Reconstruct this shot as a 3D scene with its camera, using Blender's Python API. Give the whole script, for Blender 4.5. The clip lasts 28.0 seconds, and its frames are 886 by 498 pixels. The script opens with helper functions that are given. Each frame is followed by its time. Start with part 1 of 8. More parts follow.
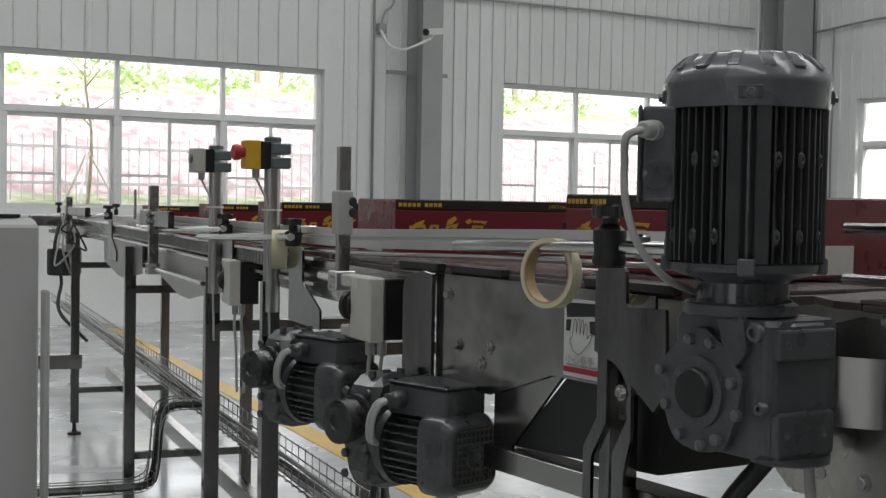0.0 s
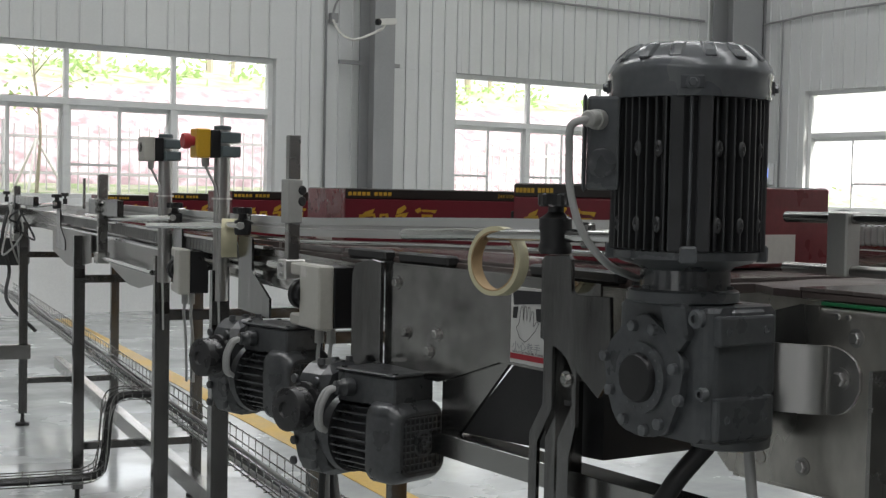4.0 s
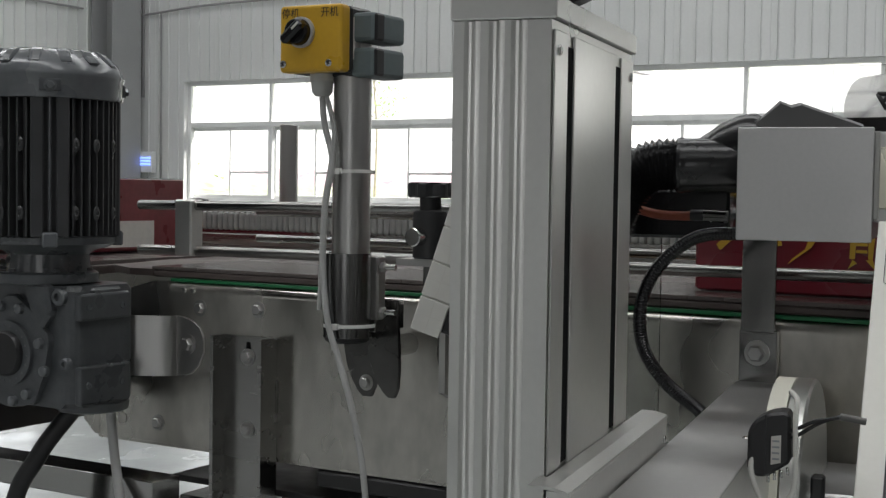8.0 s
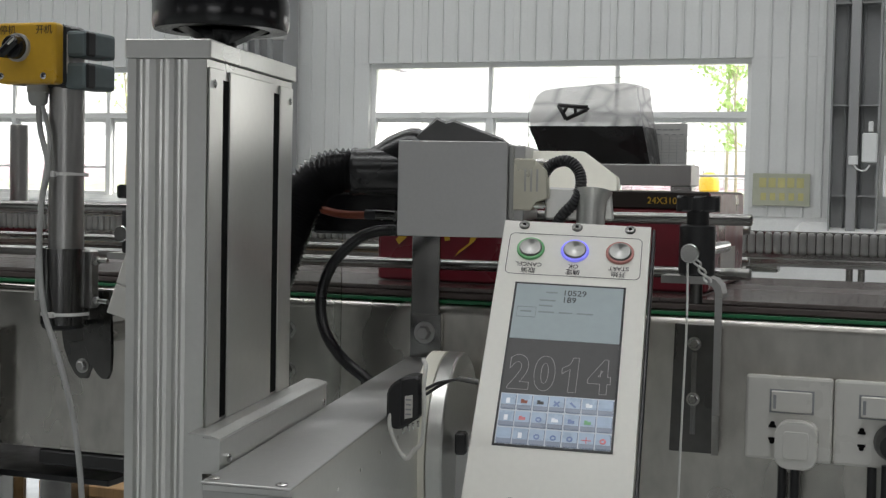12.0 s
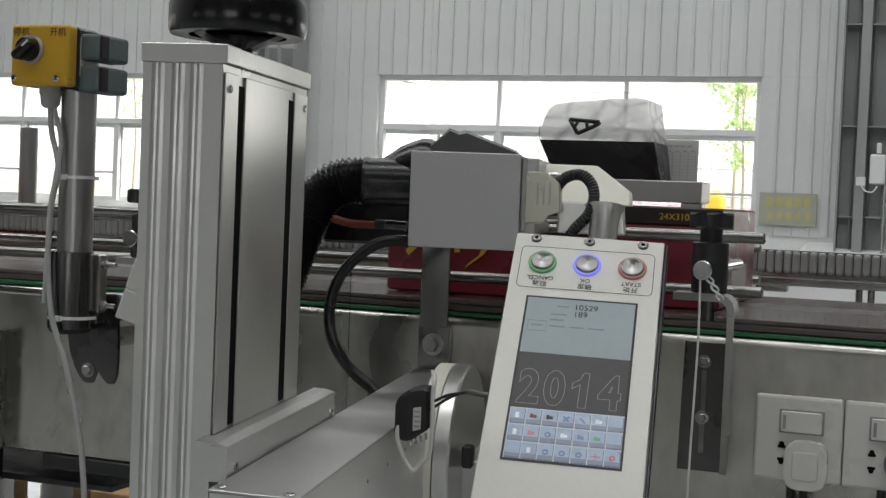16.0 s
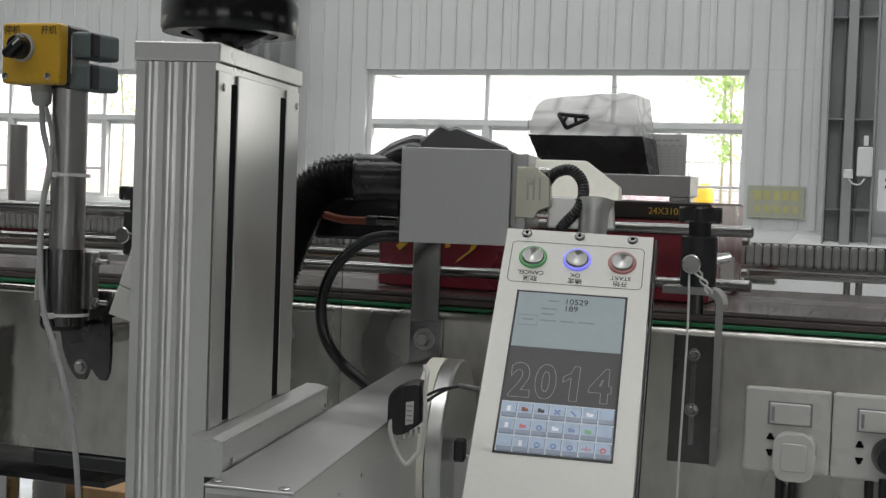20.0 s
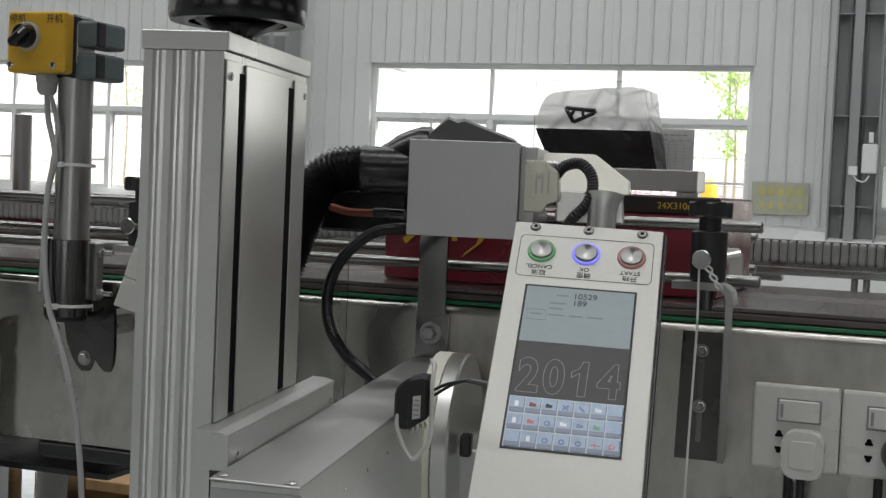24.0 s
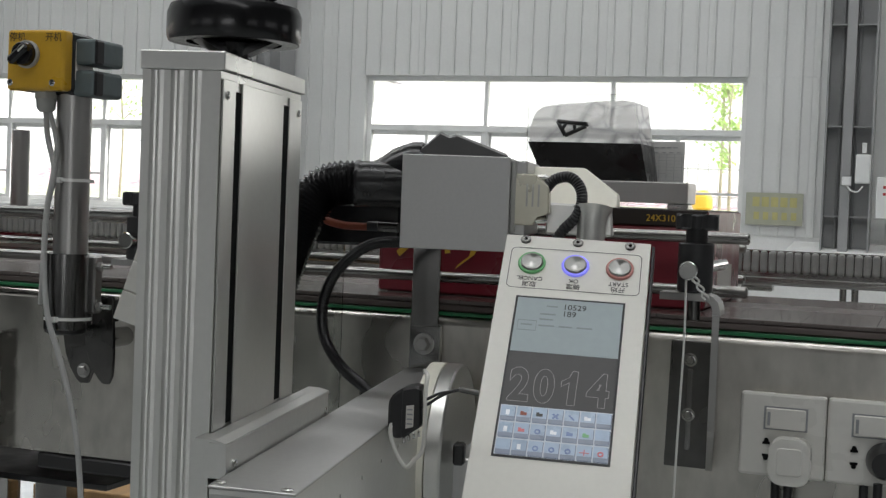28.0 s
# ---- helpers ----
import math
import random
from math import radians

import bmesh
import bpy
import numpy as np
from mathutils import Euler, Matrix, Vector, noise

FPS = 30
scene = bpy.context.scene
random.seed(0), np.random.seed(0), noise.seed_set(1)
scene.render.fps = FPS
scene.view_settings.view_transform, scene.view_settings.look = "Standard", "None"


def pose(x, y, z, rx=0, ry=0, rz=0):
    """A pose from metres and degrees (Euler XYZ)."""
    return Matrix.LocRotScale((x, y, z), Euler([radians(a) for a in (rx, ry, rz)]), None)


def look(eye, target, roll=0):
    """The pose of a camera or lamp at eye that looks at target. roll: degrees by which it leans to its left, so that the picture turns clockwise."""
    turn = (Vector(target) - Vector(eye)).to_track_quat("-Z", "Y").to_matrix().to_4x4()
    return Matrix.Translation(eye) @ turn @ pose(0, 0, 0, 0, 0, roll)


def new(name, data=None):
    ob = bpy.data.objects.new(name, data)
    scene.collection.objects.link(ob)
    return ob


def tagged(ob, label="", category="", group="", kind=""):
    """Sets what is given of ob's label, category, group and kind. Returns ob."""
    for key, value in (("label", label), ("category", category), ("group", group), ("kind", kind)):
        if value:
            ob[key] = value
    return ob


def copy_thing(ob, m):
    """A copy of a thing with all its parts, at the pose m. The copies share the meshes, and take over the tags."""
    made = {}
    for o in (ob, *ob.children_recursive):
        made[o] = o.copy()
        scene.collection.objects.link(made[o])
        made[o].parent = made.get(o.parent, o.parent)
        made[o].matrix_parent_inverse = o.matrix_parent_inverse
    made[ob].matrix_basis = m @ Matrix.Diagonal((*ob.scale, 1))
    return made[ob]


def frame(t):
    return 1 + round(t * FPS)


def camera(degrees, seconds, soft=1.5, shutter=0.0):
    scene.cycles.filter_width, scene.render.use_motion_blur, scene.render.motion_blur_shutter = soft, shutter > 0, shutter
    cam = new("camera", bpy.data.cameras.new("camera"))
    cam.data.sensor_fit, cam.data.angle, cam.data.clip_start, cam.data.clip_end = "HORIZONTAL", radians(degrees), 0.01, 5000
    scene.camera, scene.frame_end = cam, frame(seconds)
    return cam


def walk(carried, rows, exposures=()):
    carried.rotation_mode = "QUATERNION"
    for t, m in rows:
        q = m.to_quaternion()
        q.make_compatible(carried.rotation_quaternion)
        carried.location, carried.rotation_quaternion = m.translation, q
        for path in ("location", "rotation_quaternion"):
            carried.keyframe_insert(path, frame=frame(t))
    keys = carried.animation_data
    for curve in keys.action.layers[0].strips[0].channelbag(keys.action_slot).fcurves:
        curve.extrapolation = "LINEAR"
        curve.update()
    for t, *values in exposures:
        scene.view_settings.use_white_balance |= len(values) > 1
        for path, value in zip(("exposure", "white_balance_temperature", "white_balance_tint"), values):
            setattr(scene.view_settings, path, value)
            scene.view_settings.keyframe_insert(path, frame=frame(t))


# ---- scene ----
cam = camera(36.45, 28.0, soft=1.35)
# seconds, x, y, z, yaw, pitch, roll
PATH = [
    (0.0, -0.0291, -0.0431, 1.1904, -31.62, -2.07, -1.00),
    (0.5, -0.0284, -0.0454, 1.1896, -31.76, -2.07, -1.04),
    (1.0, -0.0293, -0.0468, 1.1885, -31.91, -2.10, -1.02),
    (1.5, -0.0277, -0.0460, 1.1884, -32.03, -2.13, -1.25),
    (2.0, -0.0257, -0.0458, 1.1864, -32.22, -2.20, -1.16),
    (2.5, -0.0258, -0.0442, 1.1868, -32.28, -2.27, -1.21),
    (4.5, -0.0343, -0.0633, 1.1888, -35.25, -2.59, -1.26),
    (5.0, -0.0372, -0.0681, 1.1905, -37.79, -2.59, -1.59),
    (5.5, -0.0395, -0.0809, 1.1915, -39.76, -2.58, -1.19),
    (6.0, -0.0520, -0.0998, 1.1937, -42.36, -2.56, -1.54),
    (6.5, -0.0803, -0.1104, 1.1979, -45.72, -2.56, -1.94),
    (7.0, -0.1097, -0.1154, 1.1944, -51.00, -2.40, -1.35),
    (7.5, -0.1307, -0.1543, 1.1912, -55.93, -2.33, -1.13),
    (8.0, -0.1520, -0.2231, 1.1916, -59.31, -2.50, -0.85),
    (8.5, -0.1746, -0.2824, 1.1963, -61.18, -2.56, -0.68),
    (9.0, -0.2046, -0.3404, 1.1971, -62.29, -2.55, -0.49),
    (9.5, -0.2294, -0.3835, 1.2080, -63.81, -2.44, -0.12),
    (10.0, -0.2653, -0.3834, 1.2090, -67.56, -1.78, 0.00),
    (10.5, -0.2765, -0.3754, 1.2064, -70.30, -1.78, -0.66),
    (11.0, -0.2878, -0.3673, 1.2033, -70.37, -2.18, -0.49),
    (11.5, -0.2941, -0.3668, 1.2035, -69.46, -2.68, -0.59),
    (12.0, -0.2900, -0.3681, 1.2012, -69.55, -2.57, -1.10),
    (12.5, -0.2875, -0.3674, 1.2009, -69.40, -2.59, -1.21),
    (14.5, -0.2881, -0.3641, 1.2003, -68.54, -1.92, -1.84),
    (15.0, -0.2908, -0.3638, 1.2009, -68.87, -1.86, -2.08),
    (15.5, -0.2884, -0.3622, 1.2003, -69.15, -1.90, -2.22),
    (16.0, -0.2851, -0.3598, 1.1998, -69.30, -2.05, -2.34),
    (16.5, -0.2831, -0.3574, 1.1992, -69.32, -2.27, -2.50),
    (17.0, -0.2869, -0.3600, 1.1996, -69.40, -2.30, -2.30),
    (17.5, -0.2890, -0.3618, 1.2000, -69.51, -2.24, -2.08),
    (18.0, -0.2903, -0.3609, 1.1997, -69.51, -2.24, -2.24),
    (18.5, -0.2922, -0.3601, 1.2011, -69.48, -2.25, -2.41),
    (19.0, -0.2928, -0.3615, 1.2007, -69.57, -2.19, -2.17),
    (19.5, -0.2919, -0.3604, 1.2005, -69.66, -2.21, -1.97),
    (20.0, -0.2945, -0.3609, 1.2010, -69.79, -2.27, -2.04),
    (20.5, -0.2930, -0.3594, 1.2009, -69.88, -2.29, -2.12),
    (21.0, -0.2887, -0.3580, 1.1999, -69.91, -2.43, -2.03),
    (21.5, -0.2841, -0.3562, 1.1994, -69.89, -2.57, -2.08),
    (23.5, -0.2791, -0.3501, 1.1986, -69.69, -2.72, -2.75),
    (24.0, -0.2860, -0.3530, 1.1996, -69.65, -2.53, -2.47),
    (24.5, -0.2942, -0.3567, 1.2015, -69.57, -2.45, -2.48),
    (25.0, -0.3017, -0.3602, 1.2037, -69.57, -2.39, -2.55),
    (25.5, -0.3109, -0.3624, 1.2044, -69.68, -2.17, -2.49),
    (26.0, -0.3180, -0.3653, 1.2046, -69.71, -1.98, -2.38),
    (26.5, -0.3204, -0.3686, 1.2042, -69.88, -1.91, -2.22),
    (27.0, -0.3165, -0.3699, 1.2036, -69.84, -1.98, -2.20),
    (27.5, -0.3117, -0.3688, 1.2043, -69.89, -1.92, -2.13),
    (28.0, -0.3097, -0.3651, 1.2016, -69.84, -2.02, -2.22),
]
EXPOSURE = [(0.0, 1.25), (2.5, 1.27), (5.0, 1.37), (6.0, 1.47), (7.0, 1.43), (8.0, 1.35), (9.0, 1.42), (10.0, 1.37), (11.0, 1.33), (17.0, 1.33), (25.0, 1.37), (28.0, 1.33)]
walk(cam, [(t, pose(x, y, z, 90 + pitch, roll, yaw)) for t, x, y, z, yaw, pitch, roll in PATH], EXPOSURE)

# ---- world and large lights ----
world = bpy.data.worlds.new("sky")
scene.world = world
world.use_nodes = True
wn, wl = world.node_tree.nodes, world.node_tree.links
sky = wn.new("ShaderNodeTexSky")
sky.sky_type = "NISHITA"
sky.sun_disc = False
sky.sun_elevation, sky.sun_rotation = radians(48), radians(150)
sky.air_density, sky.dust_density, sky.ozone_density = 1.0, 4.0, 1.0
haze = wn.new("ShaderNodeMix")
haze.data_type = "RGBA"
haze.inputs[0].default_value = 0.65
haze.inputs[7].default_value = (9.8, 9.6, 9.5, 1)
wl.new(sky.outputs[0], haze.inputs[6])
wl.new(haze.outputs[2], wn["Background"].inputs[0])
wn["Background"].inputs[1].default_value = 0.15

sun_data = bpy.data.lights.new("sun", "SUN")
sun_data.energy, sun_data.angle, sun_data.color = 3.8, radians(14), (1.0, 0.96, 0.9)
sun = new("sun", sun_data)
sun.matrix_world = look((0, 0, 30), (-8, 15.4, 11))


def area_lamp(name, place, towards, w, h, watts):
    data = bpy.data.lights.new(name, "AREA")
    data.shape, data.size, data.size_y, data.energy, data.color = "RECTANGLE", w, h, watts, (0.985, 0.99, 1.0)
    lamp = new(name, data)
    lamp.matrix_world = look(place, towards)
    return lamp


# west lamps stand for windows mirrored in the plate; the wall has no openings
for wy, watts in ((-2.9, 15), (3.2, 5), (9.3, 4)):
    area_lamp("window_daylight", (-8.9, wy, 1.75), (0, wy, 1.5), 3.4, 1.45, watts)
# south lamps are added fill from behind, with no known window
for wx in (-5.0, 1.0, 7.0):
    area_lamp("window_daylight", (wx, -8.9, 1.9), (wx, 0, 1.6), 3.4, 1.4, 3)
# added overhead fill in long strips, high over the hall; no such source is known
for wx in (-0.6, 4.5, 9.5):
    area_lamp("roof_daylight", (wx, 3.0, 7.6), (wx, 3.0, 0), 1.0, 15.0, 118 if wx < 0 else 102)

# extra fill that brightens the floor mirrored in the right side plate
area_lamp("roof_daylight", (-5.6, -3.2, 7.6), (-5.6, -3.2, 0), 1.0, 9.0, 40)

# ---- materials ----


def material(name, color, rough=0.5, metal=0.0, vary=0.15, scale=8.0, fine=120.0, bump=0.05, stretch=(1, 1, 1), coat=0.0, rough_vary=0.12,
             per_object=0.0, emit=0.0, trans=0.0, spec=0.5):
    m = bpy.data.materials.new(name)
    m.use_nodes = True
    n, l = m.node_tree.nodes, m.node_tree.links
    b = n["Principled BSDF"]
    b.inputs["Base Color"].default_value = (*color, 1)
    b.inputs["Roughness"].default_value = rough
    b.inputs["Metallic"].default_value = metal
    b.inputs["Coat Weight"].default_value = coat
    b.inputs["Specular IOR Level"].default_value = spec
    b.inputs["Transmission Weight"].default_value = trans
    tex = n.new("ShaderNodeTexCoord")
    mp = n.new("ShaderNodeMapping")
    mp.inputs["Scale"].default_value = stretch
    l.new(tex.outputs["Object"], mp.inputs[0])
    big, small = n.new("ShaderNodeTexNoise"), n.new("ShaderNodeTexNoise")
    for node, s, d in ((big, scale, 4), (small, fine, 3)):
        node.inputs["Scale"].default_value, node.inputs["Detail"].default_value = s, d
        l.new(mp.outputs[0], node.inputs["Vector"])
    mixed = n.new("ShaderNodeMath")
    mixed.operation = "MULTIPLY_ADD"
    mixed.inputs[1].default_value = 0.65
    l.new(big.outputs["Fac"], mixed.inputs[0])
    half = n.new("ShaderNodeMath")
    half.operation = "MULTIPLY"
    half.inputs[1].default_value = 0.35
    l.new(small.outputs["Fac"], half.inputs[0])
    l.new(half.outputs[0], mixed.inputs[2])
    ramp = n.new("ShaderNodeMapRange")
    ramp.inputs["From Min"].default_value, ramp.inputs["From Max"].default_value = 0.3, 0.7
    ramp.inputs["To Min"].default_value, ramp.inputs["To Max"].default_value = 1 - vary, 1 + vary
    l.new(mixed.outputs[0], ramp.inputs["Value"])
    tone = n.new("ShaderNodeVectorMath")
    tone.operation = "SCALE"
    tone.inputs[0].default_value = color
    out = ramp.outputs[0]
    if per_object:
        info = n.new("ShaderNodeObjectInfo")
        rr = n.new("ShaderNodeMapRange")
        rr.inputs["To Min"].default_value, rr.inputs["To Max"].default_value = 1 - per_object, 1 + per_object
        l.new(info.outputs["Random"], rr.inputs["Value"])
        mul = n.new("ShaderNodeMath")
        mul.operation = "MULTIPLY"
        l.new(out, mul.inputs[0])
        l.new(rr.outputs[0], mul.inputs[1])
        out = mul.outputs[0]
    l.new(out, tone.inputs["Scale"])
    l.new(tone.outputs[0], b.inputs["Base Color"])
    rv = n.new("ShaderNodeMapRange")
    rv.inputs["From Min"].default_value, rv.inputs["From Max"].default_value = 0.3, 0.7
    rv.inputs["To Min"].default_value, rv.inputs["To Max"].default_value = max(rough - rough_vary, 0.02), min(rough + rough_vary, 1)
    l.new(big.outputs["Fac"], rv.inputs["Value"])
    l.new(rv.outputs[0], b.inputs["Roughness"])
    if bump:
        bp = n.new("ShaderNodeBump")
        bp.inputs["Strength"].default_value, bp.inputs["Distance"].default_value = bump, 0.002
        l.new(small.outputs["Fac"], bp.inputs["Height"])
        l.new(bp.outputs[0], b.inputs["Normal"])
    if emit:
        l.new(tone.outputs[0], b.inputs["Emission Color"])
        b.inputs["Emission Strength"].default_value = emit
    return m


def two_tone(name, c1, c2, scale, rough=0.9, lo=0.45, hi=0.55, bump=0.4, detail=6):
    """Patches of two colours, for ground and foliage."""
    m = bpy.data.materials.new(name)
    m.use_nodes = True
    n, l = m.node_tree.nodes, m.node_tree.links
    b = n["Principled BSDF"]
    b.inputs["Roughness"].default_value = rough
    tex, noi = n.new("ShaderNodeTexCoord"), n.new("ShaderNodeTexNoise")
    noi.inputs["Scale"].default_value, noi.inputs["Detail"].default_value = scale, detail
    l.new(tex.outputs["Object"], noi.inputs["Vector"])
    r = n.new("ShaderNodeValToRGB")
    r.color_ramp.elements[0].position, r.color_ramp.elements[1].position = lo, hi
    r.color_ramp.elements[0].color, r.color_ramp.elements[1].color = (*c1, 1), (*c2, 1)
    l.new(noi.outputs["Fac"], r.inputs[0])
    l.new(r.outputs[0], b.inputs["Base Color"])
    bp = n.new("ShaderNodeBump")
    bp.inputs["Strength"].default_value = bump
    l.new(noi.outputs["Fac"], bp.inputs["Height"])
    l.new(bp.outputs[0], b.inputs["Normal"])
    return m


def film_material(name):
    """Thin milky plastic film: light falls through it and glints on it."""
    m = bpy.data.materials.new(name)
    m.use_nodes = True
    n, l = m.node_tree.nodes, m.node_tree.links
    b = n["Principled BSDF"]
    b.inputs["Base Color"].default_value, b.inputs["Roughness"].default_value = (0.88, 0.87, 0.85, 1), 0.22
    tl, mix, noi, bp = n.new("ShaderNodeBsdfTranslucent"), n.new("ShaderNodeMixShader"), n.new("ShaderNodeTexNoise"), n.new("ShaderNodeBump")
    tl.inputs["Color"].default_value = (0.95, 0.94, 0.92, 1)
    noi.inputs["Scale"].default_value, bp.inputs["Strength"].default_value, bp.inputs["Distance"].default_value = 45.0, 0.35, 0.004
    l.new(noi.outputs["Fac"], bp.inputs["Height"])
    l.new(bp.outputs[0], b.inputs["Normal"])
    mix.inputs[0].default_value = 0.62
    # grey lines at cell edges put the shading of creases into the film colour
    cre, ramp, mp, tc = n.new("ShaderNodeTexVoronoi"), n.new("ShaderNodeValToRGB"), n.new("ShaderNodeMapping"), n.new("ShaderNodeTexCoord")
    mp.inputs["Scale"].default_value, mp.inputs["Rotation"].default_value = (14, 15, 26), (0.6, 0.2, 0.0)
    cre.feature = "DISTANCE_TO_EDGE"
    cre.inputs["Scale"].default_value = 1.0
    ramp.color_ramp.elements[0].position, ramp.color_ramp.elements[1].position = 0.0, 0.14
    ramp.color_ramp.elements[0].color, ramp.color_ramp.elements[1].color = (0.50, 0.49, 0.50, 1), (0.98, 0.97, 0.96, 1)
    l.new(tc.outputs["Object"], mp.inputs[0])
    l.new(mp.outputs[0], cre.inputs["Vector"])
    l.new(cre.outputs["Distance"], ramp.inputs[0])
    l.new(ramp.outputs[0], b.inputs["Base Color"])
    l.new(ramp.outputs[0], tl.inputs["Color"])
    l.new(b.outputs[0], mix.inputs[1])
    l.new(tl.outputs[0], mix.inputs[2])
    clear, thin = n.new("ShaderNodeBsdfTransparent"), n.new("ShaderNodeMixShader")
    thin.inputs[0].default_value = 0.42
    l.new(mix.outputs[0], thin.inputs[1])
    l.new(clear.outputs[0], thin.inputs[2])
    l.new(thin.outputs[0], n["Material Output"].inputs["Surface"])
    return m


STEEL = material("brushed_steel", (0.37, 0.365, 0.355), 0.18, 1.0, 0.05, 6, 90, 0.012, (3, 3, 0.5), rough_vary=0.06)
STEEL_H = material("brushed_steel_long", (0.42, 0.415, 0.40), 0.24, 1.0, 0.10, 5, 40, 0.03, (1, 0.25, 8))
# Mottled colour: soft stains together with the broken reflections of the plate.
STEEL_W = material("mottled_steel_plate", (0.46, 0.445, 0.41), 0.27, 1.0, 0.30, 6.0, 60, 0.016, (1, 1, 0.55), rough_vary=0.16)
# The strong blotches in the colour imitate cloudy reflections on the feed plate.
STEEL_M = material("cloudy_reflection_steel", (0.31, 0.305, 0.295), 0.12, 1.0, 0.50, 9, 30, 0.014, rough_vary=0.14)
# Near-black steel: the dark reflection on lugs and foot plates is in the colour.
DARK_STEEL = material("steel_dark_reflection", (0.115, 0.113, 0.109), 0.30, 1.0, 0.22, 12, 70, 0.02)
# Stainless with its dark reflections put into a lower base colour.
LEG_STEEL = material("steel_dim_reflection", (0.19, 0.188, 0.186), 0.17, 1.0, 0.35, 5, 60, 0.012, (4, 4, 0.5), rough_vary=0.09)
ROD = material("drawn_rod_steel", (0.30, 0.296, 0.285), 0.27, 1.0, 0.08, 10, 90, 0.01, (3, 0.3, 3), rough_vary=0.06)
RIBBED = material("ribbed_hose_rubber", (0.012, 0.012, 0.0125), 0.20, 0.0, 0.15, 14, 120, 0.0, rough_vary=0.04)
PLATED = material("plated_hood", (0.60, 0.58, 0.48), 0.34, 0.45, 0.08, 20, 120, 0.02)
CHROME = material("polished_steel", (0.62, 0.62, 0.60), 0.16, 1.0, 0.05, 10, 80, 0.0, rough_vary=0.05)
TUBE = material("brushed_tube", (0.42, 0.414, 0.402), 0.36, 1.0, 0.05, 10, 90, 0.008, (3, 3, 0.2), rough_vary=0.04)
ALU = material("satin_aluminium", (0.66, 0.66, 0.635), 0.37, 0.92, 0.05, 5, 200, 0.02)
ALU_D = material("dull_aluminium", (0.46, 0.46, 0.45), 0.40, 0.9, 0.08, 5, 160, 0.03)
ALU_RAIL = material("rail_aluminium", (0.70, 0.70, 0.69), 0.38, 0.85, 0.06, 5, 90, 0.02, (1, 0.3, 3))
HEAD_GREY = material("silver_grey_paint", (0.46, 0.46, 0.455), 0.38, 0.55, 0.05, 6, 260, 0.04)
PANEL_WHITE = material("pearl_white_paint", (0.75, 0.74, 0.68), 0.36, 0.0, 0.04, 6, 180, 0.02)
IVORY = material("ivory_paint", (0.80, 0.78, 0.68), 0.38, 0.0, 0.05, 8, 150, 0.02)
MOTOR = material("motor_paint", (0.070, 0.075, 0.080), 0.34, 0.0, 0.32, 18, 110, 0.14, coat=0.35)
DRIVE = material("grimy_drive_paint", (0.056, 0.059, 0.062), 0.34, 0.0, 0.5, 22, 120, 0.16, coat=0.3)
DRIVE_D = material("worn_black_cap", (0.026, 0.026, 0.027), 0.30, 0.0, 0.4, 30, 120, 0.12)
MOTOR_L = material("motor_cover_paint", (0.108, 0.115, 0.122), 0.22, 0.0, 0.2, 9, 110, 0.07, coat=0.3)
FIN = material("motor_fin_paint", (0.042, 0.043, 0.045), 0.38, 0.0, 0.2, 12, 90, 0.05)
BLACK = material("black_plastic", (0.014, 0.014, 0.015), 0.42, 0.0, 0.25, 20, 150, 0.06)
GLOSS_BLACK = material("glossy_black_plastic", (0.008, 0.008, 0.009), 0.22, 0.0, 0.1, 10, 100, 0.0, rough_vary=0.05)
RUBBER = material("black_rubber", (0.018, 0.018, 0.018), 0.42, 0.0, 0.25, 20, 150, 0.08)
HOSE = material("black_hose_plastic", (0.006, 0.006, 0.0065), 0.26, 0.0, 0.2, 14, 120, 0.0, rough_vary=0.04)
YELLOW = material("yellow_plastic", (0.62, 0.36, 0.025), 0.36, 0.0, 0.08, 14, 160, 0.03)
RED_PL = material("red_plastic", (0.42, 0.03, 0.03), 0.4, 0.0, 0.1, 14, 160, 0.03)
WHITE_PL = material("white_plastic", (0.66, 0.65, 0.61), 0.35, 0.0, 0.04, 10, 140, 0.02)
GREY_PL = material("grey_plastic", (0.40, 0.40, 0.38), 0.42, 0.0, 0.08, 12, 140, 0.03)
TEAL = material("blue_grey_cast", (0.115, 0.145, 0.15), 0.45, 0.0, 0.12, 12, 140, 0.06)
SENSOR = material("sensor_ivory", (0.52, 0.51, 0.46), 0.42, 0.0, 0.08, 12, 140, 0.03)
CABLE = material("grey_cable", (0.42, 0.42, 0.41), 0.45, 0.0, 0.06, 20, 150, 0.0)
TIE = material("white_tie", (0.75, 0.75, 0.72), 0.4, 0.0, 0.04, 20, 150, 0.0)
BELT = material("slat_belt", (0.125, 0.106, 0.100), 0.24, 0.0, 0.2, 7, 90, 0.05, per_object=0.05)
BELT_EDGE = material("belt_edge", (0.085, 0.066, 0.060), 0.5, 0.0, 0.25, 10, 90, 0.08)
GREEN = material("green_wear_strip", (0.015, 0.16, 0.06), 0.4, 0.0, 0.1, 10, 90, 0.02)
# Colour of the unseen walls, dark so that the steel mirrors a dim room.
DIM_WALL = material("unseen_dark_wall", (0.09, 0.09, 0.088), 0.7, 0.0, 0.1, 1.2, 40, 0.05)
WALL_M = material("white_wall_sheet", (0.68, 0.69, 0.68), 0.42, 0.0, 0.05, 1.2, 40, 0.02)
PLINTH_M = material("white_plaster", (0.80, 0.805, 0.795), 0.75, 0.0, 0.08, 1.5, 60, 0.08)
COLUMN_M = material("grey_steel_paint", (0.31, 0.315, 0.315), 0.45, 0.0, 0.08, 2.0, 60, 0.03)
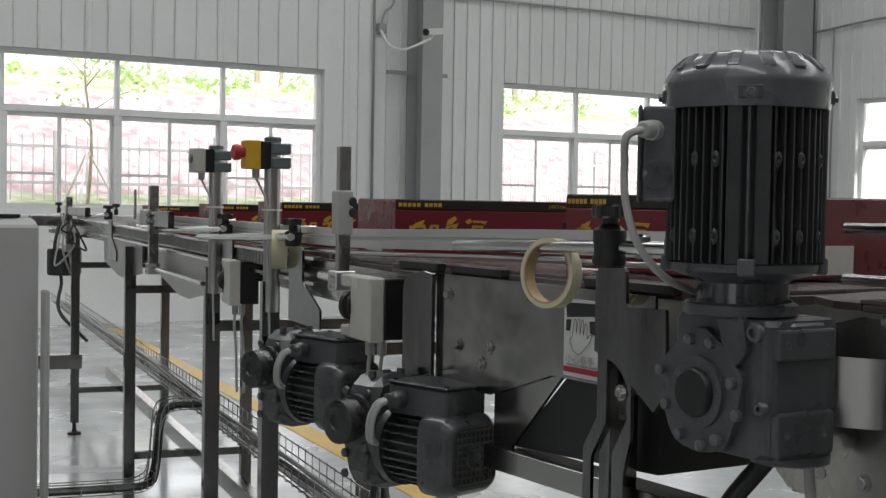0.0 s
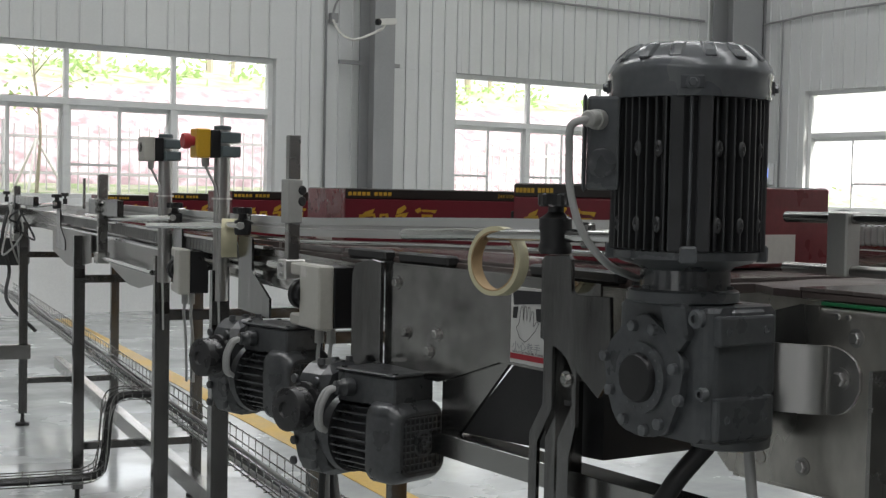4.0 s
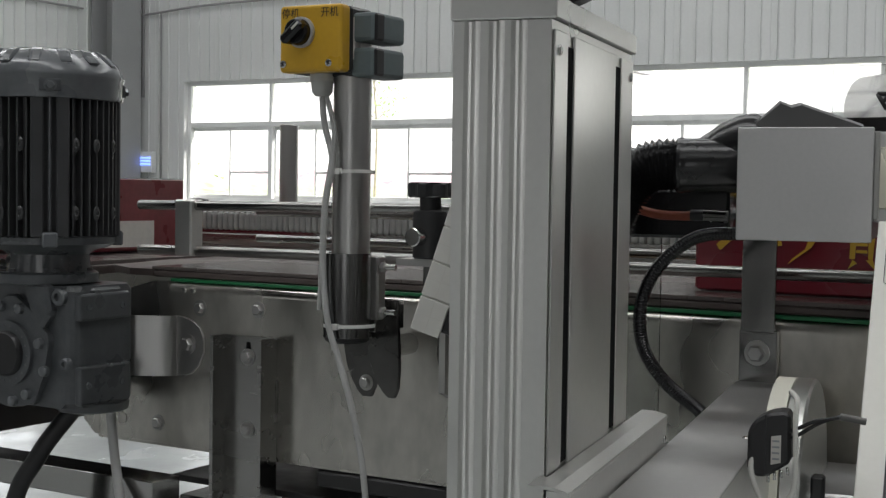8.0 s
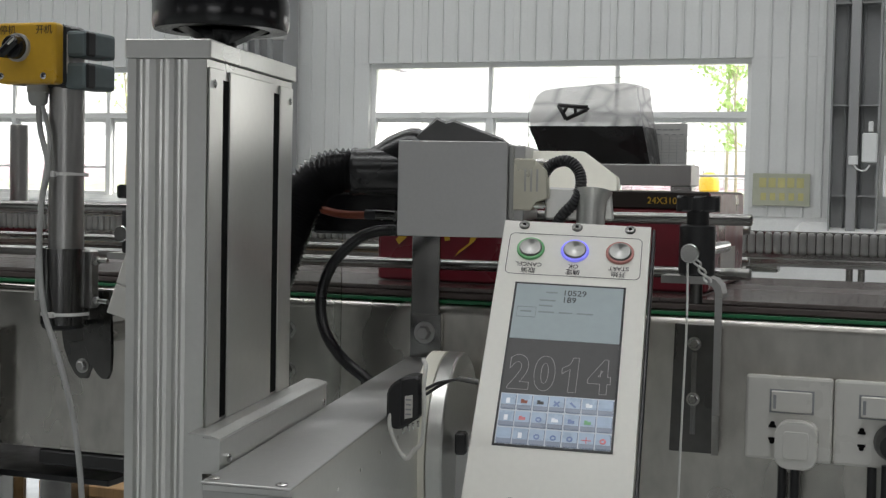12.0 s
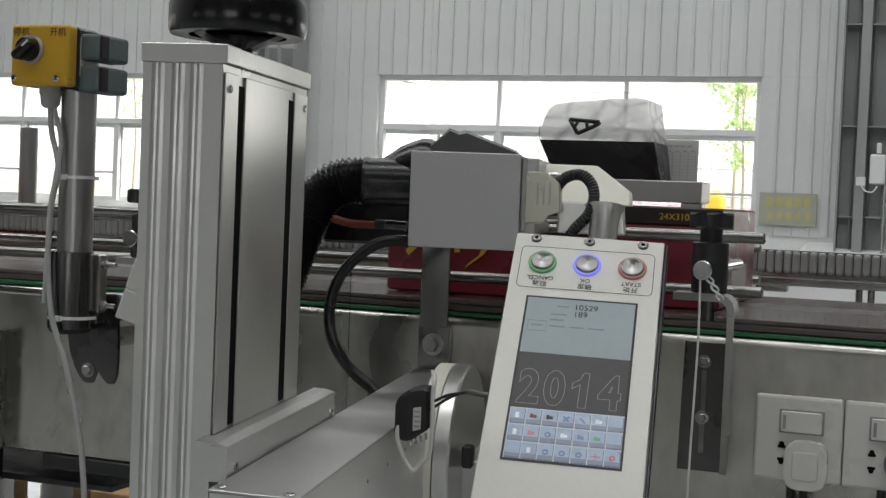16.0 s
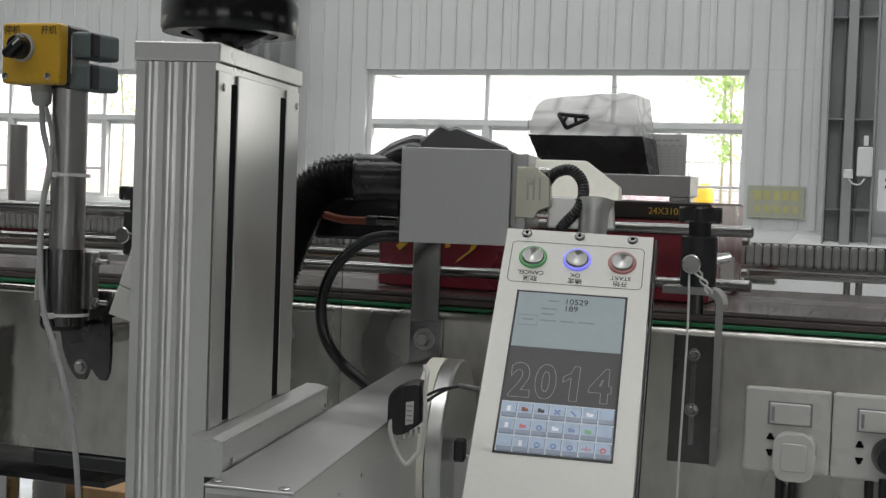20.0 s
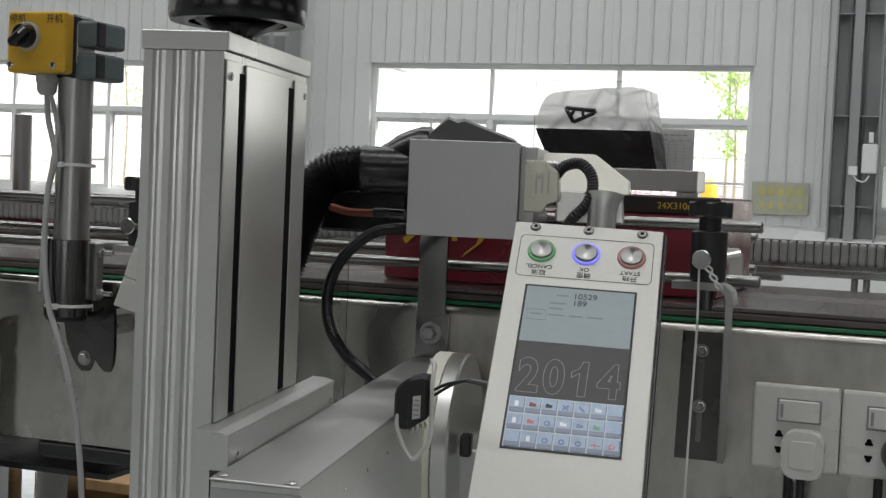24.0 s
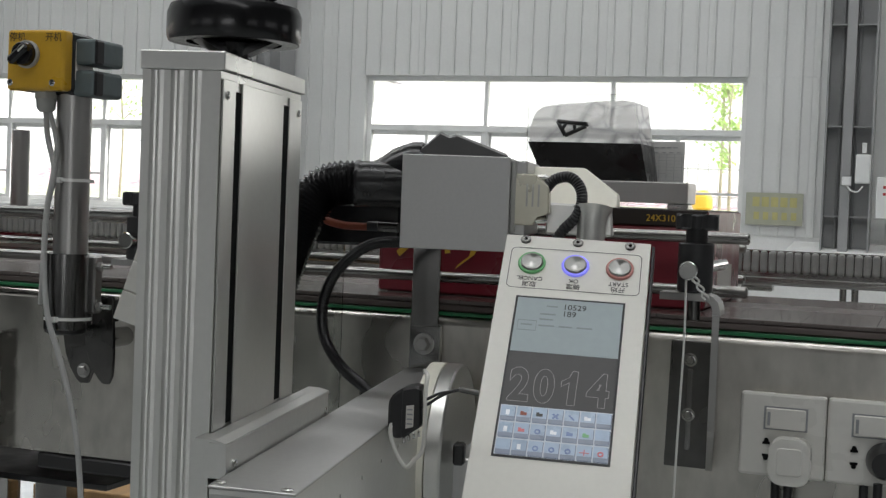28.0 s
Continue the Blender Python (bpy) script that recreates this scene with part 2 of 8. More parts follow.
CEIL_M = material("white_roof_sheet", (0.6, 0.6, 0.6), 0.6, 0.0, 0.05, 1.0, 40, 0.02)
FRAME_M = material("white_window_frame", (0.78, 0.79, 0.78), 0.35, 0.0, 0.04, 4, 80, 0.0)
PIPE_M = material("grey_conduit", (0.30, 0.30, 0.30), 0.45, 0.0, 0.1, 4, 60, 0.0)
LINE_M = material("yellow_floor_paint", (0.66, 0.44, 0.12), 0.45, 0.0, 0.2, 3, 60, 0.03)
FENCE_M = material("fence_iron", (0.40, 0.39, 0.40), 0.6, 0.0, 0.1, 4, 60, 0.0)
SOIL = two_tone("red_soil", (0.20, 0.140, 0.152), (0.40, 0.315, 0.335), 5.5, lo=0.38, hi=0.62)
GRASS = two_tone("grass", (0.17, 0.23, 0.10), (0.34, 0.33, 0.26), 4.0, lo=0.38, hi=0.62)
YARD = two_tone("pale_concrete_yard", (0.42, 0.41, 0.39), (0.50, 0.49, 0.47), 0.6, lo=0.4, hi=0.6, bump=0.1)
LEAF = material("young_leaf", (0.27, 0.37, 0.17), 0.5, 0.0, 0.25, 3, 40, 0.0)
ln_t, ln_m = LEAF.node_tree.nodes.new("ShaderNodeBsdfTranslucent"), LEAF.node_tree.nodes.new("ShaderNodeMixShader")
ln_t.inputs["Color"].default_value, ln_m.inputs[0].default_value = (0.42, 0.58, 0.20, 1), 0.5
LEAF.node_tree.links.new(LEAF.node_tree.nodes["Principled BSDF"].outputs[0], ln_m.inputs[1])
LEAF.node_tree.links.new(ln_t.outputs[0], ln_m.inputs[2])
LEAF.node_tree.links.new(ln_m.outputs[0], LEAF.node_tree.nodes["Material Output"].inputs["Surface"])
BARK = material("bark", (0.30, 0.27, 0.20), 0.9, 0.0, 0.3, 14, 60, 0.4)
HOUSE_M = material("pale_render", (0.82, 0.81, 0.79), 0.8, 0.0, 0.06, 1, 30, 0.05)
ROOF_M = material("grey_roof", (0.22, 0.22, 0.23), 0.7, 0.0, 0.1, 2, 30, 0.05)
BOX_RED = material("crimson_carton", (0.155, 0.012, 0.022), 0.32, 0.0, 0.10, 9, 110, 0.03, per_object=0.05)
BOX_BLACK = material("black_carton_print", (0.018, 0.013, 0.011), 0.34, 0.0, 0.12, 9, 110, 0.03)
BOX_END = material("shrink_film_end", (0.17, 0.035, 0.040), 0.3, 0.0, 0.25, 18, 110, 0.10)
GOLD = material("gold_print", (0.56, 0.34, 0.035), 0.36, 0.0, 0.1, 10, 110, 0.0)
PALE = material("pale_print", (0.62, 0.60, 0.56), 0.45, 0.0, 0.1, 14, 110, 0.0)
INK = material("dark_ink", (0.02, 0.02, 0.022), 0.5, 0.0, 0.1, 14, 110, 0.0)
RED_INK = material("red_ink", (0.36, 0.02, 0.035), 0.45, 0.0, 0.08, 14, 110, 0.0)
GREY_INK = material("grey_ink", (0.30, 0.31, 0.32), 0.5, 0.0, 0.1, 14, 110, 0.0)
TAPE = material("cream_masking_tape", (0.60, 0.56, 0.38), 0.62, 0.0, 0.06, 30, 160, 0.05)
CARD = material("brown_card", (0.40, 0.28, 0.15), 0.75, 0.0, 0.15, 12, 90, 0.06)
WOOD = material("pallet_wood", (0.36, 0.22, 0.10), 0.75, 0.0, 0.25, 6, 60, 0.15, (1, 6, 1), per_object=0.15)
FILM = film_material("milky_bag_film")
DARK_FILM = material("dark_grey_film", (0.075, 0.075, 0.075), 0.42, 0.0, 0.2, 16, 40, 0.3)
BLACK_FILM = material("black_bag_film", (0.012, 0.012, 0.012), 0.26, 0.0, 0.2, 16, 40, 0.5)
PAPER = material("paper", (0.62, 0.62, 0.60), 0.8, 0.0, 0.04, 10, 80, 0.02)
CABINET = material("light_grey_cabinet", (0.42, 0.42, 0.41), 0.42, 0.0, 0.06, 3, 200, 0.05)
CHAIN = material("grey_link_belt", (0.34, 0.34, 0.33), 0.5, 0.0, 0.12, 12, 90, 0.05)
ORANGE = material("orange_plastic", (0.24, 0.055, 0.025), 0.45, 0.0, 0.1, 12, 90, 0.0)
BLUE_LED = material("blue_led_ring", (0.22, 0.22, 0.85), 0.4, emit=0.25, bump=0)
GREEN_LED = material("green_led_ring", (0.12, 0.34, 0.14), 0.4, emit=0.06, bump=0)
RED_LED = material("red_led_ring", (0.40, 0.17, 0.15), 0.4, emit=0.04, bump=0)
SCREEN_TOP = material("screen_pale_blue", (0.27, 0.315, 0.325), 0.5, spec=0.2, emit=0.12, bump=0, vary=0.06, scale=12)
SCREEN_DARK = material("screen_dark", (0.040, 0.040, 0.040), 0.5, spec=0.2, emit=0.4, bump=0, vary=0.1, scale=12)
SCREEN_BAR = material("screen_toolbar", (0.42, 0.46, 0.51), 0.5, spec=0.2, emit=0.12, bump=0, vary=0.05, scale=12)
TILE_EDGE = material("screen_tile_edge", (0.13, 0.16, 0.22), 0.3, emit=0.1, bump=0)
TILE_FOOT = material("screen_tile_foot", (0.17, 0.20, 0.26), 0.3, emit=0.1, bump=0)
TURNED = material("turned_steel", (0.24, 0.24, 0.23), 0.27, 1.0, 0.05, 10, 80, 0.0, rough_vary=0.05)
tg = TURNED.node_tree.nodes.new("ShaderNodeTangent")
tg.direction_type, tg.axis = "RADIAL", "Z"
TURNED.node_tree.nodes["Principled BSDF"].inputs["Anisotropic"].default_value = 0.92
TURNED.node_tree.links.new(tg.outputs[0], TURNED.node_tree.nodes["Principled BSDF"].inputs["Tangent"])
# Flat black plates that paint the shade inside slots, holes and recesses.
SLOT_BLK = material("recess_shade_black", (0.004, 0.004, 0.004), 0.8, spec=0.1, bump=0)
ICON = material("screen_icon", (0.28, 0.36, 0.47), 0.3, emit=0.10, bump=0, vary=0.1, scale=60)
ICON_W = material("screen_icon_pale", (0.66, 0.69, 0.72), 0.3, emit=0.10, bump=0, vary=0.1, scale=60)
ICON_D = material("screen_icon_dark", (0.12, 0.17, 0.32), 0.3, emit=0.15, bump=0)
ICON_R = material("screen_icon_red", (0.45, 0.12, 0.13), 0.3, emit=0.12, bump=0)
FIELD_INK = material("screen_field_ink", (0.18, 0.21, 0.215), 0.5, emit=0.1, bump=0)
SCREEN_LINE = material("screen_line", (0.16, 0.16, 0.155), 0.5, emit=0.3, bump=0)


def floor_material():
    m = material("polished_concrete", (0.46, 0.48, 0.475), 0.2, 0.0, 0.14, 2.2, 14, 0.03, rough_vary=0.17)
    return m


FLOOR_M = floor_material()


def glass_material(name, tint=(1, 1, 1), gloss=0.08):
    m = bpy.data.materials.new(name)
    m.use_nodes = True
    n, l = m.node_tree.nodes, m.node_tree.links
    n.remove(n["Principled BSDF"])
    tr, gl, mx = n.new("ShaderNodeBsdfTransparent"), n.new("ShaderNodeBsdfGlossy"), n.new("ShaderNodeMixShader")
    tr.inputs[0].default_value = (*tint, 1)
    gl.inputs["Roughness"].default_value = 0.03
    fr = n.new("ShaderNodeFresnel")
    fr.inputs[0].default_value = 1.35
    l.new(fr.outputs[0], mx.inputs[0])
    l.new(tr.outputs[0], mx.inputs[1])
    l.new(gl.outputs[0], mx.inputs[2])
    l.new(mx.outputs[0], n["Material Output"].inputs["Surface"])
    return m


GLASS = glass_material("window_glass", (0.97, 0.98, 0.98))
ACRYLIC = glass_material("clear_acrylic", (0.90, 0.91, 0.90))

# ---- mesh helpers ----


def bm_new():
    return bmesh.new()


def add_box(bm, x0, x1, y0, y1, z0, z1, bevel=0.0, seg=1, m=None):
    r = bmesh.ops.create_cube(bm, size=1)
    vs = r["verts"]
    for v in vs:
        v.co = Vector((x0 + (v.co.x + 0.5) * (x1 - x0), y0 + (v.co.y + 0.5) * (y1 - y0), z0 + (v.co.z + 0.5) * (z1 - z0)))
    if bevel:
        es = list({e for v in vs for e in v.link_edges})
        r2 = bmesh.ops.bevel(bm, geom=es, offset=bevel, segments=seg, profile=0.5, affect="EDGES")
        vs = list({v for f in r2["faces"] for v in f.verts} | {v for v in vs if v.is_valid})
    if m is not None:
        for v in vs:
            v.co = m @ v.co
    return vs


def basis(d):
    d = Vector(d).normalized()
    u = d.cross(Vector((0, 0, 1)) if abs(d.z) < 0.9 else Vector((1, 0, 0))).normalized()
    return d, u, d.cross(u)


def add_lathe(bm, p, d, profile, seg=24):
    """A turned solid: profile rows of (distance along d from p, radius)."""
    d, u, w = basis(d)
    p = Vector(p)
    rings = []
    for a, r in profile:
        if r <= 1e-6:
            rings.append([bm.verts.new(p + d * a)])
        else:
            rings.append([bm.verts.new(p + d * a + (u * math.cos(2 * math.pi * k / seg) + w * math.sin(2 * math.pi * k / seg)) * r) for k in range(seg)])
    for ra, rb in zip(rings, rings[1:]):
        for k in range(seg):
            k2 = (k + 1) % seg
            q = ([ra[k], ra[k2]] if len(ra) > 1 else [ra[0]]) + ([rb[k2], rb[k]] if len(rb) > 1 else [rb[0]])
            if len(q) >= 3:
                f = bm.faces.new(q)
                f.smooth = True
    for ring in (rings[0], rings[-1]):
        if len(ring) > 1:
            bm.faces.new(ring)


def add_cyl(bm, p0, p1, r, seg=20, chamfer=0.0):
    p0, p1 = Vector(p0), Vector(p1)
    n = (p1 - p0).length
    c = chamfer
    prof = [(0, r - c), (c, r), (n - c, r), (n, r - c)] if c else [(0, r), (n, r)]
    add_lathe(bm, p0, p1 - p0, prof, seg)


def add_ring(bm, p, d, r_out, r_in, length, seg=32):
    d, u, w = basis(d)
    p = Vector(p)
    rings = [[bm.verts.new(p + d * a + (u * math.cos(2 * math.pi * k / seg) + w * math.sin(2 * math.pi * k / seg)) * r) for k in range(seg)] for a, r in ((0, r_in), (0, r_out), (length, r_out), (length, r_in))]
    for ra, rb in zip(rings, rings[1:] + rings[:1]):
        for k in range(seg):
            bm.faces.new([ra[k], ra[(k + 1) % seg], rb[(k + 1) % seg], rb[k]]).smooth = True


def smooth_path(points, n=8):
    """A Catmull-Rom line through the points."""
    ps = [Vector(q) for q in points]
    ps = [ps[0] * 2 - ps[1]] + ps + [ps[-1] * 2 - ps[-2]]
    out = []
    for i in range(1, len(ps) - 2):
        a, b, c, d = ps[i - 1:i + 3]
        for k in range(n):
            t = k / n
            out.append(0.5 * ((2 * b) + (c - a) * t + (2 * a - 5 * b + 4 * c - d) * t * t + (3 * b - a - 3 * c + d) * t ** 3))
    out.append(ps[-2])
    return out


def even_path(points, step):
    """The same line with points at even steps, for ribs of one pitch."""
    line, out, need = smooth_path(points, 40), [], 0.0
    for a, b in zip(line, line[1:]):
        d = (b - a).length
        while need <= d:
            out.append(a.lerp(b, need / d))
            need += step
        need -= d
    return out


def add_sweep(bm, pts, r, seg=10, ribs=0.0):
    """A round cable or hose along points; r a number or one per point."""
    rings, prev = [], None
    for i, q in enumerate(pts):
        d = (pts[min(i + 1, len(pts) - 1)] - pts[max(i - 1, 0)]).normalized()
        if prev is None:
            _, u, w = basis(d)
        else:
            u = (prev - d * prev.dot(d)).normalized()
            w = d.cross(u)
        prev = u
        rr = r[i] if isinstance(r, (list, tuple)) else r
        if ribs:
            rr = rr * (1 + ribs * math.sin(i * math.pi / 2))
        rings.append([bm.verts.new(q + (u * math.cos(2 * math.pi * k / seg) + w * math.sin(2 * math.pi * k / seg)) * rr) for k in range(seg)])
    for ra, rb in zip(rings, rings[1:]):
        for k in range(seg):
            f = bm.faces.new([ra[k], ra[(k + 1) % seg], rb[(k + 1) % seg], rb[k]])
            f.smooth = True
    bm.faces.new(rings[0][::-1])
    bm.faces.new(rings[-1])


def add_prism(bm, outline, axis, a0, a1, bevel=0.0):
    """A flat outline pushed along an axis: x takes (y, z) pairs, y (x, z), z (x, y)."""
    def at(q, a):
        return {"x": (a, q[0], q[1]), "y": (q[0], a, q[1]), "z": (q[0], q[1], a)}[axis]
    lo = [bm.verts.new(at(q, a0)) for q in outline]
    hi = [bm.verts.new(at(q, a1)) for q in outline]
    n = len(outline)
    faces = [bm.faces.new(lo[::-1]), bm.faces.new(hi)] + [bm.faces.new([lo[k], lo[(k + 1) % n], hi[(k + 1) % n], hi[k]]) for k in range(n)]
    if bevel:
        es = list({e for f in faces for e in f.edges})
        bmesh.ops.bevel(bm, geom=es, offset=bevel, segments=1, affect="EDGES")
    return lo + hi


def rounded(x0, x1, y0, y1, r, n=4):
    out = []
    for cx, cy, a0 in ((x1 - r, y1 - r, 0), (x0 + r, y1 - r, 90), (x0 + r, y0 + r, 180), (x1 - r, y0 + r, 270)):
        for k in range(n + 1):
            a = radians(a0 + 90 * k / n)
            out.append((cx + r * math.cos(a), cy + r * math.sin(a)))
    return out


def mesh_of(name, bm, mat):
    bmesh.ops.recalc_face_normals(bm, faces=bm.faces[:])
    for e in bm.edges:
        if len(e.link_faces) == 2 and e.calc_face_angle(0) > 0.7:
            e.smooth = False
    me = bpy.data.meshes.new(name)
    bm.to_mesh(me)
    bm.free()
    me.materials.append(mat)
    return me


def part(name, bm, mat, parent, label=""):
    ob = new(name, mesh_of(name, bm, mat))
    hang(ob, parent)
    return tagged(ob, label)


def hang(ob, parent):
    if parent is not None:
        ob.parent = parent
        up, q = Matrix(), parent
        chain = []
        while q is not None:
            chain.append(q)
            q = q.parent
        for q in reversed(chain):
            up = up @ q.matrix_parent_inverse @ q.matrix_basis
        ob.matrix_parent_inverse = up.inverted()
    return ob


def thing(name, label, category, base, group="", kind=""):
    ob = new(name)
    ob.empty_display_size = 0.05
    ob.matrix_basis = Matrix.Translation(base)
    return tagged(ob, label, category, group, kind)


def solid(name, bm, mat, label="", category="", group="", kind=""):
    return tagged(new(name, mesh_of(name, bm, mat)), label, category, group, kind)


def box_part(name, dims, mat, parent, bevel=0.001, label=""):
    bm = bm_new()
    add_box(bm, *dims, bevel=bevel)
    return part(name, bm, mat, parent, label)


def cyl_part(name, p0, p1, r, mat, parent, seg=20, chamfer=0.0, label=""):
    bm = bm_new()
    add_cyl(bm, p0, p1, r, seg, chamfer)
    return part(name, bm, mat, parent, label)


def cable_part(name, points, r, mat, parent, seg=10, n=8, label=""):
    bm = bm_new()
    add_sweep(bm, smooth_path(points, n), r, seg)
    return part(name, bm, mat, parent, label)


def hex_bolt(p, d, r, parent, mat=None, name="bolt", washer=True):
    """A hexagon head with its washer, standing on p and pointing along d."""
    bm = bm_new()
    if washer:
        add_lathe(bm, p, d, [(0, r * 1.45), (r * 0.22, r * 1.45), (r * 0.22, 0)], 18)
    dv = Vector(d).normalized()
    add_lathe(bm, Vector(p) + dv * r * 0.2, d, [(0, r), (r * 0.62, r), (r * 0.8, r * 0.8), (r * 0.8, 0)], 6)
    return part(name, bm, mat or TUBE, parent)


def text_part(name, words, size, m, mat, parent, depth=0.0002, align="LEFT", label=""):
    """Lettering in the built-in font, made into a mesh."""
    cu = bpy.data.curves.new(name, "FONT")
    cu.body, cu.size, cu.extrude, cu.align_x = words, size, depth, align
    tmp = new(name, cu)
    bpy.context.view_layer.update()
    me = bpy.data.meshes.new_from_object(tmp.evaluated_get(bpy.context.evaluated_depsgraph_get()))
    bpy.data.objects.remove(tmp)
    me.transform(m)
    me.materials.clear()
    me.materials.append(mat)
    ob = new(name, me)
    hang(ob, parent)
    return tagged(ob, label)

# ---- the hall ----
NY, EX, WX, SY, TOP = 12.11, 12.56, -9.0, -9.0, 7.8
SILL, HEAD, RAIL = 1.0, 2.48, 1.95

bm = bm_new()
add_box(bm, WX - 0.3, EX + 0.3, SY - 0.3, NY + 0.3, -0.2, 0.0)
floor = solid("floor", bm, FLOOR_M, "polished pale grey concrete hall floor", "floor", kind="structure")
bm = bm_new()
add_box(bm, WX - 0.3, EX + 0.3, SY - 0.3, NY + 0.3, TOP, TOP + 0.2)
solid("ceiling", bm, CEIL_M, "white sheet metal roof underside", "ceiling", kind="structure")
# unseen walls that close the hall; their dark tone is added to dim reflections
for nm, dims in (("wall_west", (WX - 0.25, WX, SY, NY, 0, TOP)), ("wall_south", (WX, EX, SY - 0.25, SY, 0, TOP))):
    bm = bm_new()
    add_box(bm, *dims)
    solid(nm, bm, DIM_WALL, "unseen closing wall kept dark for dim steel reflections", "wall", kind="structure")


def sheet(seams, a0, a1, z0, z1, place):
    """A wall sheet between a0 and a1 with narrow standing seams; place maps (along, out, z) into the hall."""
    prof = [(a0, 0.0)]
    for s in seams:
        if a0 + 0.012 < s < a1 - 0.012:
            prof += [(s - 0.022, 0.0), (s - 0.008, -0.004), (s - 0.007, 0.016), (s + 0.005, 0.016), (s + 0.006, -0.004), (s + 0.02, 0.0)]
    prof.append((a1, 0.0))
    bm = bm_new()
    lo = [bm.verts.new(place(a, 0.012 + o, z0)) for a, o in prof]
    hi = [bm.verts.new(place(a, 0.012 + o, z1)) for a, o in prof]
    blo, bhi = [bm.verts.new(place(a, 0.0, z)) for a in (a0, a1) for z in (z0,)], [bm.verts.new(place(a, 0.0, z1)) for a in (a0, a1)]
    for k in range(len(prof) - 1):
        bm.faces.new([lo[k], lo[k + 1], hi[k + 1], hi[k]])
    bm.faces.new(lo + [blo[1], blo[0]])
    bm.faces.new(hi + [bhi[1], bhi[0]])
    bm.faces.new([lo[0], hi[0], bhi[0], blo[0]])
    bm.faces.new([lo[-1], hi[-1], bhi[1], blo[1]])
    return bm


def seam_places(start, end, marks):
    """Seam positions along a wall: marks are (from, one seam's place, pitch) stretches in order."""
    out = []
    for (lo, at, step), nxt in zip(marks, list(marks[1:]) + [(end, 0, 0)]):
        lo = max(lo, start)
        k = math.ceil((lo - at) / step)
        while at + k * step < nxt[0]:
            out.append(at + k * step)
            k += 1
    return out


def window_wall(name, label, place, start, end, openings, marks):
    """A thick wall with window openings, clad with ribbed sheets over a plastered plinth."""
    root = thing(name, label, "wall", place((start + end) / 2, -0.12, 0), kind="structure")

    def slab(pname, a0, a1, o0, o1, z0, z1, mat):
        p, q = Vector(place(a0, o0, z0)), Vector(place(a1, o1, z1))
        bm = bm_new()
        add_box(bm, min(p.x, q.x), max(p.x, q.x), min(p.y, q.y), max(p.y, q.y), z0, z1)
        part(pname, bm, mat, root)

    seams = seam_places(start, end, marks)
    slab("plinth", start, end, -0.24, 0.0, 0, SILL, PLINTH_M)
    slab("lintel", start, end, -0.24, -0.002, HEAD, TOP, WALL_M)
    edges = [start] + [v for o in openings for v in o] + [end]
    for a0, a1 in zip(edges[0::2], edges[1::2]):
        if a1 - a0 > 0.01:
            slab("pier", a0, a1, -0.24, -0.002, SILL, HEAD, WALL_M)
            cuts = [a0] + [q + 0.06 for q in seams[5::6] if a0 + 0.2 < q + 0.06 < a1 - 0.2] + [a1]
            for c0, c1 in zip(cuts, cuts[1:]):
                part("panel", sheet(seams, c0 + 0.001, c1 - 0.001, SILL, HEAD, place), WALL_M, root)
    cuts = [start] + [q + 0.06 for q in seams[5::6] if start + 0.2 < q + 0.06 < end - 0.2] + [end]
    for c0, c1 in zip(cuts, cuts[1:]):
        part("panel", sheet(seams, c0 + 0.001, c1 - 0.001, HEAD + 0.001, TOP - 0.01, place), WALL_M, root)
    return root


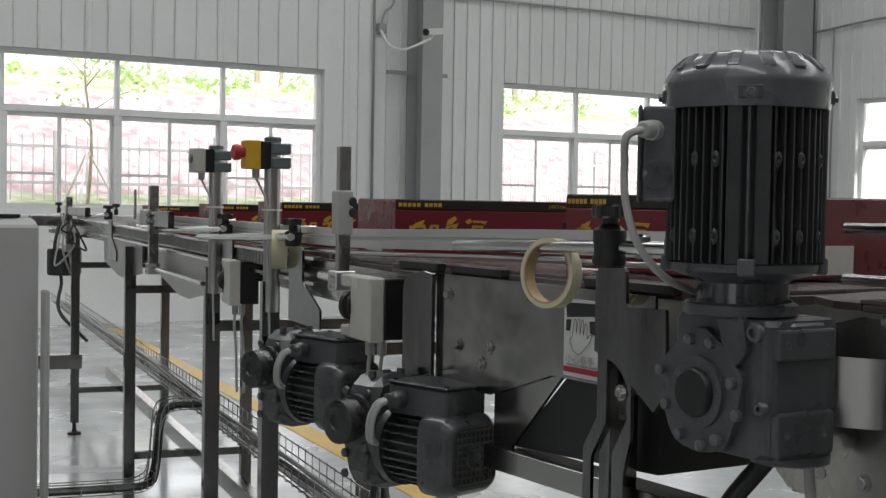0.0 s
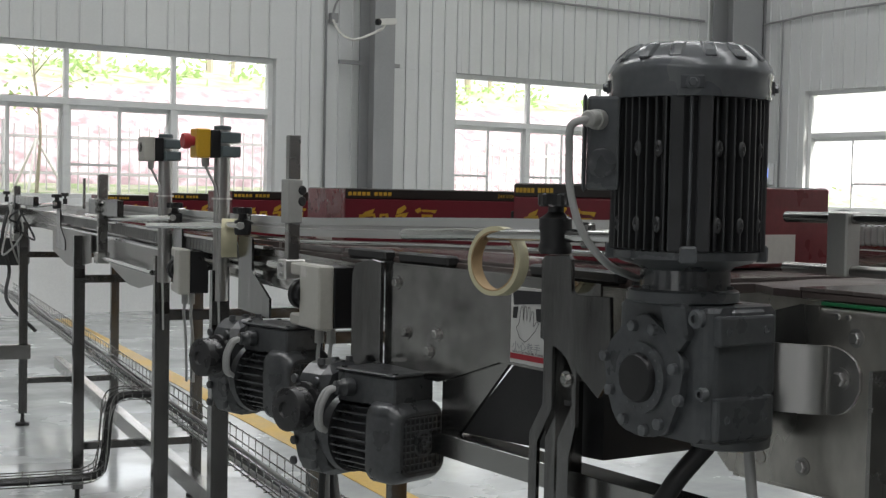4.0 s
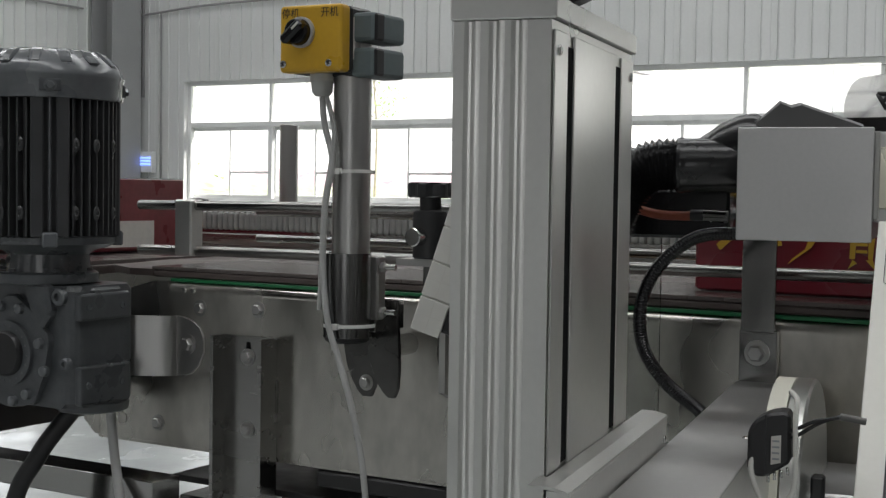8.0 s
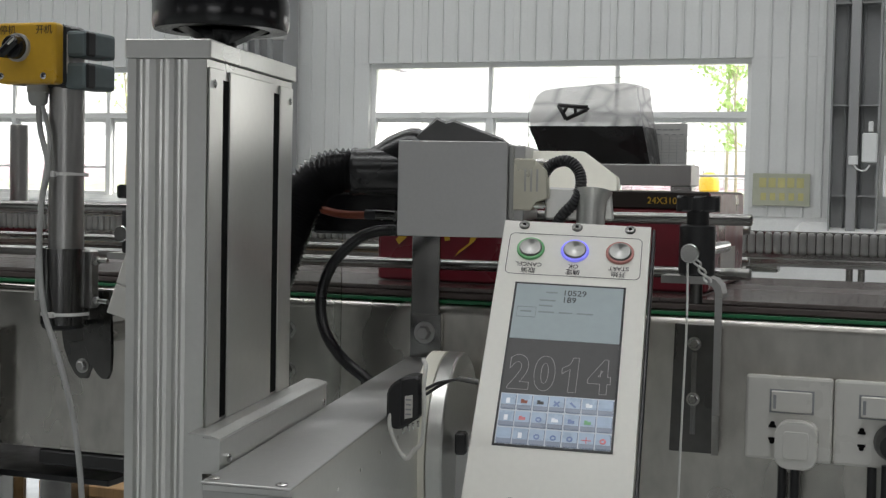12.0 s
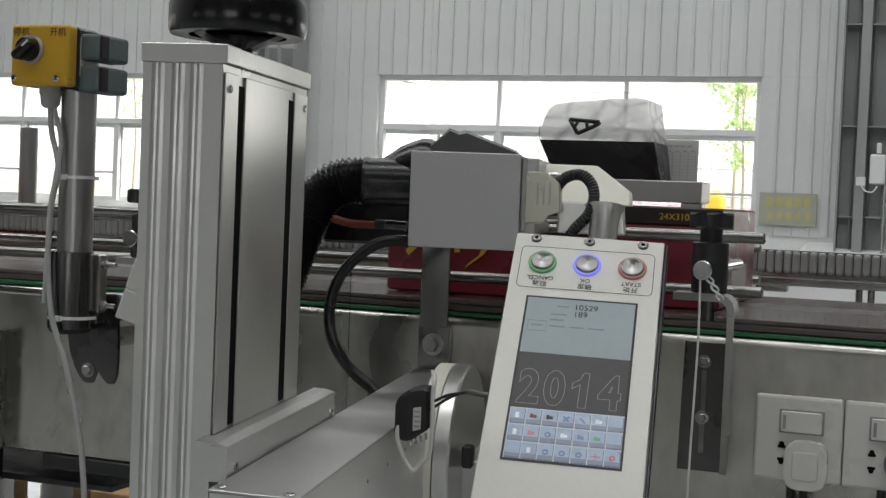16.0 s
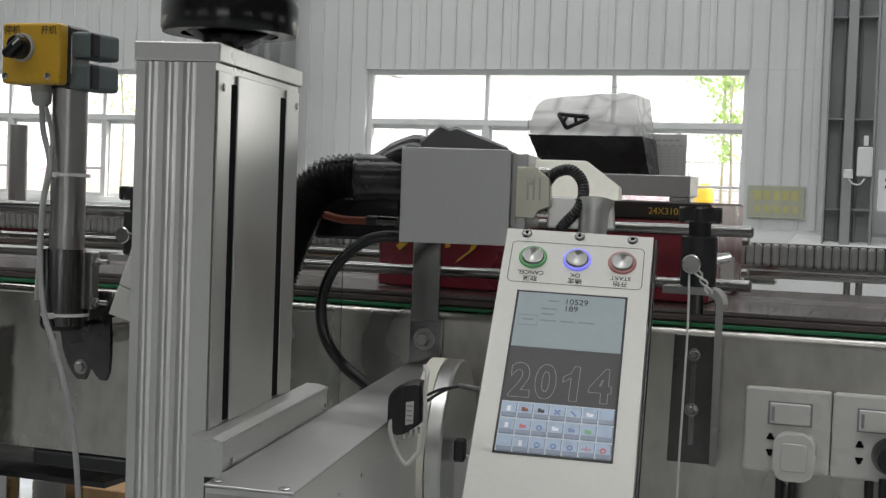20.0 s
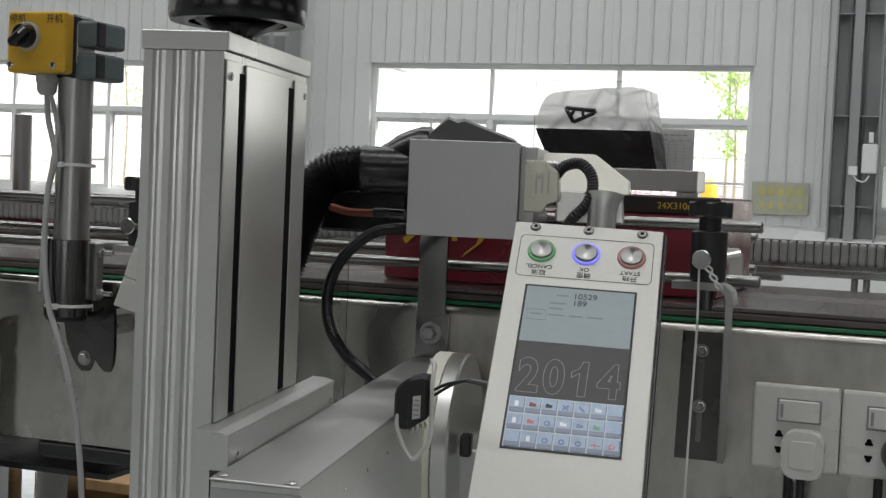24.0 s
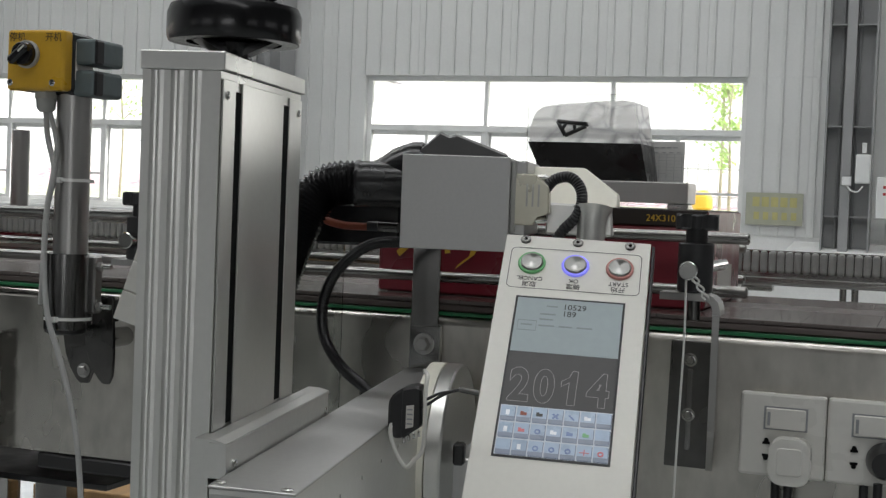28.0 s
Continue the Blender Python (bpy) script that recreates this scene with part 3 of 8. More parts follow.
def hall_window(name, place, a0, a1, panes, label):
    """A white frame with a row of fixed lights over sliding sashes."""
    root = thing(name, label, "window", place((a0 + a1) / 2, -0.1, SILL), kind="structure")

    def bar(pname, s0, s1, z0, z1, o0=-0.13, o1=-0.06, mat=FRAME_M, parent=root):
        p, q = Vector(place(s0, o0, z0)), Vector(place(s1, o1, z1))
        bm = bm_new()
        add_box(bm, min(p.x, q.x), max(p.x, q.x), min(p.y, q.y), max(p.y, q.y), z0, z1, bevel=0.003)
        return part(pname, bm, mat, parent)

    bar("frame", a0, a1, HEAD - 0.05, HEAD)
    bar("frame", a0, a1, SILL, SILL + 0.06)
    bar("frame", a0, a0 + 0.05, SILL + 0.06, HEAD - 0.05)
    bar("frame", a1 - 0.05, a1, SILL + 0.06, HEAD - 0.05)
    bar("transom", a0 + 0.05, a1 - 0.05, RAIL - 0.03, RAIL + 0.03)
    w = (a1 - a0) / panes
    for k in range(1, panes):
        bar("mullion", a0 + k * w - 0.02, a0 + k * w + 0.02, RAIL + 0.03, HEAD - 0.05)
        bar("mullion", a0 + k * w - 0.03, a0 + k * w + 0.03, SILL + 0.06, RAIL - 0.03)
    for k in range(panes):
        s0, s1 = a0 + k * w, a0 + (k + 1) * w
        bar("pane", s0 + 0.021, s1 - 0.021, RAIL + 0.031, HEAD - 0.051, -0.10, -0.095, GLASS).visible_shadow = False
        for half in (0, 1):
            t0, t1 = s0 + half * w / 2 + (0.03 if half == 0 else 0.0), s0 + (half + 1) * w / 2 - (0.03 if half else 0.0)
            off = -0.031 * half
            sash = bar("sash", t0, t0 + 0.022, SILL + 0.06, RAIL - 0.03, -0.115 + off, -0.085 + off)
            bar("stile", t1 - 0.022, t1, SILL + 0.06, RAIL - 0.03, -0.115 + off, -0.085 + off, parent=sash)
            bar("rail", t0 + 0.022, t1 - 0.022, RAIL - 0.07, RAIL - 0.03, -0.115 + off, -0.085 + off, parent=sash)
            bar("rail", t0 + 0.022, t1 - 0.022, SILL + 0.06, SILL + 0.10, -0.115 + off, -0.085 + off, parent=sash)
            if half == 0:
                bar("rail", t0 + 0.022, t1 - 0.022, 1.36, 1.385, -0.115, -0.085, parent=sash)
            bar("pane", t0 + 0.023, t1 - 0.023, SILL + 0.101, RAIL - 0.071, -0.102 + off, -0.098 + off, GLASS, sash).visible_shadow = False
    p, q = Vector(place(a0 - 0.02, -0.055, 0)), Vector(place(a1 + 0.02, 0.03, 0))
    bm = bm_new()
    add_box(bm, min(p.x, q.x), max(p.x, q.x), min(p.y, q.y), max(p.y, q.y), SILL - 0.03, SILL + 0.002, bevel=0.004)
    part("sill", bm, FRAME_M, root)
    return root


def north(a, o, z):
    return (a, NY - o, z)


def east(a, o, z):
    return (EX - o, a, z)


A_SPAN, B_SPAN, C_SPAN, D_SPAN, E_SPAN = (1.85, 6.03), (8.2, 11.35), (7.2, 11.05), (1.36, 5.26), (-4.6, -0.7)
window_wall("wall_north", "white ribbed sheet metal wall over a plastered plinth", north, WX, EX, [A_SPAN, B_SPAN], [(WX, 2.977, 0.2125), (6.1, 8.205, 0.163)])
window_wall("wall_east", "white ribbed sheet metal wall over a plastered plinth", east, SY, NY, [E_SPAN, D_SPAN, C_SPAN], [(SY, 5.273, 0.163)])
hall_window("window_1", north, *A_SPAN, 4, "white framed sliding window under fixed lights")
hall_window("window_2", north, *B_SPAN, 3, "white framed sliding window under fixed lights")
hall_window("window_3", east, *C_SPAN, 3, "white framed sliding window under fixed lights")
hall_window("window_4", east, *D_SPAN, 3, "white framed sliding window under fixed lights")
hall_window("window_5", east, *E_SPAN, 3, "white framed sliding window under fixed lights")


def steel_column(x, y, along, label, w=0.40, d=0.34):
    """An I-shaped steel column; along is the axis in which its flanges run."""
    root = thing("steel_column", label, "column", (x, y, 0), "steel columns of the hall", kind="structure")
    for s in (-1, 1):
        if along == "x":
            box_part("flange", (x - w / 2, x + w / 2, y + s * d / 2 - 0.008, y + s * d / 2 + 0.008, 0, TOP), COLUMN_M, root)
        else:
            box_part("flange", (x + s * d / 2 - 0.008, x + s * d / 2 + 0.008, y - w / 2, y + w / 2, 0, TOP), COLUMN_M, root)
    if along == "x":
        box_part("web", (x - 0.006, x + 0.006, y - d / 2 + 0.008, y + d / 2 - 0.008, 0, TOP), COLUMN_M, root)
        box_part("base_plate", (x - 0.26, x + 0.26, y - 0.2, y + 0.2, 0.0, 0.02), COLUMN_M, root)
    else:
        box_part("web", (x - d / 2 + 0.008, x + d / 2 - 0.008, y - 0.006, y + 0.006, 0, TOP), COLUMN_M, root)
        box_part("base_plate", (x - 0.2, x + 0.2, y - 0.26, y + 0.26, 0.0, 0.02), COLUMN_M, root)
    return root


steel_column(7.075, NY - 0.21, "x", "dark grey painted steel I column against the wall", 0.24, 0.30)
steel_column(12.2, NY - 0.26, "x", "grey painted steel I column in the hall corner", 0.5, 0.34)
steel_column(EX - 0.26, 6.25, "x", "grey painted steel I column carrying a cable ladder", 0.34, 0.40)
corner_col = steel_column(EX - 0.26, 0.40, "x", "grey painted steel I column against the wall", 0.34, 0.40)
box_part("cable_duct", (12.135, 12.293, 0.37, 0.455, 0.0, TOP), COLUMN_M, corner_col, 0.003, "grey vertical cable duct")
for z in (1.20, 2.0, 2.9):
    box_part("stiffener", (12.14, 12.293, 0.457, 0.590, z, z + 0.012), COLUMN_M, corner_col, 0)
    box_part("stiffener", (12.14, 12.293, 0.210, 0.368, z, z + 0.012), COLUMN_M, corner_col, 0)
for y in (0.49, 0.345):
    cyl_part("pipe", (12.27, y, 0.4), (12.27, y, TOP), 0.012, COLUMN_M, corner_col, 8)

bm = bm_new()
add_prism(bm, [(-1.2, 0.0), (-1.2, 0.86), (0.86, 0.86), (0.92, 0.80), (0.92, 0.0)], "x", EX - 0.62, EX - 0.03)
for v in bm.verts:
    if v.co.x > EX - 0.1 and v.co.z > 0.5:
        v.co.z += 0.10
part("plinth", bm, PLINTH_M, corner_col, "white plastered plinth round the column base")

# ---- main slat conveyor ----
PX, BELT_Z, FAR_X = 1.12, 1.09, 1.545
main = thing("slat_conveyor", "stainless steel slat conveyor with dark belt and green strip", "conveyor", (1.33, 0.0, 0.0))
bm = bm_new()
add_prism(bm, [(1.075, 0.885), (1.055, 0.868), (-2.2, 0.868), (-2.2, 1.056), (0.929, 1.056), (0.929, 1.072), (0.955, 1.072), (1.0, 1.06), (1.03, 1.03), (1.075, 1.0)], "x", PX, PX + 0.004)
add_box(bm, PX + 0.001, PX + 0.03, -2.2, 1.05, 0.864, 0.8675)
part("side_plate", bm, STEEL_W, main, "stainless side plate mottled with stains and painted reflections")
box_part("side_plate", (FAR_X, FAR_X + 0.004, -2.2, 1.05, 0.868, 1.072), STEEL_W, main, 0)
bm = bm_new()
arc = [(PX + 0.0092 - 0.0100 * math.sin(radians(a)), 1.060 + 0.012 * math.cos(radians(a))) for a in range(0, 91, 9)]
add_prism(bm, arc + [(PX - 0.0008, 0.870), (PX + 0.003, 0.870), (PX + 0.003, 1.056), (PX + 0.0085, 1.068)], "y", -2.2, 0.928)
for f in bm.faces:
    f.smooth = len(f.verts) == 4 and f.calc_area() < 0.05
part("rolled_edge", bm, STEEL_W, main, "rounded upper edge of the side plate")
box_part("wear_strip", (PX + 0.0035, PX + 0.014, -2.2, 0.93, 1.0725, 1.0765), GREEN, main, 0.0005, "green plastic wear strip")
box_part("belt_edge", (PX + 0.005, FAR_X - 0.004, -2.2, 0.96, 1.077, 1.0860), BELT_EDGE, main, 0.002, "dark brown belt edge")
bm = bm_new()
add_box(bm, 0, 0.417, 0, 0.0370, 0, 0.004, bevel=0.0003)
slat_mesh = mesh_of("slat", bm, BELT)
for k in range(84):
    s = new("slat", slat_mesh)
    s.matrix_basis = Matrix.Translation((PX + 0.005, 0.925 - k * 0.0375, 1.0863))
    hang(s, main)
bm = bm_new()
add_prism(bm, [(1.125, 0.96), (1.125, 1.0), (1.16, 1.06), (1.30, 1.10), (1.50, 1.10), (1.50, 0.96)], "z", 1.078, 1.0865)
part("dead_plate", bm, BELT_EDGE, main, "dark transfer plate at the belt end")
for y in (-0.55, -1.6):
    box_part("leg", (PX + 0.02, PX + 0.07, y - 0.03, y + 0.03, 0.0, 0.87), STEEL, main)
for y in (0.95, -0.55, -1.6):
    box_part("leg", (FAR_X - 0.05, FAR_X, y - 0.03, y + 0.03, 0.0, 0.87), STEEL, main)
# angle leg bolted on the side plate
bm = bm_new()
add_prism(bm, [(PX - 0.001, 0.838), (PX - 0.028, 0.838), (PX - 0.028, 0.833), (PX - 0.006, 0.833), (PX - 0.006, 0.762), (PX - 0.032, 0.762), (PX - 0.032, 0.757), (PX - 0.001, 0.757)], "z", 0.0, 1.013)
part("leg", bm, ROD, main, "folded steel angle leg")
box_part("slot", (PX - 0.0066, PX - 0.0062, 0.7935, 0.7995, 0.992, 1.006), SLOT_BLK, main, 0, "dark slot")
for z in (0.988, 0.900):
    hex_bolt((PX - 0.006, 0.797, z), (-1, 0, 0), 0.0070, main, TUBE)
for y, z in ((0.786, 1.045), (0.877, 1.042), (0.945, 0.893), (0.348, 1.0325), (0.348, 0.985), (0.37, 0.90), (-0.35, 1.045)):
    hex_bolt((PX, y, z), (-1, 0, 0), 0.0070, main, TUBE)
for y in (0.888, 0.902):
    hex_bolt((PX, y, 1.063), (-1, 0, 0), 0.0035, main, washer=False)
# no opening is cut: a pale disc paints the bright floor behind the hole
bm = bm_new()
add_ring(bm, (PX - 0.0006, 1.007, 0.893), (-1, 0, 0), 0.0075, 0.0055, 0.0004, 20)
add_lathe(bm, (PX - 0.0002, 1.007, 0.893), (-1, 0, 0), [(0, 0.0055), (0.0002, 0.0055), (0.0002, 0)], 20)
part("hole", bm, PALE, main, "pale disc painted for a hole onto the bright floor")
box_part("tray", (PX + 0.01, PX + 0.36, 0.60, 0.93, 0.82, 0.828), BLACK, main, 0.001, "black drip tray under the plate")
box_part("drip_pan", (PX + 0.0, PX + 0.38, 0.12, 0.70, 0.842, 0.862), RUBBER, main, 0.003, "dark wet return belt pan")
box_part("junction_box", (PX + 0.02, PX + 0.10, 0.83, 0.93, 0.70, 0.80), STEEL, main, 0.003)
# gear motor torque strap on the side plate
bm = bm_new()
bend = [(1.064 + 0.052 * t, 0.972 - 0.061 * (0.5 * t + 0.5 * math.sin(t * math.pi / 2) ** 1.5) + 0.004 * math.sin(t * 2 * math.pi)) for t in [k / 14 for k in range(15)]]
add_prism(bm, bend + [(x + 0.0032, y + 0.0012) for x, y in bend[::-1]], "z", 0.956, 1.031)
for f in bm.faces:
    f.smooth = len(f.verts) == 4
add_prism(bm, [(0.9132, 0.956), (0.9132, 1.031), (0.900, 1.030), (0.886, 1.026), (0.874, 1.018), (0.868, 1.006), (0.868, 0.988), (0.875, 0.972), (0.887, 0.961), (0.900, 0.956)], "x", 1.115, 1.119, bevel=0.0006)
part("torque_strap", bm, TUBE, main, "bent steel torque strap")
hex_bolt((1.114, 0.891, 0.997), (-1, 0, 0), 0.0085, main, TUBE)


def guide_rails(x, y0, y1, zs, label, blocks, rise=0.0):
    root = thing("guide_rail", label, "guide rail", (x, (y0 + y1) / 2, zs[0]))
    for z in zs:
        cyl_part("rod", (x, y0, z + rise), (x, y1, z), 0.0064, ROD, root, 14, 0.002)
    for y in blocks:
        box_part("clamp_block", (x - 0.012, x + 0.012, y - 0.014, y + 0.014, zs[0] - 0.006, zs[1] + 0.008), ALU, root, 0.002, "dull aluminium clamp block")
    return root


guide_rails(1.163, -0.178, 1.02, (1.109, 1.167), "pair of round stainless guide rods along the belt", (0.935,), 0.007)
guide_rails(1.585, -0.12, 1.16, (1.109, 1.152), "pair of round stainless guide rods beyond the belt", (0.62,))


def knob_stand(y, label, strap):
    """A black clamp with a star knob on a bent steel arm that is bolted to the plate."""
    x = 0.975
    yp = y + 0.013
    root = thing("rail_clamp", label, "rail clamp", (PX, y, 1.0), "clamps of the guide rods")
    bm = bm_new()
    add_cyl(bm, (x, y, 1.1245), (x, y, 1.172), 0.0168, 28, 0.0015)
    add_cyl(bm, (x, y, 1.172), (x, y, 1.186), 0.0105, 18)
    body = part("clamp_body", bm, BLACK, root)
    bm = bm_new()
    star = [(x + r * math.cos(a), y + r * math.sin(a)) for a, r in ((2 * math.pi * k / 24, 0.0225 if k % 4 in (0, 1) else 0.0185) for k in range(24))]
    add_prism(bm, star, "z", 1.184, 1.199, bevel=0.002)
    part("star_knob", bm, BLACK, root, "black star knob")
    bm = bm_new()
    add_lathe(bm, (x - 0.017, y + 0.002, 1.146), (-1, 0, 0), [(0, 0.009), (0.012, 0.009), (0.013, 0.008), (0.013, 0)], 22)
    part("pin", bm, CHROME, root, "bright steel pin end")
    cyl_part("spigot", (x, y, 1.146), (1.15, y, 1.146), 0.006, CHROME, root)
    cyl_part("stud", (x, y, 1.098), (x, y, 1.125), 0.006, DARK_STEEL, root)
    # bent arm: a shelf under the clamp and a strip down the plate
    bm = bm_new()
    prof = [(y + 0.031, 1.124), (y - 0.012, 1.124), (y - 0.019, 1.122), (y - 0.0245, 1.1165), (y - 0.0265, 1.109), (y - 0.0265, 1.1045), (y - 0.0195, 1.1045), (y - 0.0195, 1.109), (y - 0.0180, 1.1135), (y - 0.0155, 1.116), (y - 0.012, 1.117), (y + 0.031, 1.117)]
    add_prism(bm, prof, "x", x - 0.012, x + 0.018)
    part("arm", bm, TUBE, root, "bent flat steel arm")
    bm = bm_new()
    add_prism(bm, [(yp + 0.034, 0.931), (yp + 0.031, 1.065), (yp - 0.012, 1.065), (yp - 0.012, 0.931)], "x", PX - 0.010, PX - 0.001, bevel=0.0006)
    part("slotted_plate", bm, DARK_STEEL, root, "slotted steel foot plate")
    box_part("slot", (PX - 0.0112, PX - 0.0102, yp + 0.007, yp + 0.0125, 0.950, 1.036), LEG_STEEL, root, 0, "dark slot")
    bm = bm_new()
    add_prism(bm, [(x - 0.012, 1.104), (x + 0.018, 1.104), (x + 0.020, 1.065), (PX - 0.009, 1.065), (PX - 0.009, 0.931), (PX - 0.018, 0.931), (x + 0.016, 0.985), (x - 0.012, 0.995)], "y", -0.0034, 0.0034)
    for v in bm.verts:
        v.co.y += y - 0.0212 + (v.co.x - 0.975) * 0.152
    part("web", bm, TUBE, root, "tapered steel web")
    for z in (1.045, 0.987):
        hex_bolt((PX - 0.0105, yp + 0.010, z), (-1, 0, 0), 0.0050, root, STEEL)
    if strap:
        bm = bm_new()
        for ph in (0, math.pi):
            pts = [Vector((x - 0.026 + 0.003 * math.cos(k * 0.9 + ph), y - 0.002 - 0.014 * k / 10 + 0.003 * math.sin(k * 0.9 + ph), 1.142 - 0.022 * k / 10)) for k in range(11)]
            add_sweep(bm, pts, 0.0011, 6)
        add_sweep(bm, smooth_path([(x - 0.026, y + 0.004, 1.14), (x - 0.028, y + 0.003, 1.08), (x - 0.03, y + 0.005, 0.98), (x - 0.03, y + 0.007, 0.86)]), 0.0011, 6)
        part("tied_cord", bm, TIE, root, "white twisted cord hanging down")
    return root


knob_stand(-0.152, "black star knob clamp with a white cord", True)
knob_stand(0.460, "black star knob clamp on a steel arm", False)
# flat strap of the rail beside the laser head
strap_b = thing("rail_bracket", "flat grey steel strap holding the guide rods", "bracket", (1.11, 0.17, 1.0))
box_part("strap", (1.106, 1.111, 0.155, 0.188, 1.06, 1.19), STEEL, strap_b, 0.0008)
box_part("foot", (1.109, 1.118, 0.153, 0.190, 0.995, 1.062), STEEL, strap_b, 0.0008)
hex_bolt((1.109, 0.172, 1.040), (-1, 0, 0), 0.0085, strap_b)

# ---- cartons ----
BRUSH = (
    ((-0.040, 0.012), (-0.022, 0.030), (-0.004, 0.036), (-0.008, 0.028), (-0.020, 0.022), (-0.036, 0.006)),
    ((-0.034, 0.024), (-0.004, 0.027), (0.000, 0.012), (-0.006, 0.009), (-0.007, 0.021), (-0.034, 0.019)),
    ((0.004, 0.012), (0.006, 0.026), (0.022, 0.027), (0.024, 0.013), (0.018, 0.012), (0.017, 0.022), (0.010, 0.021), (0.009, 0.012)),
    ((0.040, 0.036), (0.054, 0.044), (0.058, 0.038), (0.048, 0.028), (0.038, 0.026)),
    ((0.036, 0.024), (0.062, 0.030), (0.052, 0.012), (0.030, -0.006), (0.034, 0.000), (0.046, 0.010), (0.050, 0.022), (0.037, 0.019)),
    ((0.074, 0.034), (0.084, 0.040), (0.088, 0.033), (0.080, 0.028)),
    ((0.088, 0.036), (0.118, 0.035), (0.114, 0.028), (0.106, 0.031), (0.090, 0.031)),
    ((0.088, 0.026), (0.110, 0.026), (0.108, 0.002), (0.104, 0.002), (0.104, 0.021), (0.093, 0.021), (0.092, 0.002), (0.087, 0.002)),
    ((0.093, 0.018), (0.103, 0.018), (0.103, 0.015), (0.093, 0.015)),
    ((0.093, 0.011), (0.103, 0.011), (0.103, 0.008), (0.093, 0.008)),
    ((0.090, 0.001), (0.086, -0.008), (0.094, -0.002)),
    ((0.102, 0.001), (0.112, -0.010), (0.108, 0.002)),
)
CART_L, CART_W, CART_H = 0.400, 0.264, 0.112


def carton(x, y, turned, label):
    """A crimson drinks carton with a black top band and gold brush marks on both long sides."""
    L, W, H = CART_L, CART_W, CART_H
    root = thing("drinks_carton", label, "carton", (0, 0, 0), "cartons on the conveyors")
    band = 0.021
    bm = bm_new()
    add_box(bm, -L / 2 + 0.003, L / 2 - 0.003, -W / 2, W / 2, 0, H - band, bevel=0.002)
    part("body", bm, BOX_RED, root)
    bm = bm_new()
    add_box(bm, -L / 2 + 0.003, L / 2 - 0.003, -W / 2, W / 2, H - band, H, bevel=0.002)
    part("top_band", bm, BOX_BLACK, root, "black printed top band")
    for s in (-1, 1):
        bm = bm_new()
        add_box(bm, s * (L / 2 - 0.0028) - 0.001, s * (L / 2 - 0.0028) + 0.001, -W / 2 + 0.001, W / 2 - 0.001, 0.002, H - 0.002, bevel=0.0008)
        end = part("film_end", bm, BOX_END, root, "crumpled film over the end")
        bm = bm_new()
        add_box(bm, s * (L / 2 - 0.0014) - 0.0006, s * (L / 2 - 0.0014) + 0.0006, -0.05, 0.06, 0.006, 0.046)
        part("printed_label", bm, PALE, end, "white printed label")
        out = -W / 2 - 0.0006 if s < 0 else W / 2 + 0.0006
        bm = bm_new()
        for outline in BRUSH:
            pts = [((q[0] * 1.08 - 0.132) * -s, 0.036 + q[1] * 1.0) for q in outline]
            add_prism(bm, pts, "y", out - 0.0004, out + 0.0004)
        part("brush_mark", bm, GOLD, root, "gold brush lettering shapes")
        bm = bm_new()
        for k in range(5):
            add_box(bm, s * -(-0.188 + k * 0.0095) - 0.0035 if s > 0 else -0.188 + k * 0.0095 - 0.0035, s * -(-0.188 + k * 0.0095) + 0.0035 if s > 0 else -0.188 + k * 0.0095 + 0.0035,
                    out - 0.0003, out + 0.0003, H - 0.0145, H - 0.007)
        for k in range(4):
            u = -0.134 + k * 0.0095
            add_box(bm, (u if s < 0 else -u) - 0.0035, (u if s < 0 else -u) + 0.0035, out - 0.0003, out + 0.0003, H - 0.0145, H - 0.007)
        part("small_print", bm, GOLD, root)
        m = Matrix.Translation((0.128 if s < 0 else -0.128, out + 0.0004 * s, H - 0.0145)) @ pose(0, 0, 0, 90, 0, 0 if s < 0 else 180)
        text_part("capacity_print", "24X310mL", 0.0105, m, GOLD, root)
    root.matrix_basis = pose(x, y, BELT_Z + 0.0015, 0, 0, turned)
    return root


ON_BELT, ON_FEED = "crimson carton with black band riding the slat belt", "crimson carton lying across the feed belt"
first = carton(1.334, 0.072, -90, ON_BELT)
for x, y, turn, lab in ((1.365, 1.44, -88, "crimson carton moving onto the slat belt"), (1.490, 2.33, -12, ON_FEED), (1.600, 3.10, -11, ON_FEED),
                        (1.725, 3.84, -10, ON_FEED), (1.905, 4.9, -10, ON_FEED), (1.334, -1.15, -90, ON_BELT)):
    tagged(copy_thing(first, pose(x, y, BELT_Z + (0.0015 if lab != ON_FEED else -0.0105 - 0.0157 * (y - 2.33)), 0, 0, turn)), lab)

# ---- second conveyor beyond, with link belt rails ----
far = thing("return_conveyor", "grey link belt conveyor on steel legs beyond", "conveyor", (2.0, 0.0, 0.0))
bm = bm_new()
add_box(bm, 0, 0.016, 0, 0.0106, 0, 0.032, bevel=0.0042, seg=2)
link_mesh = mesh_of("link", bm, CHAIN)
for k in range(200):
    s = new("link", link_mesh)
    s.matrix_basis = Matrix.Translation((1.662, 1.55 - k * 0.0119, 1.117))
    hang(s, far)
box_part("belt_bed", (1.668, 1.676, -0.82, 1.56, 1.110, 1.150), STEEL, far, 0.001)
box_part("beam", (1.66, 1.70, -0.10, 1.56, 1.066, 1.112), STEEL_H, far, 0.002)
box_part("beam", (1.66, 1.70, -0.9, -0.10, 1.100, 1.112), STEEL_H, far, 0.002)
box_part("beam", (2.10, 2.14, -0.10, 1.56, 1.066, 1.112), STEEL_H, far, 0.002)
for y in (-0.232, -0.250):
    cyl_part("post", (1.90, y, 0.0), (1.90, y, 1.106), 0.0055, STEEL, far, 10)
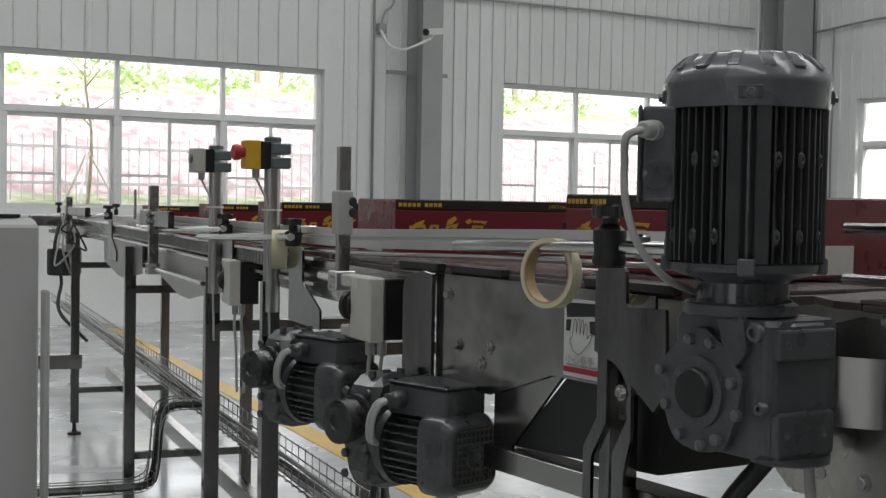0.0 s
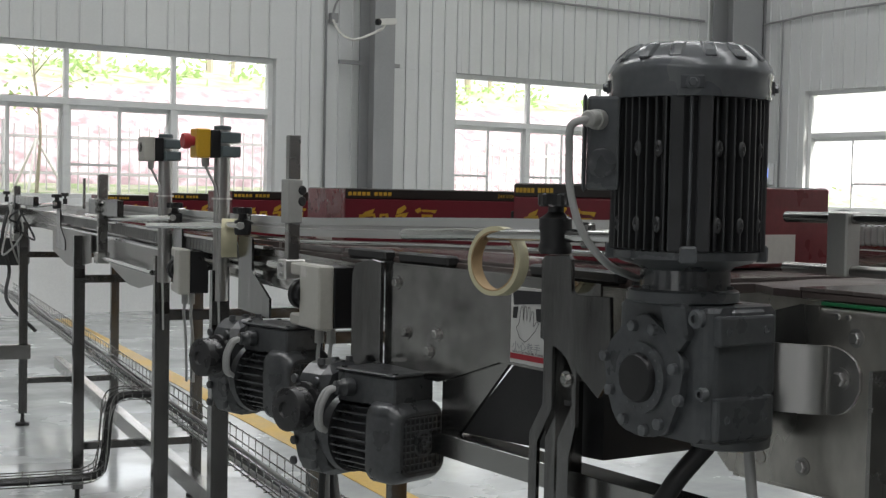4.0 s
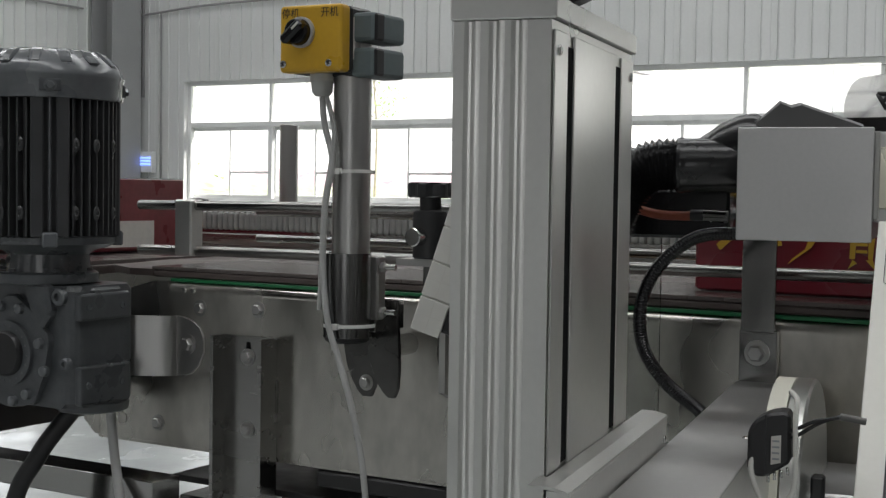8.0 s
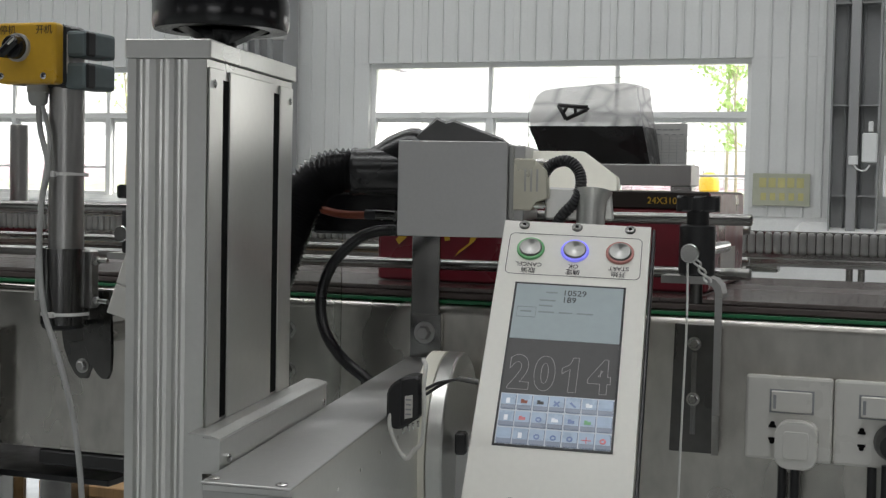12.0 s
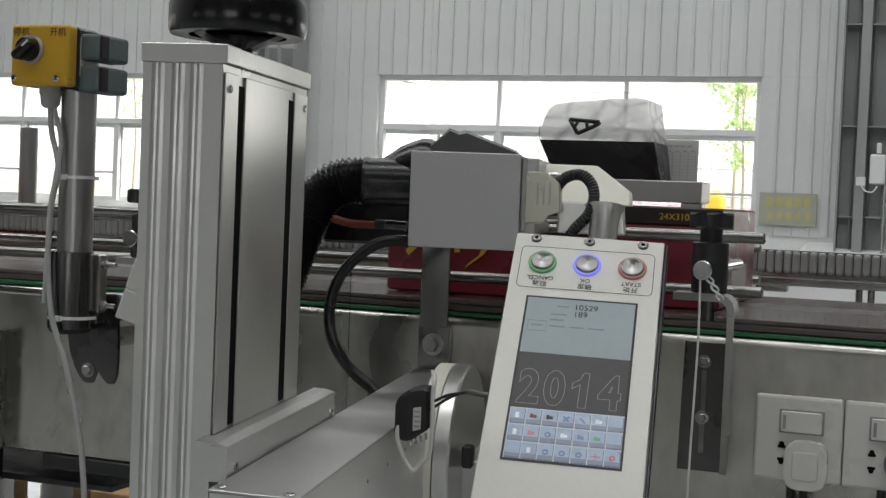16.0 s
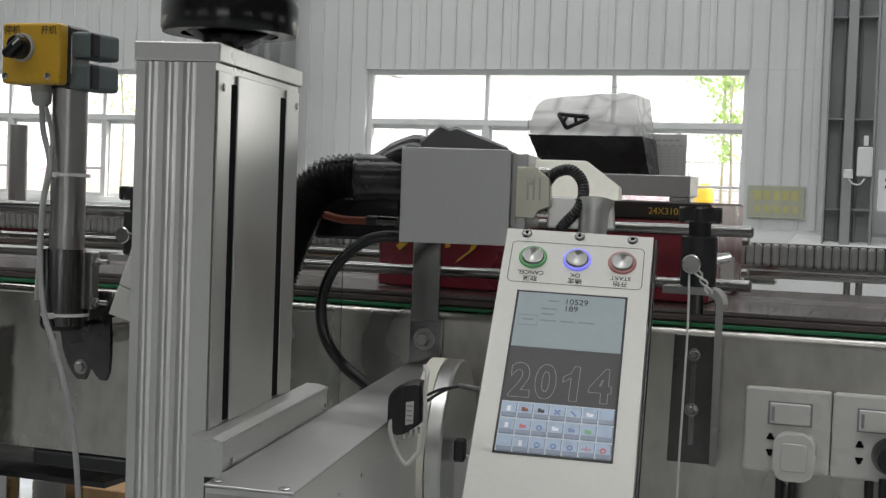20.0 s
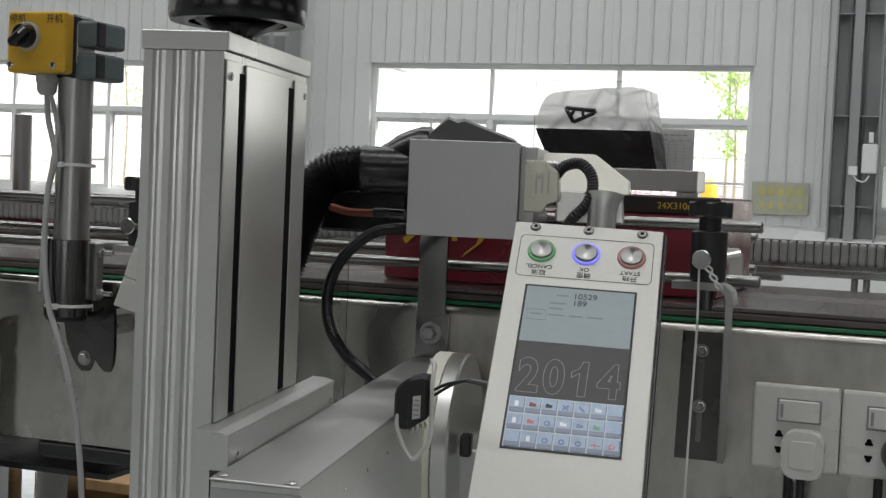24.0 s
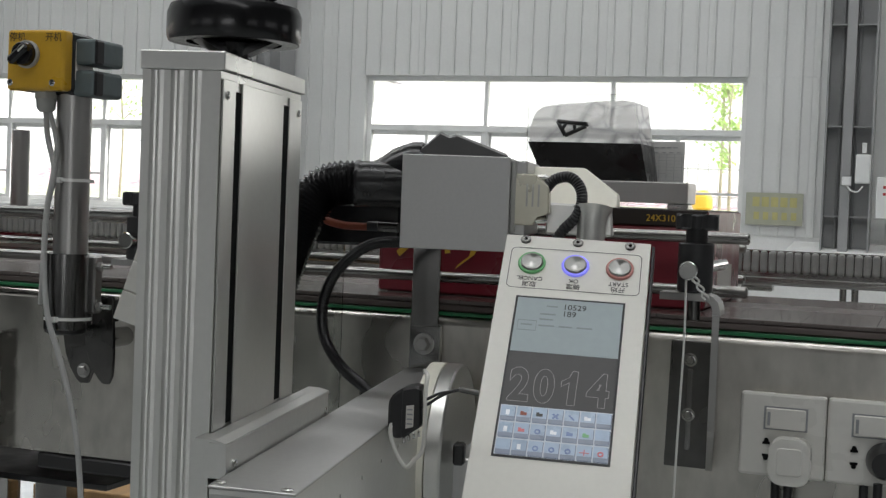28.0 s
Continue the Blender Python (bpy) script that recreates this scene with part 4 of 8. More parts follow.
box_part("post_head", (1.885, 1.915, -0.258, -0.224, 1.106, 1.114), STEEL, far, 0.001)
for k, y in enumerate((1.2, 0.55, 0.1, -0.75)):
    box_part("post", (1.69, 1.72, y - 0.016, y + 0.016, 0.5, 1.10), STEEL, far, 0.001)
    box_part("leg", (1.90, 1.95, y - 0.025, y + 0.025, 0.0, 1.07), STEEL, far, 0.001)
for y in (1.30, 0.42):
    bm = bm_new()
    add_lathe(bm, (1.60, y, 1.14), (0, 0, 1), [(0, 0.008), (0.01, 0.008), (0.02, 0.018), (0.03, 0.018), (0.033, 0.0)], 16)
    part("knob", bm, BLACK, far)
tube_post = thing("steel_post", "upright brushed steel tube beyond the belt", "post", (1.78, 1.24, 0))
cyl_part("tube", (1.78, 1.245, 0.0), (1.78, 1.245, 1.305), 0.0165, TUBE, tube_post, 20, 0.002)

# ---- laser coder on its lifting column, turned a little from the conveyor ----
CODER = Matrix.Translation((0.513, 0.104, 0)) @ pose(0, 0, 0, 0, 0, 10.5)
coder = thing("laser_coder", "silver aluminium laser coder on a lifting column", "laser coder", (0, 0, 0))
# fluted column: outline along depth a and width b
flutes = [(0.0, 0.0)]
for c in (0.0172, 0.0303, 0.0447):
    flutes += [(d, c + e) for d, e in ((0.0, -0.0036), (-0.0004, -0.0024), (-0.0007, -0.0012), (-0.0006, -0.0004), (0.0003, 0.0004), (0.0020, 0.0016), (0.0023, 0.0023), (0.0019, 0.0038), (0.0010, 0.0050), (0.0, 0.0060))]
flutes += [(0.0, 0.057), (0.203, 0.057), (0.203, 0.0)]
bm = bm_new()
add_prism(bm, flutes, "z", 0.02, 1.286)
part("column", bm, ALU, coder, "fluted satin aluminium column")
for a, w in ((0.0365, 0.0065), (0.157, 0.0085)):
    box_part("slot", (a - w, a + w, -0.0010, -0.0003, 1.036, 1.274), SLOT_BLK, coder, 0, "black guide slot")
box_part("slide_plate", (0.0435, 0.148, -0.0020, -0.0002, 1.034, 1.281), ALU, coder, 0.0006)
box_part("side_strip", (0.002, 0.0295, -0.0016, -0.0002, 1.034, 1.281), ALU, coder, 0.0006)
box_part("side_strip", (0.166, 0.202, -0.0016, -0.0002, 1.034, 1.281), ALU, coder, 0.0006)
box_part("cap_plate", (-0.001, 0.205, -0.003, 0.059, 1.2865, 1.2995), ALU, coder, 0.0008)
box_part("base_plate", (-0.05, 0.30, -0.10, 0.12, 0.0, 0.02), ALU, coder, 0.002)
for a, z in ((0.010, 1.270), (0.192, 1.270)):
    bm = bm_new()
    add_lathe(bm, (a, -0.0018, z), (0, -1, 0), [(0, 0.003), (0.001, 0.003), (0.0015, 0.002), (0.0015, 0)], 14)
    part("screw", bm, CHROME, coder)
# hand wheel
HW = (0.085, 0.02)
bm = bm_new()
add_lathe(bm, (*HW, 1.3145), (0, 0, 1), [(0, 0.036), (0.0, 0.049), (0.004, 0.0505), (0.021, 0.0505), (0.027, 0.048), (0.029, 0.042), (0.027, 0.036), (0.022, 0.034), (0.004, 0.034), (0.0, 0.036)], 56)
part("wheel_rim", bm, GLOSS_BLACK, coder, "glossy black hand wheel rim")
bm = bm_new()
for k in range(3):
    m = Matrix.Translation((*HW, 0)) @ pose(0, 0, 0, 0, 0, 25 + 120 * k)
    add_prism(bm, [(0.006, 1.303), (0.036, 1.315), (0.036, 1.321), (0.006, 1.314)], "y", -0.007, 0.007)
    for v in bm.verts[-8:]:
        v.co = m @ v.co
add_lathe(bm, (*HW, 1.2995), (0, 0, 1), [(0, 0.011), (0.006, 0.012), (0.014, 0.015), (0.03, 0.013), (0.04, 0.012), (0.042, 0)], 26)
part("wheel_spokes", bm, GLOSS_BLACK, coder)
bm = bm_new()
add_lathe(bm, (HW[0] - 0.01, HW[1] + 0.012, 1.3465), (0.15, -1, 0.12), [(0, 0.0), (0.001, 0.006), (0.006, 0.0065), (0.045, 0.0055), (0.050, 0.0)], 20)
part("crank_grip", bm, GLOSS_BLACK, coder)
# arm with angle rail
AE = -0.0838  # outer edge of the arm


bm = bm_new()
add_prism(bm, [(-0.069, AE + 0.001), (0.60, AE + 0.001), (0.60, -0.0235), (-0.064, -0.0235)], "z", 0.905, 1.0097)
part("arm", bm, ALU, coder, "satin grey sheet metal arm")
bm = bm_new()
add_prism(bm, [(-0.071, AE), (0.60, AE), (0.60, -0.0224), (-0.064, -0.0224)], "z", 1.0100, 1.0120, bevel=0.0005)
part("arm_lid", bm, ALU_D, coder, "dull grey arm lid")
bm = bm_new()
add_prism(bm, [(-0.0715, AE - 0.0004), (-0.069, AE - 0.0004), (-0.062, -0.024), (-0.0645, -0.024)], "z", 0.9995, 1.0062)
part("end_lip", bm, ALU_D, coder)
bm = bm_new()
add_box(bm, -0.0255, 0.250, -0.0212, -0.0086, 1.0080, 1.0318)
part("rail_block", bm, ALU, coder)
bm = bm_new()
add_prism(bm, [(-0.0212, 1.0295), (-0.0216, 1.0305), (-0.0205, 1.0318), (-0.0125, 1.0338), (-0.0024, 1.0342), (-0.0024, 1.0326), (-0.0118, 1.0322), (-0.0196, 1.0302), (-0.0200, 1.0295)], "x", -0.0245, 0.252)
part("angle_rail", bm, ALU, coder, "aluminium angle rail")
bm = bm_new()
add_box(bm, -0.0245, -0.0012, -0.0023, 0.0024, 1.0326, 1.0342)
part("rail_tip", bm, ALU, coder)
for a in (-0.0088, 0.2383):
    bm = bm_new()
    add_lathe(bm, (a, -0.0213, 1.0160), (0, -1, 0.1), [(0, 0.0028), (0.0015, 0.0028), (0.0022, 0.0018), (0.0022, 0)], 12)
    part("screw", bm, CHROME, coder)
for a, b in ((-0.0561, -0.0282), (-0.0635, -0.0757), (0.29, AE + 0.010)):
    bm = bm_new()
    add_lathe(bm, (a, b, 1.0120), (0, 0, 1), [(0, 0.0042), (0.0008, 0.0042), (0.0014, 0.003), (0.0014, 0)], 14)
    part("screw", bm, CHROME, coder)
for a in (0.05, 0.12, 0.19, 0.26, 0.33):
    bm = bm_new()
    add_lathe(bm, (a, AE + 0.0008, 0.985), (0, -1, 0), [(0, 0.0016), (0.0006, 0.0016), (0.0006, 0)], 10)
    part("rivet", bm, CHROME, coder)
# round flange of the arm joint
bm = bm_new()
add_ring(bm, (0.447, -0.078, 0.943), (-0.04, -1, 0), 0.095, 0.060, 0.015, 56)
part("joint_flange", bm, IVORY, coder, "pale turned joint flange")
bm = bm_new()
add_lathe(bm, (0.446, -0.0945, 0.943), (-0.04, -1, 0), [(0, 0.095), (0.013, 0.095), (0.015, 0.093), (0.015, 0)], 56)
part("joint_flange", bm, ALU, coder)
box_part("joint_block", (0.42, 0.56, -0.17, -0.075, 0.86, 0.948), HEAD_GREY, coder, 0.002)
box_part("clamp_lever", (0.398, 0.412, -0.1215, -0.1105, 0.944, 0.966), BLACK, coder, 0.002)
# laser head
bm = bm_new()
add_box(bm, 0.4505, 0.61, -0.149, -0.040, 1.154, 1.248, bevel=0.0012)
part("laser_head", bm, HEAD_GREY, coder, "silver grey painted head housing")
bm = bm_new()
add_box(bm, 0.4495, 0.452, -0.1500, -0.0392, 1.1532, 1.2488, bevel=0.0008)
part("front_cover", bm, HEAD_GREY, coder)
box_part("connector_plate", (0.470, 0.60, -0.165, -0.149, 1.170, 1.246), HEAD_GREY, coder, 0.0015)
bm = bm_new()
add_prism(bm, [(-0.153, 1.181), (-0.153, 1.233), (-0.173, 1.233), (-0.188, 1.221), (-0.189, 1.193), (-0.176, 1.191), (-0.173, 1.181)], "x", 0.464, 0.486, bevel=0.0015)
plug = part("plug", bm, PLATED, coder, "ivory multi-pin plug")
bm = bm_new()
for k in range(9):
    add_box(bm, 0.4632, 0.4642, -0.1545, -0.1515, 1.186 + 0.0052 * k, 1.1885 + 0.0052 * k)
for b in (-0.166, -0.172, -0.178):
    add_box(bm, 0.4630, 0.4642, b - 0.0009, b + 0.0009, 1.200, 1.2225)
part("rib", bm, GREY_PL, plug)
bm = bm_new()
add_box(bm, 0.462, 0.488, -0.1545, -0.1495, 1.172, 1.246, bevel=0.001)
part("shell_flange", bm, GREY_PL, plug, "plated connector flange")
for z in (1.2295, 1.186):
    bm = bm_new()
    add_cyl(bm, (0.475, -0.156, z), (0.475, -0.187, z), 0.0024, 12)
    add_cyl(bm, (0.475, -0.176, z), (0.475, -0.184, z), 0.0036, 12)
    part("thumb_screw", bm, CHROME, plug)
# corrugated signal lead from the plug to the panel
bm = bm_new()
pts = smooth_path([(0.472, -0.184, 1.218), (0.470, -0.193, 1.228), (0.466, -0.208, 1.231), (0.462, -0.219, 1.222), (0.460, -0.222, 1.208), (0.462, -0.217, 1.192), (0.466, -0.203, 1.176), (0.47, -0.194, 1.160)], 22)
add_sweep(bm, pts, 0.0056, 12, ribs=0.08)
part("corrugated_lead", bm, BLACK, coder, "black corrugated cable")
# ivory bracket with its turned stub behind the panel
bm = bm_new()
add_prism(bm, [(-0.160, 1.243), (-0.218, 1.243), (-0.255, 1.216), (-0.256, 1.202), (-0.160, 1.202)], "x", 0.51, 0.57)
for v in bm.verts:
    if v.co.x < 0.52:
        v.co.x = 0.506 + (v.co.z - 1.202) * 0.95
bmesh.ops.bevel(bm, geom=bm.edges[:], offset=0.0012, segments=1, affect="EDGES")
part("panel_bracket", bm, IVORY, coder, "ivory painted angular bracket")
bm = bm_new()
add_prism(bm, [(-0.183, 1.172), (-0.183, 1.205), (-0.250, 1.203), (-0.253, 1.172)], "x", 0.498, 0.5095, bevel=0.002)
part("bracket_block", bm, ALU, coder)
bm = bm_new()
add_lathe(bm, (0.452, -0.231, 1.135), (0.25, -0.03, 1), [(0, 0.0142), (0.050, 0.0142), (0.060, 0.0155), (0.068, 0.020), (0.068, 0)], 32)
part("pivot_stub", bm, ALU, coder, "polished pivot stub")
# power cable, looping down behind the arm
bm = bm_new()
pts = even_path([(0.50, -0.045, 1.157), (0.50, -0.006, 1.155), (0.50, 0.018, 1.143), (0.50, 0.041, 1.118), (0.50, 0.052, 1.085), (0.50, 0.048, 1.05), (0.49, 0.025, 1.021), (0.47, -0.012, 0.998), (0.45, -0.04, 0.97)], 0.0007)
add_sweep(bm, pts, 0.0060, 14, ribs=0.045)
part("power_cable", bm, GLOSS_BLACK, coder, "black corrugated conduit")
# fume pipe: ribbed hose, smooth cuff and nozzle
bm = bm_new()
pts = even_path([(0.44, 0.130, 0.93), (0.45, 0.122, 1.02), (0.465, 0.102, 1.09), (0.482, 0.089, 1.14), (0.492, 0.081, 1.168), (0.498, 0.070, 1.194), (0.502, 0.056, 1.2105), (0.504, 0.038, 1.2168), (0.506, 0.021, 1.2173)], 0.00115)
add_sweep(bm, pts, 0.0230, 32, ribs=0.075)
part("ribbed_hose", bm, RIBBED, coder, "black ribbed suction hose")
bm = bm_new()
pts = smooth_path([(0.506, 0.0225, 1.2172), (0.508, 0.008, 1.2174), (0.512, -0.008, 1.2176), (0.518, -0.030, 1.218)], 6)
add_sweep(bm, pts, [0.0240, 0.0252, 0.0254, 0.0244] + [0.0243 + 0.00005 * k for k in range(len(pts) - 4)], 32)
part("hose_cuff", bm, HOSE, coder)
bm = bm_new()
duct = []
for b, zt, zb, ha in ((0.0165, 1.2408, 1.1935, 0.0236), (0.006, 1.2422, 1.1935, 0.0240), (-0.004, 1.2485, 1.194, 0.0242), (-0.014, 1.2560, 1.1955, 0.0248), (-0.026, 1.2612, 1.197, 0.0258), (-0.037, 1.2647, 1.198, 0.0268), (-0.046, 1.2645, 1.199, 0.0270), (-0.053, 1.2600, 1.200, 0.0265), (-0.058, 1.2480, 1.205, 0.0220)):
    duct.append([bm.verts.new((0.522 + ha * math.cos(2 * math.pi * k / 28), b, (zt + zb) / 2 + (zt - zb) / 2 * math.sin(2 * math.pi * k / 28))) for k in range(28)])
for ra, rb in zip(duct, duct[1:]):
    for k in range(28):
        bm.faces.new([ra[k], ra[(k + 1) % 28], rb[(k + 1) % 28], rb[k]]).smooth = True
bm.faces.new(duct[0])
bm.faces.new(duct[-1])
part("suction_nozzle", bm, HOSE, coder, "glossy black suction nozzle")
bm = bm_new()
crown = [(-0.038, 1.2485), (-0.0665, 1.2755), (-0.076, 1.2715), (-0.084, 1.2735), (-0.137, 1.2545), (-0.137, 1.2485)]
ring = [[bm.verts.new((a, b + d * 0.6, z + (d if 0 < k < 5 else 0))) for k, (b, z) in enumerate(crown)] for a, d in ((0.503, -0.003), (0.512, 0.0), (0.527, -0.0035), (0.545, -0.006), (0.560, -0.012))]
for ra, rb in zip(ring, ring[1:]):
    for k in range(len(crown)):
        k2 = (k + 1) % len(crown)
        bm.faces.new([ra[k], ra[k2], rb[k2]])
        bm.faces.new([ra[k], rb[k2], rb[k]])
bm.faces.new(ring[0])
bm.faces.new(ring[-1][::-1])
part("plastic_cover", bm, DARK_FILM, coder, "crumpled dark plastic over the head")
# sensor under the hose
box_part("fan_box", (0.545, 0.60, -0.02, 0.075, 1.150, 1.196), GLOSS_BLACK, coder, 0.003, "black fan housing")
cable_part("orange_hose", [(0.54, 0.07, 1.178), (0.538, 0.045, 1.172), (0.536, 0.02, 1.171), (0.535, 0.008, 1.172)], 0.0042, ORANGE, coder, 12)
cyl_part("sleeve", (0.5355, 0.014, 1.172), (0.535, 0.000, 1.1718), 0.0052, INK, coder, 12)
cyl_part("fitting", (0.535, 0.002, 1.172), (0.535, -0.02, 1.171), 0.0055, DARK_STEEL, coder, 12)
box_part("acrylic_guard", (0.558, 0.562, 0.045, 0.125, 0.90, 1.19), ACRYLIC, coder, 0.001, "clear acrylic guard plate")
coder.matrix_basis = CODER

# small meter fixed to the side of the arm, with its leads
timer = thing("small_meter", "small black meter with white and black leads", "meter", (0, 0, 0))
bm = bm_new()
add_prism(bm, [(-0.0846, 1.006), (-0.0846, 1.033), (-0.089, 1.040), (-0.098, 1.0455), (-0.108, 1.0475), (-0.1125, 1.0455), (-0.1135, 1.0135), (-0.098, 1.0025), (-0.090, 1.0020)], "x", 0.203, 0.226, bevel=0.0022)
part("case", bm, BLACK, timer)
bm = bm_new()
add_prism(bm, [(-0.0955, 1.004), (-0.0958, 1.0445), (-0.097, 1.0445), (-0.0967, 1.004)], "x", 0.2022, 0.2032)
part("case_seam", bm, INK, timer)
bm = bm_new()
add_prism(bm, [(-0.1003, 1.0112), (-0.1003, 1.0302), (-0.1068, 1.0315), (-0.1068, 1.0130)], "x", 0.2020, 0.2026)
label = part("label", bm, PALE, timer)
bm = bm_new()
for k in range(4):
    add_box(bm, 0.2014, 0.2019, -0.1058, -0.1012, 1.0148 + 0.0040 * k, 1.0160 + 0.0040 * k)
part("label_print", bm, GREY_INK, label)
for k in range(4):
    bm = bm_new()
    add_cyl(bm, (0.206, -0.0985 - 0.0042 * k, 1.0035 + 0.002 * k), (0.206, -0.0985 - 0.0042 * k, 0.9985 + 0.002 * k), 0.0011, 8)
    part("terminal", bm, CHROME, timer)
cable_part("white_lead", [(0.205, -0.0880, 1.016), (0.203, -0.0875, 1.006), (0.203, -0.0917, 0.9931), (0.203, -0.0965, 0.984), (0.203, -0.1026, 0.9788), (0.203, -0.109, 0.986), (0.203, -0.1153, 0.9947), (0.203, -0.1164, 1.0181), (0.205, -0.1156, 1.0414), (0.212, -0.1155, 1.0545), (0.23, -0.110, 1.057)], 0.0019, WHITE_PL, timer)
for dz in (0.0, 0.0046):
    cable_part("black_lead", [(0.206, -0.1105, 1.0286 + dz), (0.204, -0.118, 1.0325 + dz), (0.203, -0.128, 1.0395 + dz * 0.6), (0.203, -0.138, 1.0446), (0.203, -0.1464, 1.0465)], 0.0013, BLACK, timer)
cyl_part("plug_sleeve", (0.203, -0.1440, 1.0467), (0.205, -0.1605, 1.0441), 0.0024, DARK_STEEL, timer, 12)
timer.matrix_basis = CODER

# ---- control panel: x to its right, y up its slope, z out of its face ----
panel = thing("operator_terminal", "pearl white control panel with lit screen and three buttons", "control panel", (0, 0, 0))
PW = 0.1356
bm = bm_new()
add_box(bm, 0.0, PW, -0.34, 0.0, -0.022, 0.0, bevel=0.0008)
part("housing", bm, PANEL_WHITE, panel)
bm = bm_new()
add_box(bm, PW + 0.001, PW + 0.004, -0.34, -0.002, -0.03, -0.001, bevel=0.0008)
part("side_cover", bm, BLACK, panel, "dark side edge")
for x in (0.0189, 0.0679, 0.1165):
    bm = bm_new()
    add_lathe(bm, (x, -0.0056, 0.0), (0, 0, 1), [(0, 0.0050), (0.0006, 0.0050), (0.0016, 0.0036), (0.0016, 0.0018), (0.0004, 0.0018), (0.0004, 0)], 20)
    scr = part("screw", bm, TURNED, panel)
    bm = bm_new()
    add_lathe(bm, (x, -0.0056, 0.0005), (0, 0, 1), [(0, 0.0017), (0.0003, 0.0017), (0.0003, 0)], 6)
    part("hex_recess", bm, SLOT_BLK, scr)
bm = bm_new()
ro, ri = rounded(0.0070, 0.1285, -0.0640, -0.0155, 0.005), rounded(0.0076, 0.1279, -0.0634, -0.0161, 0.0045)
vo, vi = [bm.verts.new((*q, 0.0003)) for q in ro], [bm.verts.new((*q, 0.0003)) for q in ri]
for k in range(len(ro)):
    k2 = (k + 1) % len(ro)
    bm.faces.new([vo[k], vo[k2], vi[k2], vi[k]])
part("printed_frame", bm, INK, panel)
for x, led, word, marks in ((0.0278, GREEN_LED, "CANCEL", "取消"), (0.0682, BLUE_LED, "OK", "确定"), (0.1090, RED_LED, "START", "开始")):
    bm = bm_new()
    add_lathe(bm, (x, -0.0341, 0.0002), (0, 0, 1), [(0, 0.0128), (0.0012, 0.0128), (0.0020, 0.0121), (0.0022, 0.0106)], 40)
    ringp = part("button_ring", bm, led, panel, "glowing button ring")
    bm = bm_new()
    add_lathe(bm, (x, -0.0341, 0.0008), (0, 0, 1), [(0, 0.0104), (0.0020, 0.0104), (0.0027, 0.0097), (0.0029, 0.0088), (0.0029, 0.0001), (0.0029, 0)], 48)
    part("button_face", bm, TURNED, ringp, "turned steel button face")
    flip = pose(0, 0, 0, 0, 0, 180)
    text_part("lettering", word, 0.0062, Matrix.Translation((x, -0.0500, 0.0003)) @ flip, INK, panel, 0.0001, "CENTER")
    text_part("lettering", marks, 0.0066, Matrix.Translation((x, -0.0563, 0.0003)) @ flip, INK, panel, 0.0001, "CENTER")
# screen, set into a dark rim
SX0, SX1, SY1, SY0 = 0.0202, 0.1150, -0.0752, -0.2425
bm = bm_new()
add_box(bm, SX0 - 0.002, SX1 + 0.002, SY0 - 0.002, SY1 + 0.002, -0.004, 0.0004)
part("screen_rim", bm, INK, panel, "dark screen rim")
H1, H2 = -0.1357, -0.1927
